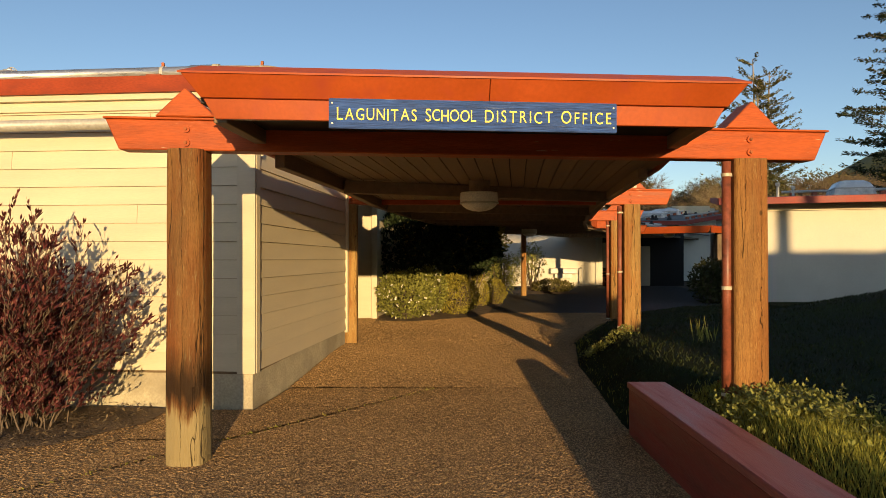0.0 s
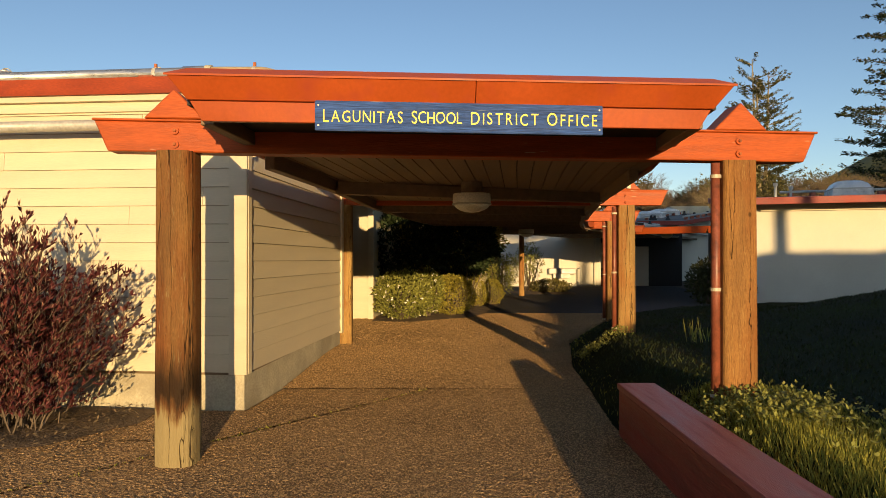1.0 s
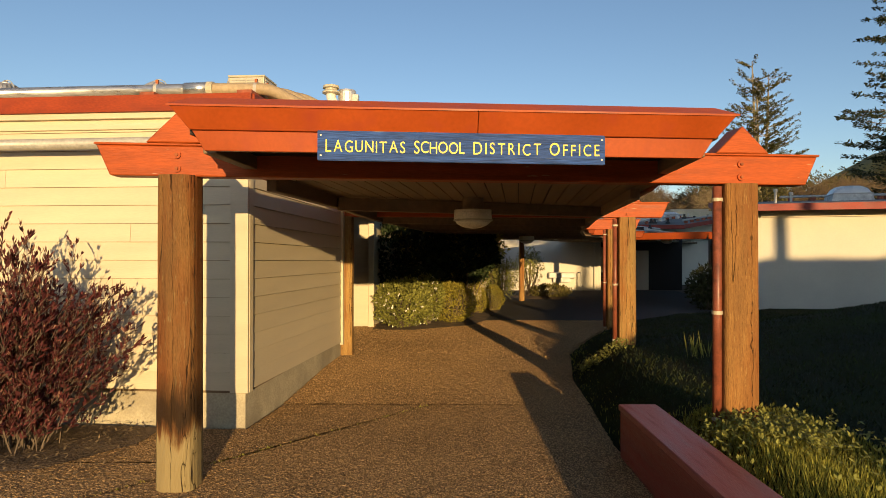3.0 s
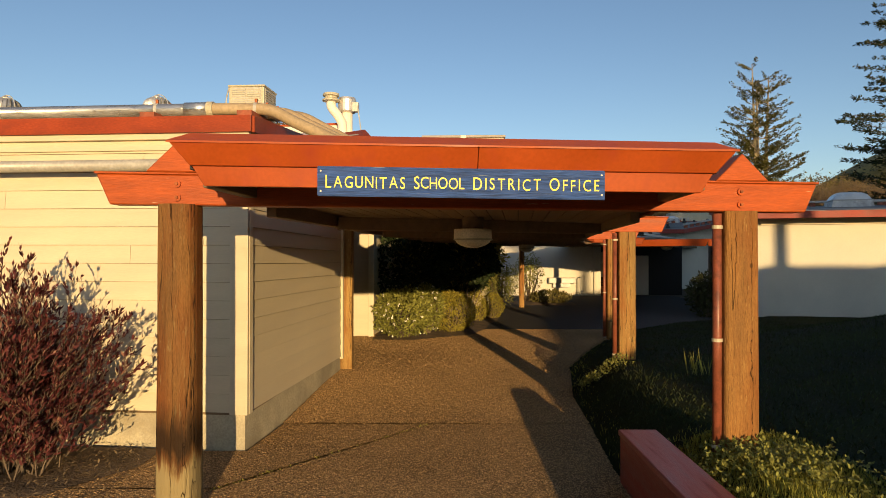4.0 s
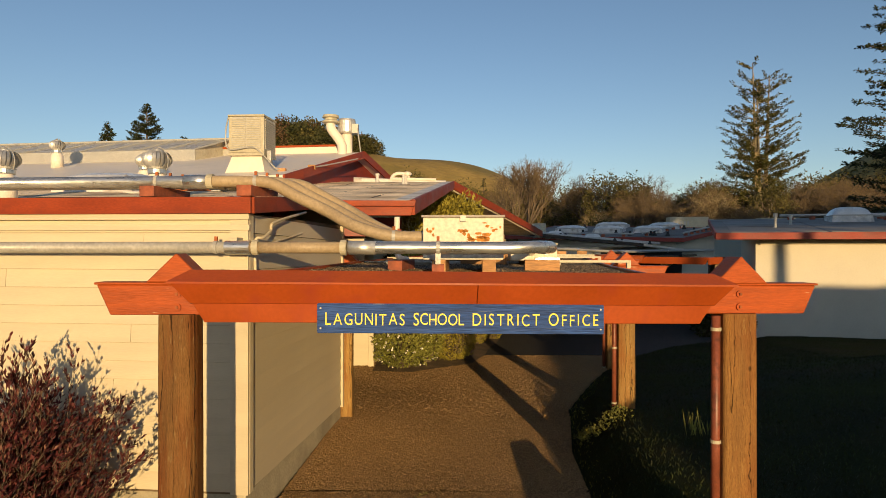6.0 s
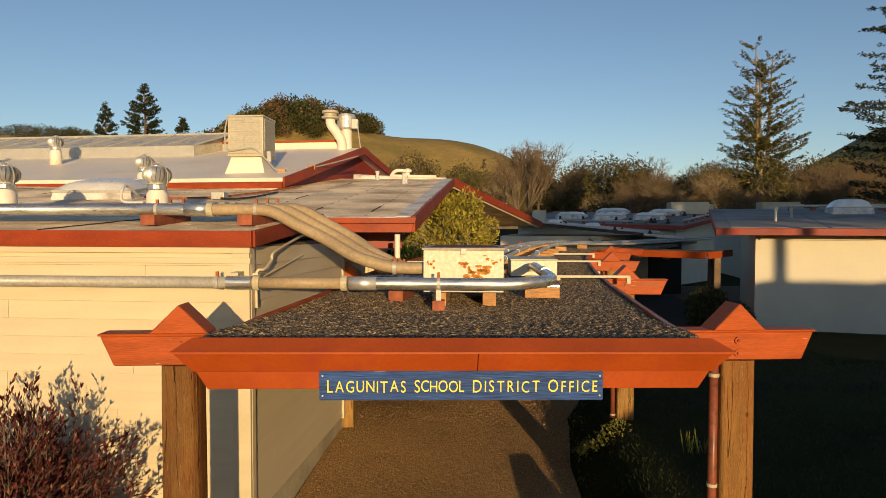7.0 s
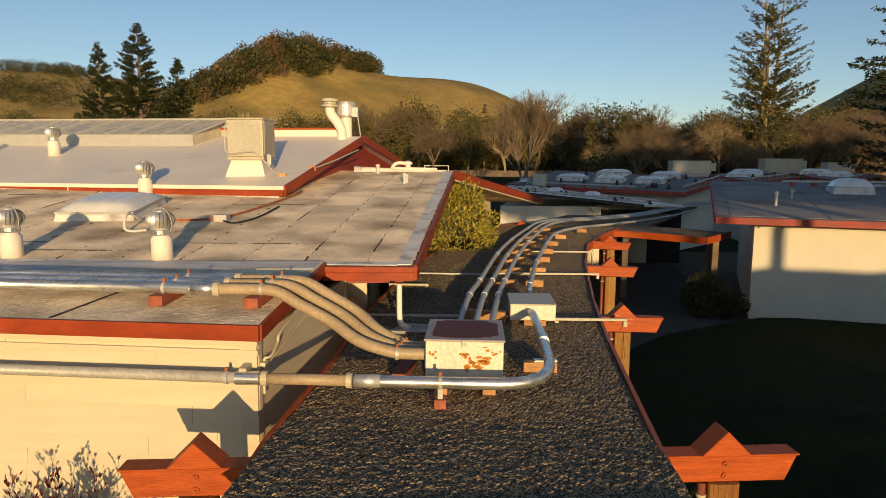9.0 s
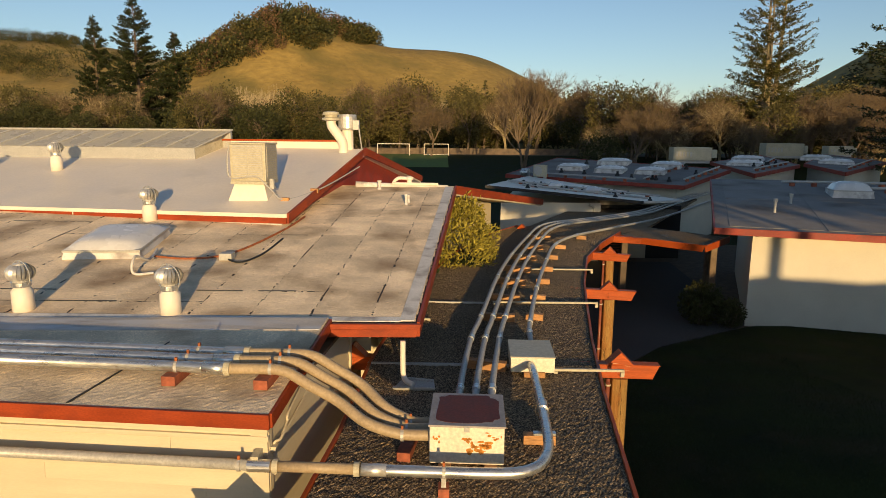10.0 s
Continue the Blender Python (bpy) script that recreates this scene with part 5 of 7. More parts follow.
part("hose", tube(smooth_line([(-5.75, 12.6, 4.12), (-5.6, 11.9, 4.05), (-5.62, 11.4, 4.2), (-5.6, 11.25, 3.92), (-5.3, 11.4, 3.9)]), 0.025, 8), ROOF_PATCH, rc)


# ---------------------------------------------------------------- conduits
def clamp(x, y, z, r, parent, axis="x"):
    d = Vector((1, 0, 0)) if axis == "x" else Vector((0, 1, 0))
    c = Vector((x, y, z))
    ring = part("clamp", tube([c - d * 0.018, c + d * 0.018], r + 0.008, 14), GREY_PIPE, parent)
    part("clamp_bolt", box(x - 0.014, x + 0.014, y - 0.014, y + 0.014, z + r, z + r + 0.05), RUST, ring)


def timber_block(x, y, z0, lx, ly, h, yaw, material, label, group="pipe support blocks"):
    b = tagged(link("support_block", box(-lx / 2, lx / 2, -ly / 2, ly / 2, 0, h, bevel=0.006), material), label, "timber block", group)
    b.matrix_basis = pose(x, y, z0, 0, 0, yaw)
    return b


PR = 0.066
roof_pipes = []
for i, y in enumerate((7.18, 7.42, 7.66)):
    run = thing("roof_conduit", "galvanised roof conduit ending in tan bent pipe", "conduit", "roof conduits")
    zc = 3.665 + 0.012 * i
    xe = -2.55 + 0.05 * i
    part("steel_pipe", tube([(-17, y + SKEW * (xe + 17), zc), (xe - 0.2, y + SKEW * 0.2, zc)], PR, 16), GALV, run, "shiny galvanised pipe", True)
    part("coupling", tube([(xe - 0.28, y + SKEW * 0.28, zc), (xe, y, zc)], PR + 0.012, 16), GALV, run, smooth=True)
    part("collar", tube([(xe - 0.02, y, zc), (xe + 0.05, y, zc)], PR + 0.018, 16), PALE_METAL, run)
    part("coupling", tube([(-7.6, y + SKEW * (xe + 7.6), zc), (-7.45, y + SKEW * (xe + 7.45), zc)], PR + 0.010, 16), GALV, run)
    end_y = 6.78 + 0.2 * i
    zz = 3.03 - 0.02 * i
    line = [(xe + 0.03, y, zc), (-2.15 + 0.1 * i, y, zc), (-1.85 + 0.12 * i, y - 0.02, zc - 0.02), (-1.55 + 0.12 * i, y - 0.07, zc - 0.17), (-1.2 + 0.12 * i, y - 0.15, 3.33), (-0.85 + 0.1 * i, end_y + 0.07, 3.15), (-0.5 + 0.08 * i, end_y + 0.01, zz + 0.02), (-0.28, end_y, zz), (-0.05, end_y, zz)]
    part("tan_bend", tube(smooth_line(line, 8), PR, 16), TAN_PIPE, run, "tan painted bent pipe", True)
    clamp(xe - 0.62, y + SKEW * 0.62, zc, PR, run)
    clamp(-2.02 + 0.06 * i, y, zc, PR, run)
    clamp(-0.42 + 0.04 * i, end_y, zz, PR, run)
for x, lab in ((-3.17, "reddish timber block under roof pipes"), (-2.05, "reddish timber block under roof pipes")):
    timber_block(x, 7.42 + SKEW * (-2.5 - x), roofA_z(x, 7.42 + SKEW * (-2.5 - x)) - 0.03, 0.17, 0.85, 0.12, -5, BLOCK_RED, lab)
for x in (-6.2, -9.2, -12.2):
    timber_block(x, 7.42 + SKEW * (-2.5 - x), roofA_z(x, 7.42 + SKEW * (-2.5 - x)) - 0.03, 0.17, 0.85, 0.12, -5, BLOCK_RED, "reddish timber block under roof pipes")

# pipe along the front of the lap-sided wall, turning over the walkway roof to the small box
fp = thing("front_conduit", "long galvanised conduit along the wall with wide elbow", "conduit")
zf = 2.915
part("wall_pipe", tube([(-17, 6.29 + back_by(-17), zf - 0.03), (-1.95, 6.27, zf)], 0.058, 16), GREY_PIPE, fp, "dull grey pipe", True)
part("coupling", tube([(-2.05, 6.275, zf), (-1.80, 6.265, zf)], 0.070, 16), GALV, fp)
part("collar", tube([(-1.78, 6.265, zf), (-1.72, 6.265, zf)], 0.078, 16), PALE_METAL, fp)
part("tan_pipe", tube([(-1.80, 6.265, zf), (-0.85, 6.21, zf)], 0.058, 16), TAN_PIPE, fp, "tan painted pipe", True)
part("collar", tube([(-0.90, 6.21, zf), (-0.84, 6.21, zf)], 0.078, 16), PALE_METAL, fp)
part("coupling", tube([(-0.82, 6.205, zf), (-0.55, 6.195, zf)], 0.068, 16), STEEL, fp, smooth=True)
part("elbow_pipe", tube(smooth_line([(-0.6, 6.195, zf), (0.1, 6.16, zf), (0.75, 6.15, zf), (1.03, 6.24, zf + 0.01), (1.2, 6.5, zf + 0.01), (1.29, 6.9, zf), (1.35, 7.6, zf - 0.01), (1.41, 8.6, zf - 0.02), (1.44, 9.2, zf - 0.02), (1.45, 9.56, zf - 0.06)], 8), 0.062, 16), GALV, fp, "shiny galvanised pipe", True)
part("coupling", tube([(1.365, 7.75, zf - 0.01), (1.385, 8.0, zf - 0.012)], 0.072, 16), GALV, fp)
clamp(0.06, 6.165, zf, 0.064, fp)
clamp(-2.15, 6.28, zf, 0.06, fp)
clamp(-5.4, 6.29 + back_by(-5.4), zf, 0.06, fp)
part("bracket", box(-2.02, -1.94, 6.27, 6.47, zf - 0.03, zf + 0.10), PALE_METAL, fp)
part("bracket", box(-5.42, -5.37, 6.30 + back_by(-5.4), 6.48 + back_by(-5.4), zf - 0.03, zf + 0.03), PALE_METAL, fp)
part("strut", box(0.035, 0.085, 6.13, 6.2, 2.70, zf - 0.04), GREY_PIPE, fp)
timber_block(0.06, 6.17, 2.655, 0.12, 0.16, 0.10, 0, BLOCK_RED, "dark stained block under the front pipe")
timber_block(1.26, 7.35, 2.65, 0.40, 0.12, 0.12, -3, BLOCK, "pale sawn timber block under the elbow")
part("strut_channel", box(1.18, 1.46, 7.30, 7.38, 2.775, 2.80), GALV, fp)

# rusting junction boxes
jb = thing("junction_box", "large cream metal junction box streaked with rust", "junction box")
jb.matrix_basis = pose(0.34, 7.0, 2.79, 0, 0, -3)
part("case", box(-0.42, 0.42, -0.44, 0.44, 0, 0.44, bevel=0.012), BOX_PAINT, jb)
part("lid", box(-0.435, 0.435, -0.455, 0.455, 0.441, 0.466, bevel=0.006), BOX_LID, jb, "grey lid stained dark red")
n = 40
ringp = []
for k in range(n):
    a = 2 * math.pi * k / n
    r = 1 + 0.16 * noise.noise((math.cos(a) * 2.5, math.sin(a) * 2.5, 3))
    c, s = math.cos(a), math.sin(a)
    ringp.append((min(0.40, 0.37 * r) * abs(c) ** 0.45 * (1 if c > 0 else -1), min(0.42, 0.38 * r) * abs(s) ** 0.45 * (1 if s > 0 else -1)))
part("rust_film", slab(ringp, 0.4665, 0.4695), LID_RUST, jb, "dark red rust patch")


def rust_patch(cx, cz, w, h, seed):
    """A ragged rust bloom on the front of the box."""
    pts = []
    for k in range(36):
        a = 2 * math.pi * k / 36
        q = 1 + 0.55 * noise.noise((math.cos(a) * 2 + seed, math.sin(a) * 2, seed)) + 0.3 * noise.noise((math.cos(a) * 6, math.sin(a) * 6 + seed, 1))
        pts.append((cx + w * q * math.cos(a), cz + h * q * math.sin(a)))
    bm = bmesh.new()
    hull(bm, [(x, -0.4405, z) for x, z in pts], [(x, -0.4425, z) for x, z in pts])
    bmesh.ops.recalc_face_normals(bm, faces=bm.faces)
    part("rust_bloom", bm, RUST_ORANGE, jb)


rr = random.Random(6)
for i in range(34):
    if i < 22:
        rust_patch(rr.gauss(0.12, 0.09), rr.gauss(0.22, 0.045), rr.uniform(0.012, 0.045), rr.uniform(0.008, 0.028), i)
    elif i < 28:
        rust_patch(rr.gauss(-0.33, 0.02), rr.gauss(0.29, 0.035), rr.uniform(0.008, 0.02), rr.uniform(0.01, 0.025), i)
    else:
        rust_patch(rr.gauss(0.30, 0.05), rr.gauss(0.33, 0.03), rr.uniform(0.008, 0.025), rr.uniform(0.006, 0.016), i)
part("latch", box(-0.03, 0.03, -0.475, -0.455, 0.40, 0.46), GREY_PIPE, jb)
part("flange", box(-0.44, -0.42, -0.3, -0.14, 0.1, 0.3), GREY_PIPE, jb)
for x in (-0.25, 0.27):
    timber_block(0.34 + x, 6.98, 2.655, 0.14, 0.95, 0.135, -3, BLOCK, "sawn timber bearer under the junction box")
timber_block(-0.36, 7.2, 2.655, 0.16, 0.75, 0.12, -8, BLOCK_RED, "dark stained bearer under tan pipes")
jb2 = thing("junction_box", "small cream metal junction box with rust streaks", "junction box")
jb2.matrix_basis = pose(1.51, 10.0, 2.72, 0, 0, -3)
part("case", box(-0.35, 0.35, -0.43, 0.43, 0, 0.24, bevel=0.012), BOX_PAINT, jb2)
part("lid", box(-0.36, 0.36, -0.44, 0.44, 0.241, 0.262, bevel=0.005), PALE_METAL, jb2)
timber_block(1.52, 9.6, 2.645, 0.34, 0.14, 0.09, -3, BLOCK, "sawn timber block under the small box")
timber_block(1.52, 10.3, 2.645, 0.34, 0.14, 0.09, -3, BLOCK, "sawn timber block under the small box")

# four conduits that follow the walkway roof
C1 = [(0.27, 7.42, 2.86), (0.29, 8.47, 2.86), (0.55, 10.8, 2.86), (0.81, 12.2, 2.86), (1.46, 15.9, 2.86), (2.17, 19.1, 2.86), (3.2, 22.9, 2.86), (3.95, 25.4, 2.84), (4.9, 27.0, 2.82), (7.1, 29.2, 2.75), (10.0, 32.0, 2.75), (13.0, 36.5, 2.75), (18.8, 45, 2.75)]
C3 = [(0.70, 7.40, 2.86), (0.75, 8.48, 2.86), (1.06, 10.8, 2.86), (1.3, 12.2, 2.86), (1.93, 15.5, 2.86), (2.62, 18.6, 2.86), (3.6, 22.3, 2.86), (4.3, 24.6, 2.84), (5.3, 26.4, 2.82), (7.3, 28.5, 2.75), (10.3, 31.3, 2.75), (13.3, 35.8, 2.75), (19.1, 44.3, 2.75)]
C2 = [tuple((Vector(a) + Vector(b)) / 2) for a, b in zip(C1, C3)]
C4 = [(1.6, 10.42, 2.84), (1.66, 11.2, 2.84), (1.76, 11.9, 2.84), (2.3, 14.7, 2.86), (3.1, 18.2, 2.86), (3.85, 21.0, 2.86), (5.0, 23.2, 2.84), (7.6, 26.5, 2.74), (10.8, 30.1, 2.74), (16.5, 38.5, 2.74)]
for line in (C1, C2, C3, C4):
    run = thing("walkway_conduit", "grey conduit curving along the gravel roof", "conduit", "walkway conduits")
    part("pipe", tube(smooth_line(line, 8), 0.05, 12), GREY_PIPE, run, smooth=True)
    for i in range(1, 9):
        a, b = Vector(line[i]), Vector(line[i]) + (Vector(line[i + 1]) - Vector(line[i])).normalized() * 0.16
        part("coupling", tube([a, b], 0.061, 12), GALV, run)
rnd = random.Random(8)
for i, y in enumerate((9.9, 12.7, 14.3, 16.0, 17.6, 19.4, 21.3, 23.4)):
    def on(line, y):
        for a, b in zip(line, line[1:]):
            if a[1] <= y <= b[1]:
                return a[0] + (b[0] - a[0]) * (y - a[1]) / (b[1] - a[1])
        return line[-1][0]
    a, b = on(C1, y), on(C3, y)
    timber_block((a + b) / 2 + 0.05, y, 2.655, b - a + 0.22, 0.14, 0.15, -12 + rnd.uniform(-6, 4) - i, BLOCK, "sawn timber bearer under walkway conduits")
    if y > 11:
        timber_block(on(C4, y + 0.1) + 0.05, y + 0.1, 2.65, 0.36, 0.14, 0.135, -8 + rnd.uniform(-8, 4), BLOCK, "sawn timber bearer under walkway conduits")
for y, x0, x1 in ((9.75, 1.86, 3.0), (14.0, 1.2, 3.6), (17.7, 2.2, 4.35), (12.6, -1.0, -0.2)):
    st = thing("strut_channel", "pale metal strut laid across the gravel roof", "strut", "roof struts")
    part("channel", bar((x0, y), (x1, y - 0.02), 0.045, 2.685, 2.725, bevel=0.003), PALE_METAL, st)
    part("foot", box(x0, x0 + 0.06, y - 0.03, y + 0.03, 2.645, 2.684), PALE_METAL, st)
    part("foot", box(x1 - 0.06, x1, y - 0.05, y + 0.01, 2.60, 2.684), PALE_METAL, st)
for p, q in (((-1.2, 10.05), (1.15, 10.0)), ((-0.75, 14.1), (1.0, 14.0))):
    st = thing("roof_batten", "thin grey batten across the gravel roof", "batten", "roof battens")
    part("batten", bar(p, q, 0.05, 2.65, 2.70, bevel=0.003), GREY_PIPE, st)

# white downpipe from the wing's eave with its splash tray
dpw = thing("eave_downpipe", "white rain downpipe ending in a grey splash tray", "downpipe")
part("pipe", tube(smooth_line([(-0.56, 9.19, 3.36), (-0.56, 9.19, 3.0), (-0.55, 9.17, 2.82), (-0.50, 9.08, 2.76), (-0.40, 8.98, 2.745)], 6), 0.042, 12), ROOF_WHITE, dpw, smooth=True)
bm = bmesh.new()
hull(bm, [(-0.66, 8.95, 2.665), (-0.10, 8.93, 2.665), (-0.12, 9.17, 2.665), (-0.56, 9.28, 2.665)], [(-0.70, 8.93, 2.70), (-0.06, 8.90, 2.70), (-0.08, 9.2, 2.70), (-0.58, 9.31, 2.70)])
part("tray", bm, GREY_PIPE, dpw, "grey splash tray")
part("tray_edge", bar((-0.70, 8.925), (-0.06, 8.895), 0.02, 2.70, 2.74), GREY_PIPE, dpw)
part("tray_edge", bar((-0.58, 9.315), (-0.08, 9.205), 0.02, 2.70, 2.74), GREY_PIPE, dpw)

# small conduits on the side wall
wc = thing("wall_conduit", "thin painted conduit with elbows on the side wall", "conduit")
part("pipe", tube(smooth_line([(-1.86, 6.62, 2.62), (-1.86, 6.62, 2.98), (-1.80, 6.7, 3.02), (-1.79, 6.95, 3.1), (-1.78, 7.1, 3.2), (-1.72, 8.4, 3.38)], 6), 0.016, 8), CREAM, wc)
part("pipe", tube([(-1.86, 6.56, 2.9), (-1.80, 7.4, 3.0), (-1.74, 8.3, 3.1)], 0.013, 8), CREAM, wc)
part("box", box(-1.90, -1.82, 6.54, 6.66, 2.93, 2.99), CREAM, wc)
# ---------------------------------------------------------------- plants
class Soup:
    """Vertices and faces gathered for one mesh."""

    def __init__(self):
        self.v, self.f = [], []

    def prism(self, p, q, r0, r1, sides=4):
        p, q = Vector(p), Vector(q)
        t = (q - p).normalized()
        s = t.cross(Vector((0.3, 0.2, 1)) if abs(t.z) < 0.95 else Vector((1, 0, 0))).normalized()
        u = t.cross(s)
        n = len(self.v)
        for c, r in ((p, r0), (q, r1)):
            for k in range(sides):
                a = 2 * math.pi * k / sides
                self.v.append(c + (s * math.cos(a) + u * math.sin(a)) * r)
        self.f += [(n + k, n + (k + 1) % sides, n + sides + (k + 1) % sides, n + sides + k) for k in range(sides)]

    def leaf(self, c, d, nrm, length, width):
        """A pointed leaf from c along d."""
        d = d.normalized()
        s = d.cross(nrm)
        if s.length < 1e-3:
            s = d.cross(Vector((0.7, 0.1, 0.7)))
        s = s.normalized() * width / 2
        n = len(self.v)
        self.v += [c, c + d * length * 0.5 + s, c + d * length, c + d * length * 0.5 - s]
        self.f.append((n, n + 1, n + 2, n + 3))

    def make(self, name, material, parent=None, smooth=False):
        return raw(name, self.v, self.f, material, parent, smooth)


def rand_dir(r):
    z = r.uniform(-1, 1)
    a = r.uniform(0, 2 * math.pi)
    k = math.sqrt(1 - z * z)
    return Vector((k * math.cos(a), k * math.sin(a), z))


def limbs(soup, r, p, d, length, rad, level, wild, tips, lift=0.12, kids=(2, 4)):
    """Branches that fork and bend; the ends are kept in tips."""
    n = 3 if level > 1 else 2
    for i in range(n):
        d = (d + rand_dir(r) * wild + Vector((0, 0, lift))).normalized()
        q = p + d * length / n
        soup.prism(p, q, rad * (1 - 0.3 * i / n), rad * (1 - 0.3 * (i + 1) / n), 5 if level > 3 else (4 if level > 1 else 3))
        p = q
        if level > 0 and i > 0 and r.random() < 0.6:
            limbs(soup, r, p, (d + rand_dir(r) * 0.9).normalized(), length * r.uniform(0.45, 0.7), rad * 0.45, level - 1, wild, tips, lift, kids)
    if level == 0:
        tips.append((p, d))
        return
    for _ in range(r.randint(*kids)):
        limbs(soup, r, p, (d + rand_dir(r) * 0.75).normalized(), length * r.uniform(0.6, 0.82), rad * 0.6, level - 1, wild, tips, lift, kids)


def bare_tree(name, label, seed, h, level, bark, trunks=1, lift=0.12, wild=0.25):
    r = random.Random(seed)
    t = thing(name, label, "tree", "bare trees beyond the school")
    wood, tips = Soup(), []
    for _ in range(trunks):
        lean = rand_dir(r) * (0.35 if trunks > 1 else 0.1)
        limbs(wood, r, Vector((0, 0, -0.3)), (Vector((0, 0, 1)) + Vector((lean.x, lean.y, 0))).normalized(), h * 0.3, h * 0.022 / trunks ** 0.5, level, wild, tips, lift)
    wood.make("trunk", bark, t)
    tw = Soup()
    for p, d in tips:
        for _ in range(4):
            e = (d + rand_dir(r) * 0.9).normalized()
            q = p + e * h * r.uniform(0.03, 0.07)
            tw.prism(p, q, 0.014, 0.006, 3)
    tw.make("twig_crown", TWIG, t)
    return t


def leafy_tree(name, label, seed, h, w, leafm, size, clumps, per, bark=BARK, group="evergreen trees beyond the school"):
    r = random.Random(seed)
    t = thing(name, label, "tree", group)
    wood, tips = Soup(), []
    limbs(wood, r, Vector((0, 0, -0.3)), Vector((0, 0, 1)), h * 0.34, h * 0.025, 3, 0.25, tips, 0.1, (2, 3))
    wood.make("trunk", bark, t)
    crown = Soup()
    for _ in range(clumps):
        d = rand_dir(r)
        k = r.uniform(0.35, 1.0) ** 0.5
        wob = 1 + 0.35 * noise.noise((d.x * 2 + seed, d.y * 2, d.z * 2))
        c = Vector((d.x * w * 0.5 * k * wob, d.y * w * 0.5 * k * wob, h * 0.56 + d.z * h * 0.44 * k * wob))
        if c.z < h * 0.08:
            continue
        rad = size * r.uniform(1.2, 2.6)
        for _ in range(per):
            o = rand_dir(r)
            crown.leaf(c + o * rad * r.uniform(0.3, 1), (o + rand_dir(r) * 0.8 + Vector((0, 0, 0.2))), rand_dir(r), size * r.uniform(0.6, 1.3), size * 0.6)
    crown.make("crown", leafm, t)
    return t


def conifer(name, label, seed, h, w, leafm, whorls, gap, trunks=1, bare=0.12, droop=-0.15, tuft=0.55, per=9, power=0.8, fill=3):
    """A conifer: whorls of boughs that carry flat sprays, with gaps."""
    r = random.Random(seed)
    t = thing(name, label, "conifer", "tall conifers")
    wood, crown = Soup(), Soup()
    for k in range(trunks):
        off = rand_dir(r) * (0.035 * h if trunks > 1 else 0)
        top = h * (1 - 0.06 * k)
        base = Vector((off.x * 0.4, off.y * 0.4, -0.5))
        tip = Vector((off.x * 1.6, off.y * 1.6, top))
        wood.prism(base, base.lerp(tip, 0.5), h * 0.016, h * 0.010, 6)
        wood.prism(base.lerp(tip, 0.5), tip, h * 0.010, h * 0.002, 5)
        for i in range(whorls):
            f = bare + (1 - bare) * (i + r.random()) / whorls
            if r.random() < gap:
                continue
            z = f
            shape = (1 - f) ** power * min(1, (f - bare) * 5 + 0.45)
            for _ in range(r.randint(3, 5)):
                a = r.uniform(0, 2 * math.pi)
                ln = w * 0.5 * shape * r.uniform(0.6, 1.15) + 0.25
                p = base.lerp(tip, z)
                d = Vector((math.cos(a), math.sin(a), droop + r.uniform(-0.1, 0.2) + 0.35 * f))
                q = p + d * ln * 0.55
                e = p + d * ln + Vector((0, 0, 0.10 * ln))
                wood.prism(p, q, 0.05 + 0.006 * ln, 0.035, 3)
                wood.prism(q, e, 0.035, 0.012, 3)
                for j in range(max(3, int(per * ln / 2.2))):
                    g = r.uniform(0.28, 1.0)
                    c = p.lerp(q, min(1, g / 0.55)) if g < 0.55 else q.lerp(e, (g - 0.55) / 0.45)
                    s = Vector((-d.y, d.x, 0)) * r.choice((-1, 1)) * r.uniform(0.3, 1) + d * r.uniform(0.2, 1) + Vector((0, 0, r.uniform(-0.25, 0.4)))
                    for _ in range(fill):
                        crown.leaf(c + rand_dir(r) * tuft * 0.35, s + rand_dir(r) * 0.5, Vector((0, 0, 1)) + rand_dir(r) * 0.7, tuft * r.uniform(0.5, 1.3) * (0.6 + 0.5 * (1 - f)), tuft * 0.34)
    wood.make("trunk", PALE_BARK if trunks > 1 else BARK, t)
    crown.make("crown", leafm, t)
    return t


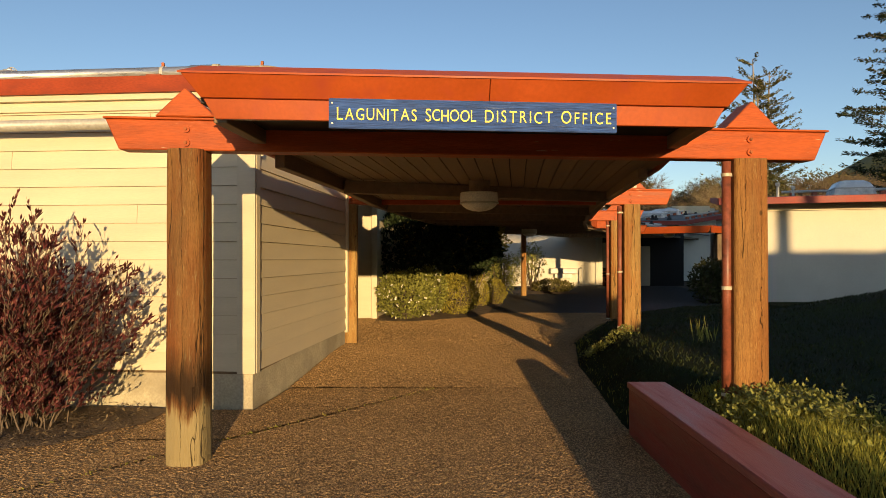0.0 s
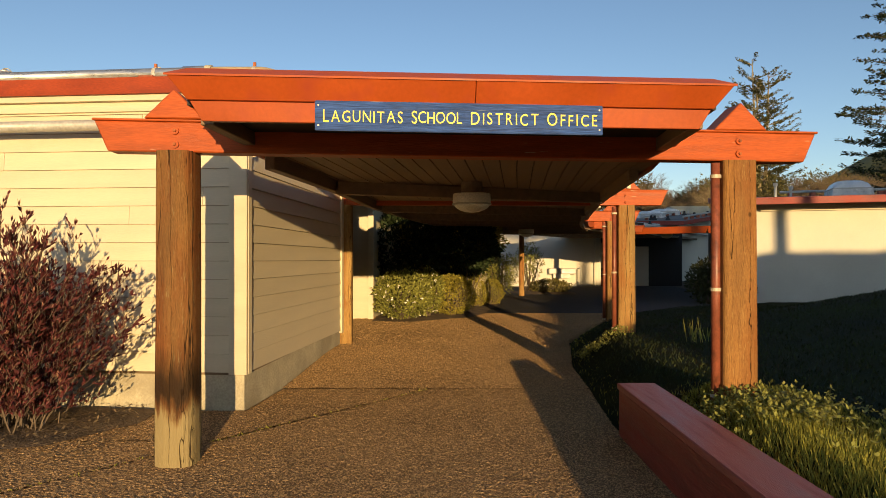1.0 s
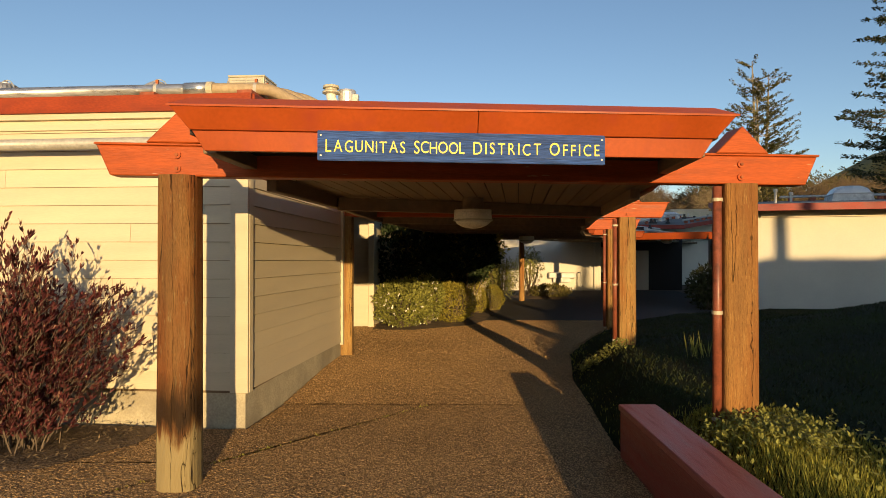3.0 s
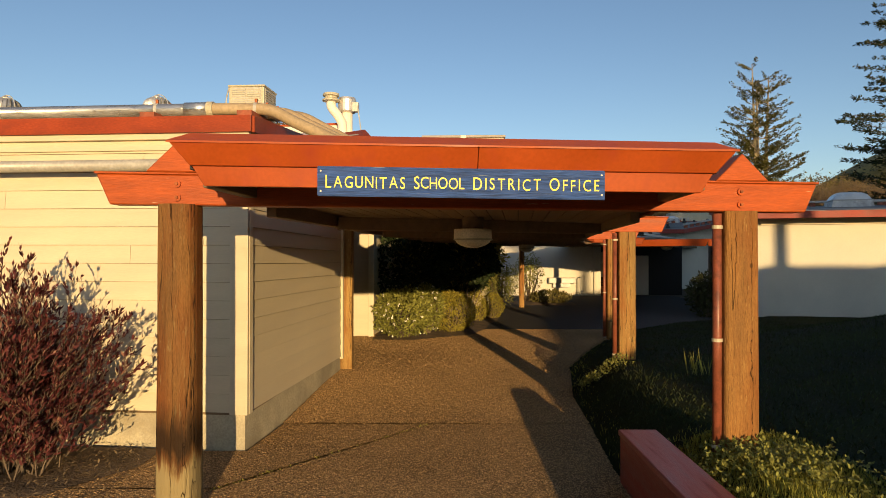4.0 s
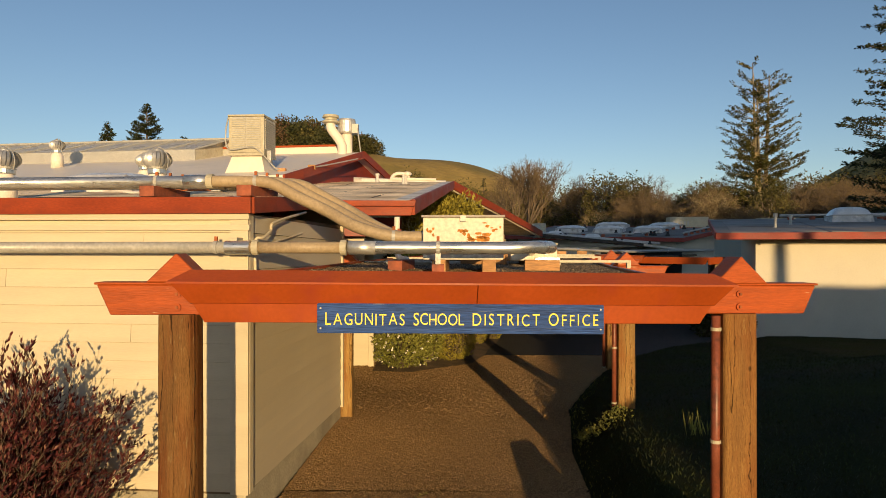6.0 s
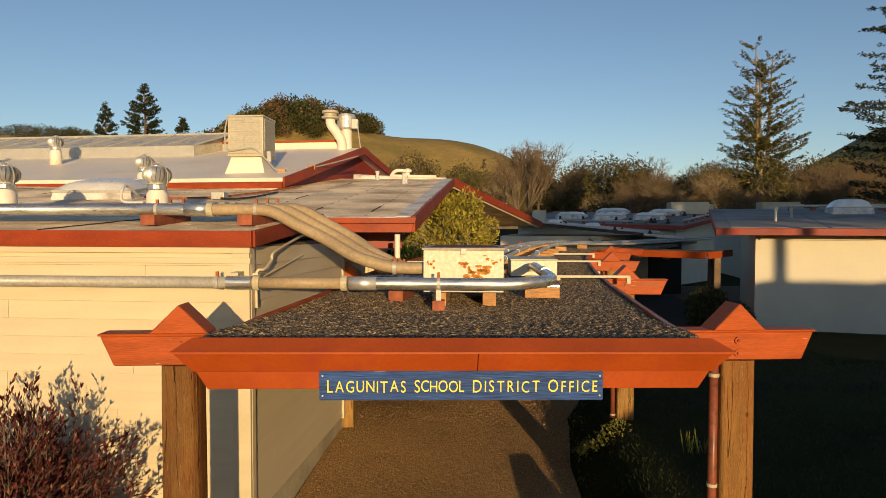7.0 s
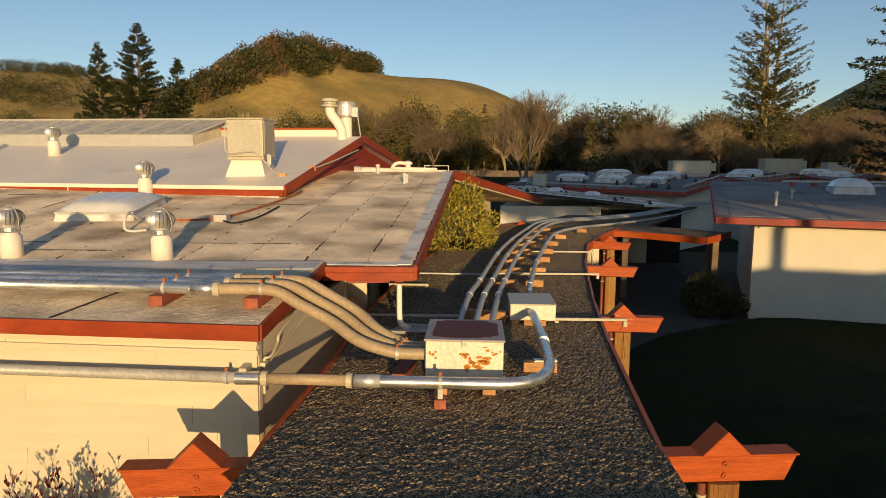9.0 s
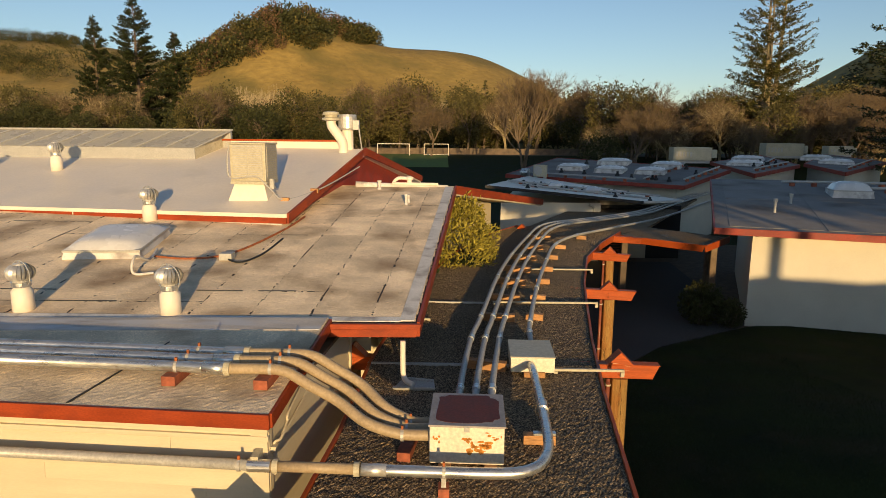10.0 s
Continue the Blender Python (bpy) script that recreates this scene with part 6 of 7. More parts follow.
def shrub(name, label, c, rx, ry, z0, z1, leafm, n, size, seed, flowers=0, flat=0.7, group="shrubs beside the path", wood_on=True, width=0.45):
    """A shrub with stems from its foot and a leafy, uneven outline."""
    r = random.Random(seed)
    t = thing(name, label, "shrub", group)
    cz, rz = (z0 + z1) / 2, (z1 - z0) / 2
    zg = path_z(c[1])
    wood = Soup()
    for _ in range(16 if wood_on else 5):
        d = rand_dir(r)
        e = Vector((c[0] + d.x * rx * 0.8, c[1] + d.y * ry * 0.8, cz + abs(d.z) * rz * 0.7))
        b = Vector((c[0] + r.uniform(-0.15, 0.15) * rx, c[1] + r.uniform(-0.15, 0.15) * ry, zg - 0.05))
        m = b.lerp(e, 0.5) + Vector((d.x * 0.1, d.y * 0.1, 0.1))
        wood.prism(b, m, 0.02, 0.014)
        wood.prism(m, e, 0.014, 0.005)
    wood.make("stem", BARK, t)
    leaf, fl = Soup(), Soup()
    for i in range(n):
        d = rand_dir(r)
        wob = 1 + 0.22 * noise.noise((d.x * 2.2 + seed, d.y * 2.2, d.z * 2.2)) + 0.12 * noise.noise((d.x * 6, d.y * 6 + seed, d.z * 6))
        k = (1 - (1 - flat) * r.random() ** 1.5) * wob
        p = Vector((c[0] + d.x * rx * k, c[1] + d.y * ry * k, cz + d.z * rz * k))
        if p.z < zg:
            continue
        out = Vector((d.x / rx, d.y / ry, d.z / rz)).normalized()
        leaf.leaf(p, out * 0.6 + rand_dir(r) * 0.8 + Vector((0, 0, 0.35)), out + rand_dir(r) * 0.9, size * r.uniform(0.6, 1.35), size * width)
        if flowers and i % flowers == 0 and k > 0.86:
            q = p + out * 0.03
            for _ in range(3):
                fl.leaf(q, out * 0.5 + rand_dir(r), out, 0.05, 0.045)
    leaf.make("foliage", leafm, t)
    if flowers:
        fl.make("blossom", FLOWER, t)
    return t


# the dark red shrub against the lap-sided wall
def red_shrub():
    r = random.Random(21)
    t = thing("red_leaved_shrub", "large shrub with narrow dark red leaves and bare twigs", "shrub")
    wood, leaf, pale = Soup(), Soup(), Soup()
    base = Vector((-3.95, 5.72, 0.03))
    for i in range(165):
        a = r.uniform(0, 2 * math.pi)
        lean = r.random() ** 0.65
        d = Vector((math.cos(a) * lean * 0.62, math.sin(a) * lean * 0.40, 1)).normalized()
        ln = (2.14 - 0.90 * lean) * r.uniform(0.68, 1.0)
        if r.random() < 0.28:
            ln *= r.uniform(0.4, 0.7)
        p = base + Vector((r.gauss(0, 0.2), r.gauss(0, 0.12), 0))
        rad = r.uniform(0.006, 0.011)
        n = 8
        for j in range(n):
            d = (d + rand_dir(r) * 0.10 + Vector((math.cos(a) * 0.055 * lean, math.sin(a) * 0.03 * lean, 0.01))).normalized()
            q = p + d * ln / n
            if q.y > 6.42:
                q.y = 6.42
            wood.prism(p, q, rad * (1 - j / n * 0.7), rad * (1 - (j + 1) / n * 0.7), 3)
            if j >= 1:
                for _ in range(3 if j > 2 else 1):
                    tw = (d + rand_dir(r) * 0.8 + Vector((0, 0, 0.35))).normalized()
                    tl = r.uniform(0.10, 0.26)
                    s = p.lerp(q, r.random())
                    e = s + tw * tl
                    if e.y > 6.43:
                        continue
                    wood.prism(s, e, 0.003, 0.0015, 3)
                    for _ in range(r.randint(6, 11)):
                        g = s.lerp(e, r.uniform(0.35, 1.0))
                        (pale if r.random() < 0.22 else leaf).leaf(g, tw + rand_dir(r) * 0.55 + Vector((0, 0, 0.35)), rand_dir(r), r.uniform(0.042, 0.08), r.uniform(0.014, 0.024))
            p = q
        for _ in range(8):
            leaf.leaf(p, d + rand_dir(r) * 0.5 + Vector((0, 0, 0.3)), rand_dir(r), r.uniform(0.05, 0.08), 0.018)
    for i in range(1050):
        a, u = r.uniform(0, 2 * math.pi), r.random() ** 0.5
        h = r.uniform(0.12, 1.35)
        k = 0.55 + 0.55 * math.sin(min(1, h / 0.9) * 1.5)
        p = base + Vector((math.cos(a) * u * 1.08 * k, math.sin(a) * u * 0.6 * k, h))
        d = Vector((math.cos(a) * 0.6, math.sin(a) * 0.3, 0.9))
        e = p + (d + rand_dir(r) * 0.5).normalized() * r.uniform(0.1, 0.22)
        if e.y > 6.42:
            continue
        wood.prism(p, e, 0.003, 0.0015, 3)
        for _ in range(8):
            leaf.leaf(p.lerp(e, r.uniform(0.2, 1)), d + rand_dir(r) * 0.8, rand_dir(r), r.uniform(0.042, 0.08), r.uniform(0.014, 0.024))
    wood.make("stem", BARK, t)
    leaf.make("foliage", LEAF_RED, t)
    pale.make("faded_leaves", LEAF_TAN, t)


red_shrub()

# shrubs by the covered path
shrub("evergreen_shrub", "tall golden-green evergreen shrub beside the red rake", (0.15, 20.0), 1.75, 2.1, 0.3, 4.6, LEAF_GOLD, 20000, 0.16, 31, flat=0.75, width=0.3)
# The next two take the leaf that is darkened for canopy shade.
shrub("shaded_shrub", "dense evergreen shrub toned dark for shade under the canopy edge", (-1.0, 17.5), 1.25, 1.1, 0.55, 2.85, LEAF_DARK, 7000, 0.14, 32, flat=0.7)
shrub("shaded_shrub", "dense evergreen shrub toned dark for shade under the canopy edge", (0.75, 18.6), 0.95, 1.0, 0.9, 2.75, LEAF_DARK, 6000, 0.14, 38, flat=0.7)
shrub("flowering_shrub", "leafy green shrub dotted with small white flowers", (-0.85, 15.45), 0.72, 0.6, 0.0, 1.12, LEAF_GREEN, 4500, 0.085, 33, flowers=45)
shrub("flowering_shrub", "leafy green shrub dotted with small white flowers", (-0.3, 16.0), 0.45, 0.5, 0.1, 1.2, LEAF_GREEN, 2800, 0.08, 34, flowers=40)
shrub("rounded_bush", "clipped round golden-green bush in evening sun", (0.36, 16.5), 0.58, 0.55, -0.02, 1.0, LEAF_GOLD, 6500, 0.05, 35, flat=0.85)
shrub("rounded_bush", "small clipped golden-green bush in evening sun", (1.15, 19.6), 0.34, 0.4, -0.05, 0.72, LEAF_GOLD, 2500, 0.05, 36, flat=0.85)
shrub("rounded_bush", "small clipped golden-green bush in evening sun", (1.75, 20.9), 0.36, 0.4, -0.1, 0.7, LEAF_GOLD, 2500, 0.05, 37, flat=0.85)
shrub("low_bush", "low brownish grassy bush round the canopy post", (4.9, 28.2), 0.9, 0.6, -0.25, 0.35, LEAF_OLIVE, 2500, 0.10, 39)
shrub("wispy_shrub", "wispy green shrub behind a canopy post", (4.0, 28.6), 0.7, 0.6, 0.3, 2.0, LEAF_GREEN, 1400, 0.10, 40, flat=0.3)
shrub("wispy_shrub", "wispy green shrub behind a canopy post", (2.6, 27.0), 0.8, 0.7, -0.2, 1.6, LEAF_GREEN, 2200, 0.10, 41, flat=0.4)
shrub("court_shrub", "dark leafy shrub at the corner of the white wall", (9.4, 22.1), 0.75, 0.55, -0.25, 1.35, LEAF_OAK, 2600, 0.14, 42, flat=0.25)
shrub("court_shrub", "dark leafy shrub at the corner of the white wall", (10.3, 21.7), 0.5, 0.45, -0.25, 0.8, LEAF_OAK, 1500, 0.12, 43, flat=0.25)

# distant trees
kinds = [
    bare_tree("bare_tree", "leafless grey-brown tree with fine twigs", 1, 13, 5, BARK),
    bare_tree("bare_tree", "leafless tree with several upright stems", 2, 12, 4, BARK, 3, 0.3, 0.18),
    bare_tree("lichen_oak", "leafless oak with crooked lichen-pale limbs", 3, 12, 5, PALE_BARK, 1, 0.03, 0.42),
    leafy_tree("evergreen_oak", "dark rounded evergreen oak in leaf", 4, 10, 9, LEAF_OAK, 0.45, 330, 9),
    leafy_tree("olive_tree", "yellowish olive-green leafy tree in sun", 5, 13, 8, LEAF_OLIVE, 0.40, 330, 9),
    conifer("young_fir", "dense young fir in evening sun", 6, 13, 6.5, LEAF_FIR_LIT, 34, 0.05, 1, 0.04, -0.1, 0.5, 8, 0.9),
]
HOMES = [
    # across, ahead, kind, size, turn
    (11.8, 92, 1, 1.35, 20), (-2, 118, 0, 0.8, 200),
    (62, 97, 0, 1.0, 40), (70, 110, 2, 0.95, 300),
]
r = random.Random(77)
for i in range(225):
    px = r.uniform(-0.78, 0.78)
    near_band = i % 3 == 0
    if px < -0.12:
        dist = r.uniform(135, 195)
        kind = r.choice((2, 2, 0, 3, 4, 3) if not near_band else (3, 3, 4))
        if near_band:
            dist = r.uniform(118, 140)
        size = r.uniform(0.85, 1.3) if not near_band else r.uniform(0.6, 0.95)
    elif px < 0.22:
        dist = r.uniform(132, 165)
        kind = r.choice((2, 0, 4, 4, 3, 2, 5, 4))
        size = r.uniform(0.85, 1.3)
    else:
        dist = r.uniform(88, 140)
        kind = r.choice((0, 2, 1, 2, 3, 0, 4, 5))
        size = r.uniform(0.70, 1.02) * dist / 105
    HOMES.append((px * dist, dist, kind, size, r.uniform(0, 360)))
used = set()
for x, y, kind, size, yaw in HOMES:
    m = pose(x, y, ground_z(x, y) - 0.2, 0, 0, yaw) @ Matrix.Scale(size, 4)
    k = kinds[kind]
    if kind not in used:
        used.add(kind)
        k.matrix_basis = m
    else:
        o = copy_thing(k, m)
        o.matrix_basis = m

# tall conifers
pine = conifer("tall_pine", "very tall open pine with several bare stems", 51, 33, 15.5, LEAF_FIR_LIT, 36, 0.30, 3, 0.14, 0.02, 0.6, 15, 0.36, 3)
pine.matrix_basis = pose(55.5, 110, 2.0)
for x, y, h, w, seed in ((-71, 152, 34, 21, 52), (-82.5, 156, 30, 14, 53), (-64.5, 158, 27, 12, 54)):
    c = conifer("redwood", "tall dark redwood with level boughs", seed, h, w, LEAF_FIR, 74, 0.04, 1, 0.04, -0.12, 0.7, 19, 0.75, 4)
    c.matrix_basis = pose(x, y, ground_z(x, y))
dark = conifer("dark_conifer", "large dark conifer with drooping boughs in shade", 55, 34, 15, LEAF_FIR, 70, 0.3, 1, 0.02, -0.2, 0.42, 20, 0.5, 4)
dark.matrix_basis = pose(41.9, 55, 0)

# woods on the hills: too many to count
r = random.Random(91)
woods, conif, oaks, russet = Soup(), Soup(), Soup(), Soup()


def clump(soup, x, y, z, w, h, n, cone=False):
    for _ in range(n):
        d = rand_dir(r)
        if cone:
            f = r.random()
            k = (1 - f) * 0.5 * w
            a = r.uniform(0, 6.28)
            c = Vector((x + math.cos(a) * k, y + math.sin(a) * k, z + f * h))
            soup.leaf(c, Vector((math.cos(a), math.sin(a), -0.2)), Vector((0, 0, 1)) + d * 0.6, w * 0.35, w * 0.25)
        else:
            k = r.uniform(0.6, 1.0)
            c = Vector((x + d.x * w * 0.5 * k, y + d.y * w * 0.5 * k, z + h * 0.45 + d.z * h * 0.5 * k))
            soup.leaf(c, d + rand_dir(r), d + rand_dir(r) * 0.6, w * r.uniform(0.07, 0.14), w * 0.08)


n = 0
while n < 900:
    x, y = r.uniform(-190, -8), r.uniform(235, 400)
    z = ground_z(x, y)
    if z > 34 + 0.33 * (x + 103) + 5 * noise.noise((x * 0.05, y * 0.05, 0)) and x < -20 - 4 * noise.noise((y * 0.05, 0, 2)):
        k = r.random()
        w = r.uniform(5, 12)
        clump(oaks if k < 0.62 else (woods if k < 0.85 else russet), x, y, z - 0.8, w, w * r.uniform(0.8, 1.15), 210)
        n += 1
for _ in range(130):
    x, y = r.uniform(-150, 110), r.uniform(200, 380)
    if ground_z(x, y) > 12:
        clump(woods, x, y, ground_z(x, y) - 0.3, r.uniform(1.2, 3), r.uniform(1, 2.2), 20)
n = 0
while n < 1300:
    x, y = r.uniform(-620, -110), r.uniform(420, 800)
    if noise.noise((x * 0.012, y * 0.012, 5)) + noise.noise((x * 0.04, y * 0.04, 1)) * 0.4 > 0.05:
        clump(oaks if r.random() < 0.7 else woods, x, y, ground_z(x, y) - 1, r.uniform(8, 15), r.uniform(8, 15), 80)
        n += 1
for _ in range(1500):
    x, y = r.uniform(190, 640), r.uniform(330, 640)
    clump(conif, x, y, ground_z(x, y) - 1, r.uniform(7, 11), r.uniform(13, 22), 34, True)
bare = Soup()
for i in range(1000):
    y = r.uniform(165, 250)
    x = r.uniform(-0.85, 0.75) * y
    z = ground_z(x, y)
    w, h = r.uniform(5, 9), r.uniform(7, 15) * (1.0 if x < -20 else 0.8)
    if i % 3:
        clump((oaks, woods, russet, oaks)[i % 4], x, y, z - 0.5, w, h, 200)
    else:
        for _ in range(70):
            d = rand_dir(r)
            a = Vector((x + d.x * w * 0.2, y + d.y * w * 0.2, z + h * r.uniform(0.05, 0.45)))
            b = Vector((x + d.x * w * 0.55, y + d.y * w * 0.55, z + h * (0.55 + 0.45 * r.random() * abs(d.z) + 0.1)))
            m = a.lerp(b, 0.5) + rand_dir(r) * 0.6
            bare.prism(a, m, 0.10, 0.07, 3)
            for _ in range(3):
                e = m.lerp(b, r.uniform(0.6, 1.1)) + rand_dir(r) * 0.9
                bare.prism(m, e, 0.06, 0.02, 3)
                bare.prism(e, e + rand_dir(r) * 0.8, 0.03, 0.01, 3)
tagged(oaks.make("oak_woodland", LEAF_OAK), "dark evergreen oak wood on the hill", "woodland", kind="stuff")
tagged(russet.make("russet_woodland", LEAF_BROWN), "brown wintering trees among the oaks", "woodland", kind="stuff")
tagged(bare.make("bare_woodland", LICHEN), "pale leafless oaks along the foot of the hill", "woodland", kind="stuff")
tagged(woods.make("hill_woodland", LEAF_OLIVE), "oak woodland and scrub on the golden hills", "woodland", kind="stuff")
tagged(conif.make("conifer_woodland", LEAF_FIR_SHADED), "conifer forest toned dark for a hillside in shade", "woodland", kind="stuff")

# the row of evergreens behind, whose crowns dapple the court and its roofs
row = Soup()
r = random.Random(62)
for i in range(26000):
    x, y = r.uniform(14.5, 78), r.uniform(-47, -37)
    low = 11.7 + 0.03 * (x - 15) + 0.35 * noise.noise((x * 0.6, 3, 1))
    high = low + 8 + 0.035 * (x - 15) + 2.5 * noise.noise((x * 0.25, 1, 8))
    z = r.uniform(low, high)
    if noise.noise((x * 0.35, y * 0.35, z * 0.5)) < -0.22 and z < low + 5:
        continue
    row.leaf(Vector((x, y, z)), rand_dir(r), rand_dir(r), r.uniform(0.8, 1.5), 0.8)
for i in range(8):
    x, y = 19.3 + i * 7.5 + r.uniform(-1, 1), r.uniform(-44, -39)
    row.prism((x, y, ground_z(x, y) - 0.5), (x + r.uniform(-1, 1), y, 14 + 0.05 * (x - 15)), 0.35, 0.15, 6)
row.prism((17.3, -14.5, 5), (17.15, -14.4, 13), 0.2, 0.17, 8)
tagged(row.make("evergreen_row", LEAF_OAK), "row of tall evergreen trees on the bank", "trees", kind="stuff")

# grass
r = random.Random(15)
grass = Soup()
for i in range(56000):
    x, y = r.uniform(1.72, 6.5), 2.2 + 12 * r.random() ** 1.6
    if i % 2 == 0:
        x, y = r.uniform(2.0, 3.6), r.uniform(2.4, 5.6)
    d = x - along(LAWN_EDGE, y)
    if d < 0.02 or (abs(x - 1.835) < 0.19 and y < 5.68):
        continue
    near_bench = step(3.6, 2.3, x) * step(6.2, 5.2, y)
    if near_bench < 0.2 and (d > 0.3 or r.random() < 0.4):
        continue
    h = r.uniform(0.02, 0.04) + near_bench * r.uniform(0.02, 0.085) + 0.05 * step(0.25, 0.0, d)
    z = ground_z(x, y)
    b = Vector((x, y, z - 0.005))
    lean = rand_dir(r) * 0.45
    grass.leaf(b, Vector((lean.x, lean.y, 1)), rand_dir(r), h, 0.0055)
tagged(grass.make("grass", BLADE), "tufted green grass beside the path", "grass", kind="stuff")
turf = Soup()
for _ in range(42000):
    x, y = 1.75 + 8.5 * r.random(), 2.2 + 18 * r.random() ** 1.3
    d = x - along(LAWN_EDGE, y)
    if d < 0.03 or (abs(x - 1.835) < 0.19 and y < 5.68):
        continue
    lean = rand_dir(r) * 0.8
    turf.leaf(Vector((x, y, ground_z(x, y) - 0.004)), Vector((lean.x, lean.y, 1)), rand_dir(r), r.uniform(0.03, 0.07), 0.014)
tagged(turf.make("mown_turf", TURF), "short mown turf of the lawn, toned dark for shade", "grass", kind="stuff")
weeds = Soup()
for cx, cy, n, s in ((2.35, 4.95, 420, 0.24), (2.65, 4.7, 260, 0.22), (2.9, 4.2, 120, 0.3), (2.3, 9.3, 200, 0.16), (2.75, 9.6, 60, 0.1), (2.15, 11, 120, 0.14)):
    for _ in range(n):
        x, y = r.gauss(cx, s), r.gauss(cy, s)
        if x - along(LAWN_EDGE, y) < 0.05 or (abs(x - 1.835) < 0.2 and y < 5.7):
            continue
        b = Vector((x, y, ground_z(x, y)))
        tip = b + Vector((r.uniform(-0.04, 0.04), r.uniform(-0.04, 0.04), r.uniform(0.03, 0.14)))
        for _ in range(4):
            weeds.leaf(tip, rand_dir(r) + Vector((0, 0, 0.4)), Vector((0, -0.4, 1)), r.uniform(0.02, 0.045), 0.022)
tagged(weeds.make("weeds", LEAF_GREEN), "broad-leaved green weeds at the post foot", "weeds", kind="stuff")
lily = Soup()
for _ in range(26):
    b = Vector((3.52 + r.gauss(0, 0.07), 8.4 + r.gauss(0, 0.05), 0.1))
    b.z = ground_z(b.x, b.y)
    d = rand_dir(r) * 0.3
    lily.leaf(b, Vector((d.x, d.y, 1)), rand_dir(r), r.uniform(0.2, 0.38), 0.022)
tagged(lily.make("bulb_plant", LEAF_GREEN), "clump of upright strap-like bulb leaves in the lawn", "plant")
litter = Soup()
for _ in range(1500):
    if r.random() < 0.75:
        x, y = r.uniform(-6.0, -2.7), r.uniform(5.0, 6.45)
    else:
        x, y = r.uniform(-6, 1.7), r.uniform(2.5, 8.5)
        if r.random() < 0.75:
            continue
    d = rand_dir(r)
    litter.leaf(Vector((x, y, 0.05 if y > 5.1 and x < -2.9 else 0.008)) + Vector((0, 0, r.random() * 0.02)), Vector((d.x, d.y, abs(d.z) * 0.3)), Vector((0, 0, 1)) + rand_dir(r) * 0.4, r.uniform(0.02, 0.06), 0.02)
tagged(litter.make("leaf_litter", TWIG), "dry brown fallen leaves and twigs", "leaf litter", kind="stuff")
moss = Soup()
for _ in range(700):
    u = r.uniform(1.5, 7.5)
    x, y = joint(u) + r.gauss(0, 0.018), u
    if r.random() > 0.5 + 0.5 * noise.noise((u * 2, 0, 0)):
        continue
    moss.leaf(Vector((x, y, -0.004)), rand_dir(r) + Vector((0, 0, 0.8)), rand_dir(r), r.uniform(0.01, 0.035), 0.012)
tagged(moss.make("joint_moss", BLADE), "moss and tiny weeds in the paving joint", "moss", kind="stuff")
# ---------------------------------------------------------------- roofs further off
for x, y, w in ((9.79, 47.5, 1.9), (12.18, 45.81, 1.9), (14.73, 44.65, 1.9)):
    dome_skylight(x, y, on_dark(x, y) + 0.05, w, 1.7, "white dome skylight on a shaded grey roof", 0.22, -30, 0.12)
for x, y, w in ((13.4, 49.4, 2.2), (16.6, 46.9, 2.0)):
    dome_skylight(x, y, on_dark(x, y) + 0.05, w, 1.7, "white dome skylight on a shaded grey roof", 0.22, -30, 0.12)
for x, y in ((24.3, 51.0), (27.6, 57.5)):
    dome_skylight(x, y, rear_z(x, y) + 0.05, 2.6, 1.8, "white dome skylight on a shaded grey roof", 0.24, -30, 0.12)
for x, y in ((34.0, 55.0), (35.5, 60.5)):
    dome_skylight(x, y, far_z(x, y) + 0.05, 2.6, 1.8, "white dome skylight on a shaded grey roof", 0.24, -30, 0.12)
dome_skylight(17.6, 27.3, roofR_z(17.6, 27.3), 1.45, 1.5, "pale dome skylight on the grey roof", 0.35, -19, 0.22)
for x, y, w in ((6.6, 36.6, 0.9), (8.6, 36.0, 0.9)):
    dome_skylight(x, y, 4.12 - 0.094 * x + 0.05, w, 0.9, "small white dome skylight on a pale roof", 0.2, -5, 0.08)


def package_unit(x, y, z, w, d, h, label):
    u = thing("rooftop_unit", label, "air conditioner", "rooftop units")
    u.matrix_basis = pose(x, y, z, 0, 0, -6)
    cabinet = part("cabinet", box(-w / 2, w / 2, -d / 2, d / 2, 0.15, h, bevel=0.03), PALE_METAL, u)
    part("kerb", box(-w / 2 + 0.1, w / 2 - 0.1, -d / 2 + 0.1, d / 2 - 0.1, -0.1, 0.149), GREY_PIPE, u)
    part("hood", slab([(w / 2 + 0.01, -d / 2), (w / 2 + 0.55, -d / 4), (w / 2 + 0.55, d / 4), (w / 2 + 0.01, d / 2)], 0.4, h * 0.85), PALE_METAL, u)
    for i in range(5):
        part("louvre", box(-w / 2 + 0.25 + i * 0.3, -w / 2 + 0.42 + i * 0.3, -d / 2 - 0.02, -d / 2 - 0.001, 0.5, h * 0.7), GREY_PIPE, cabinet)


package_unit(22.2, 57.2, 4.35, 3.3, 1.6, 1.3, "large beige rooftop air-conditioning unit")
package_unit(35.0, 66.0, 4.6, 3.7, 1.8, 1.4, "large beige rooftop air-conditioning unit")
package_unit(44.5, 72.0, 4.6, 2.6, 1.6, 1.1, "beige rooftop air-conditioning unit")

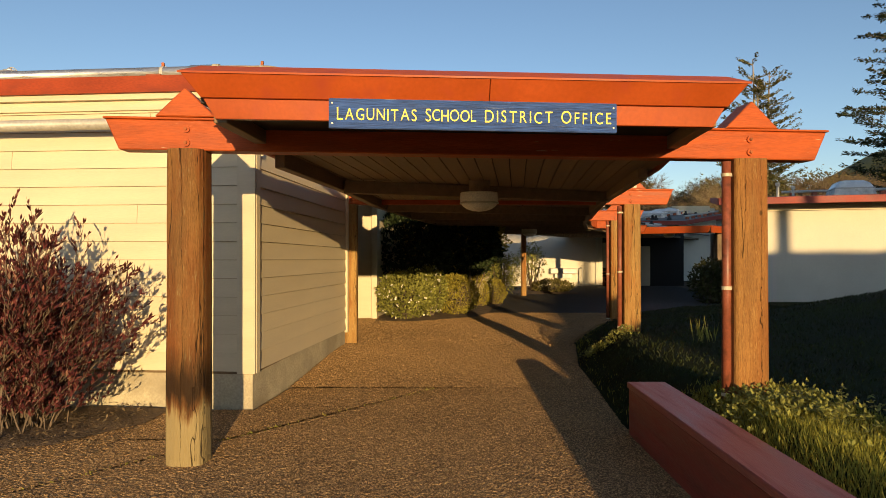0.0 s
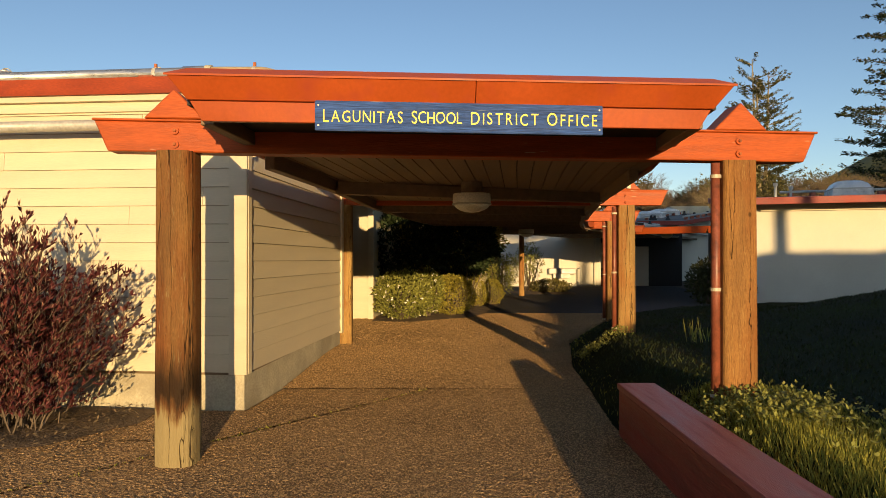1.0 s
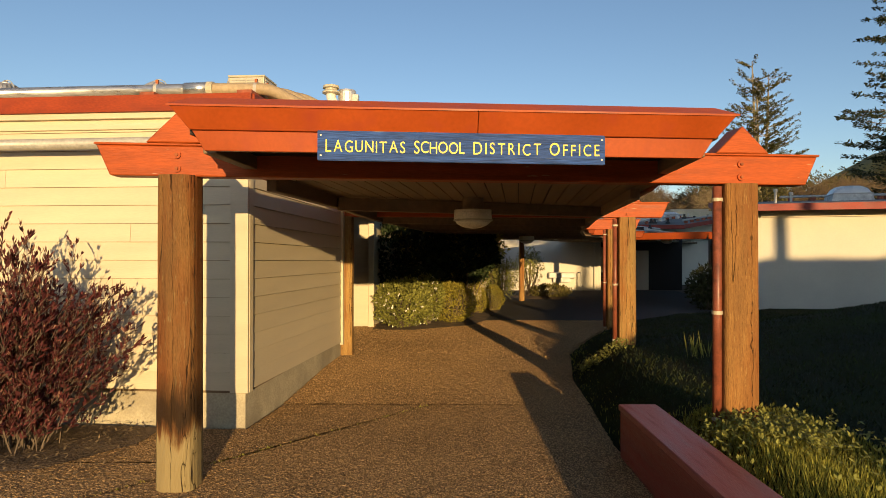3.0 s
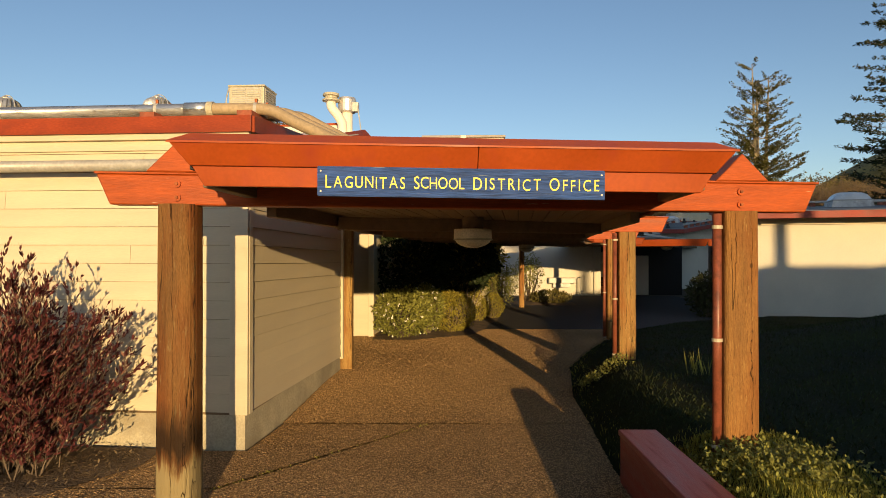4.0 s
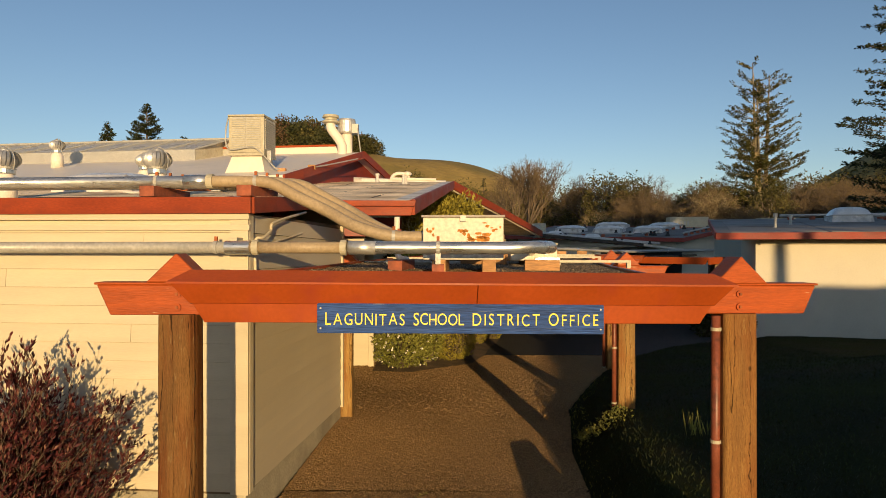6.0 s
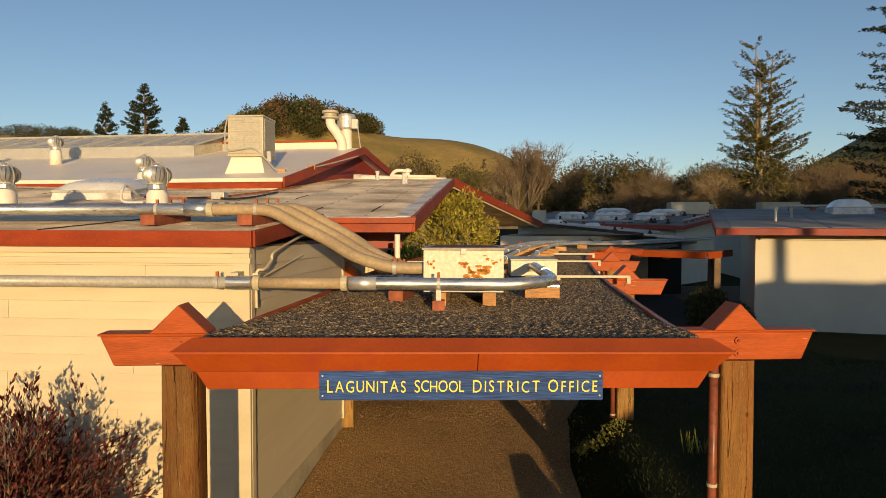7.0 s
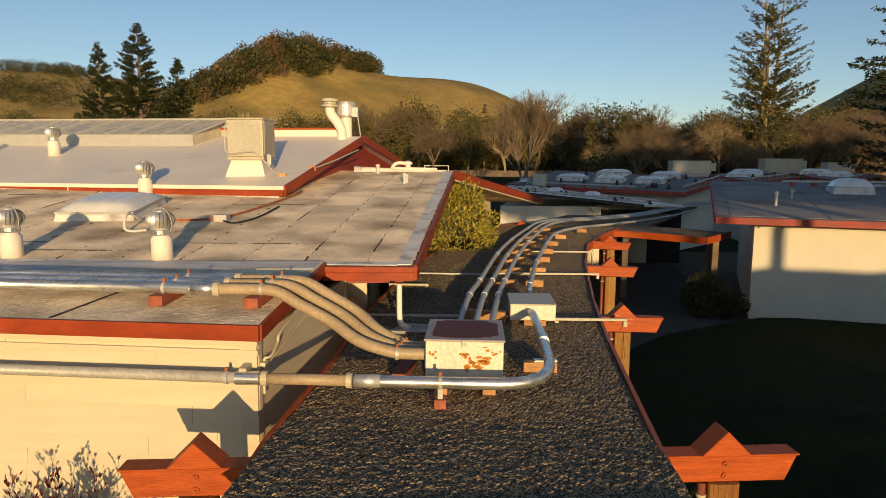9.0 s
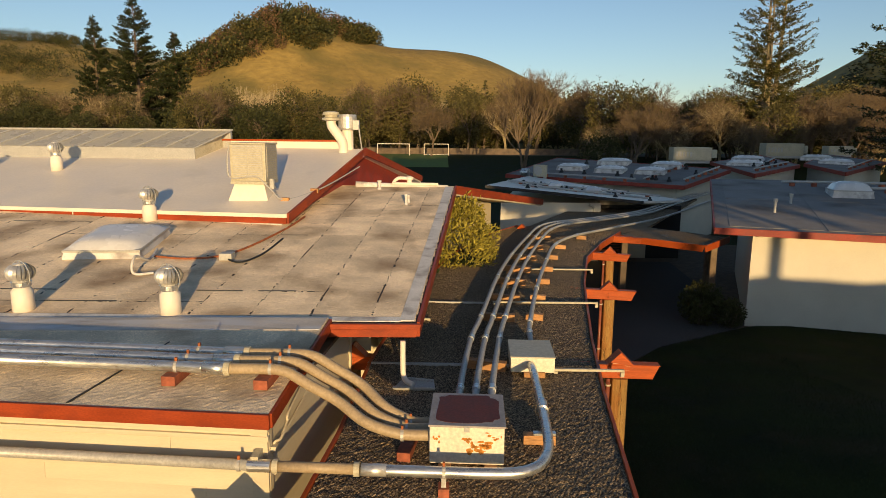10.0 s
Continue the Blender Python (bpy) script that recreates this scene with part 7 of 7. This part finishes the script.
cond = thing("condenser_unit", "small white outdoor condenser with round fan grille", "air conditioner")
cond.matrix_basis = pose(6.75, 43.6, on_dark(6.75, 43.6) + 0.12, 0, 0, -30)
part("case", box(-0.45, 0.45, -0.17, 0.17, 0.05, 0.85, bevel=0.02), PALE_METAL, cond)
part("grille", tube([(-0.1, -0.20, 0.45), (-0.1, -0.17, 0.45)], 0.3, 18), GREY_PIPE, cond)
part("foot", box(-0.4, -0.3, -0.2, 0.2, -0.15, 0.05), GREY_PIPE, cond)
part("foot", box(0.3, 0.4, -0.2, 0.2, -0.15, 0.05), GREY_PIPE, cond)
part("duct", tube([(-1.3, -0.1, 0.3), (-0.8, -0.1, 0.3)], 0.28, 14), GALV, cond)

def lie(f, x0, y0, x1, y1):
    """The two ends of a pipe that lies just over a roof."""
    return (x0, y0, f(x0, y0) + 0.22), (x1, y1, f(x1, y1) + 0.22)


for p, q in (((3.8, 36.5, 3.95), (12.6, 36.4, 3.15)), ((4.5, 35.3, 3.82), (11.5, 35.2, 3.12)), lie(on_dark, 5.6, 45.6, 12.6, 41.3), lie(on_dark, 13.2, 41.4, 17.9, 47.0), lie(on_dark, 15.5, 40.6, 19.6, 45.0),
             lie(rear_z, 23.0, 46.5, 30.5, 58.5), lie(rear_z, 21.8, 44.5, 28.8, 53.0), lie(far_z, 30.4, 47.7, 40.5, 60.0), lie(roofR_z, 18.8, 27.8, 27, 25.0), lie(roofR_z, 16.2, 30.2, 21.5, 28.6)):
    run = thing("far_conduit", "thin grey conduit across a far roof", "conduit", "far roof conduits")
    part("pipe", tube([p, q], 0.06, 8), GREY_PIPE, run)
    for k in range(6):
        c = Vector(p).lerp(Vector(q), (k + 0.5) / 6)
        part("support", box(c.x - 0.1, c.x + 0.1, c.y - 0.08, c.y + 0.08, c.z - 0.22, c.z - 0.05), BLOCK_RED, run)
r = random.Random(5)
for i in range(26):
    u, v = r.uniform(0.25, 0.95), r.uniform(0.08, 0.9)
    p = Vector(DARK_EDGE[0]).lerp(Vector(DARK_EDGE[1]), u).lerp(Vector(DARK_EDGE[3]).lerp(Vector(DARK_EDGE[2]), u), v)
    f = on_dark
    if i > 15:
        p, f = Vector((22.5, 48.0)).lerp(Vector((28.5, 55.5)), u) + Vector((v - 0.5, 0)) * 3, rear_z
    vp = thing("roof_boot", "small black pipe boot on a grey roof", "vent pipe", "black roof boots")
    part("boot", lathe([(0.17, -0.03), (0.15, 0.08), (0.08, 0.16), (0.08, 0.3)], (p.x, p.y, f(p.x, p.y)), 10), BLACK, vp)
for i in range(18):
    x = r.uniform(4.6, 11.5)
    y = r.uniform(34.2, 37.5)
    z = 4.12 - 0.094 * x + 0.02 * (y - 33.4)
    vp = thing("roof_boot", "small black pipe boot on a pale roof", "vent pipe", "black roof boots")
    part("boot", lathe([(0.14, -0.03), (0.12, 0.06), (0.06, 0.12), (0.06, 0.2)], (x, y, z), 10), BLACK, vp)
for x, y, h in ((12.68, 23.9, 0.42), (14.2, 25.6, 0.3)):
    vp = thing("vent_pipe", "thin plumbing vent pipe on the grey roof", "vent pipe", "plumbing vents")
    z = roofR_z(x, y)
    part("pipe", lathe([(0.07, -0.05), (0.05, 0.05), (0.05, h), (0.08, h), (0.08, h + 0.12), (0.03, h + 0.12)], (x, y, z), 10), GREY_PIPE, vp)
for k in range(7):
    for j in range(2):
        a, b = 0.02 + 0.97 * k / 7, 0.02 + 0.97 * (k + 1) / 7 - 0.006
        c0, c1 = 0.02 + 0.48 * j, 0.02 + 0.48 * (j + 1) - 0.006

        def at(u, v):
            p = Vector((9.5, 21.6)).lerp(Vector((30, 14.4)), u)
            q = Vector((14.0, 32.8)).lerp(Vector((36, 27)), u)
            return tuple(p.lerp(q, v))
        part("roofing_sheet", slab([at(a, c0), at(b, c0), at(b, c1), at(a, c1)], lambda x, y: roofR_z(x, y) - 0.002, lambda x, y: roofR_z(x, y) + 0.012), ROOF_DARK, barn)

# drinking fountain on the far wall
df = thing("drinking_fountain", "metal trough fountain with guard rails on the wall", "drinking fountain")
part("trough", box(5.75, 7.2, 33.6, 33.99, 0.42, 0.72, bevel=0.04), GREY_PIPE, df)
part("bracket", box(6.0, 6.9, 33.7, 33.99, 0.2, 0.419), GREY_PIPE, df)
part("guard_rail", tube(smooth_line([(5.1, 33.98, 0.72), (5.1, 33.5, 0.72), (5.1, 33.45, 0.5), (5.1, 33.45, -0.25)], 5), 0.03, 8), GREY_PIPE, df)
part("guard_rail", tube(smooth_line([(7.4, 33.98, 0.72), (7.4, 33.5, 0.72), (7.4, 33.45, 0.5), (7.4, 33.45, -0.25)], 5), 0.03, 8), GREY_PIPE, df)
wd = thing("wall_downpipe", "white painted downpipe on the far wall", "downpipe")
part("pipe", tube(smooth_line([(7.9, 33.7, 2.9), (8.2, 33.9, 2.7), (8.25, 33.92, 2.3), (8.25, 33.92, -0.2)], 5), 0.06, 8), WHITE, wd)
nb = thing("notice_board", "dark framed notice board on the court wall", "notice board")
part("panel", box(8.95, 9.9, 35.34, 35.395, 0.7, 2.1), GLAZING, nb)
part("frame", box(8.9, 9.95, 35.37, 35.398, 0.65, 2.15), DARK, nb)
ch = thing("court_bench", "slatted wooden seat by the court wall", "bench")
for z in (0.15, 0.4, 0.55, 0.7):
    part("slat", box(8.8, 10.1, 34.9 if z < 0.5 else 35.2, 35.25, z - 0.25, z - 0.2), BLOCK_RED, ch)
part("leg", box(8.85, 8.95, 34.9, 35.2, -0.25, 0.14), BLOCK_RED, ch)
part("leg", box(9.95, 10.05, 34.9, 35.2, -0.25, 0.14), BLOCK_RED, ch)

# playing field: two goals
for x, y, w, dp, lab in ((-9.1, 120, 6.0, 0.0, "white goal frame on the playing field"), (-1.1, 121, 4.6, 2.2, "white box goal frame on the playing field")):
    g = thing("goal", lab, "goal", "field goals")
    z = ground_z(x, y)
    for s in (-1, 1):
        part("upright", tube([(x + s * w / 2, y, z - 0.1), (x + s * w / 2, y, z + 2.1)], 0.07, 8), ROOF_WHITE, g)
        if dp:
            part("stay", tube([(x + s * w / 2, y, z + 2.1), (x + s * w / 2, y + dp, z)], 0.05, 6), ROOF_WHITE, g)
    part("crossbar", tube([(x - w / 2, y, z + 2.1), (x + w / 2, y, z + 2.1)], 0.07, 8), ROOF_WHITE, g)
    if dp:
        part("crossbar", tube([(x - w / 2, y + dp, z + 0.05), (x + w / 2, y + dp, z + 0.05)], 0.05, 6), ROOF_WHITE, g)
fence = thing("field_fence", "low brown board fence behind the playing field", "fence")
for k in range(24):
    x = -30 + k * 2.4
    part("panel", box(x, x + 2.36, 128, 128.08, ground_z(x, 128) - 0.1, ground_z(x, 128) + 1.2), BARK, fence)
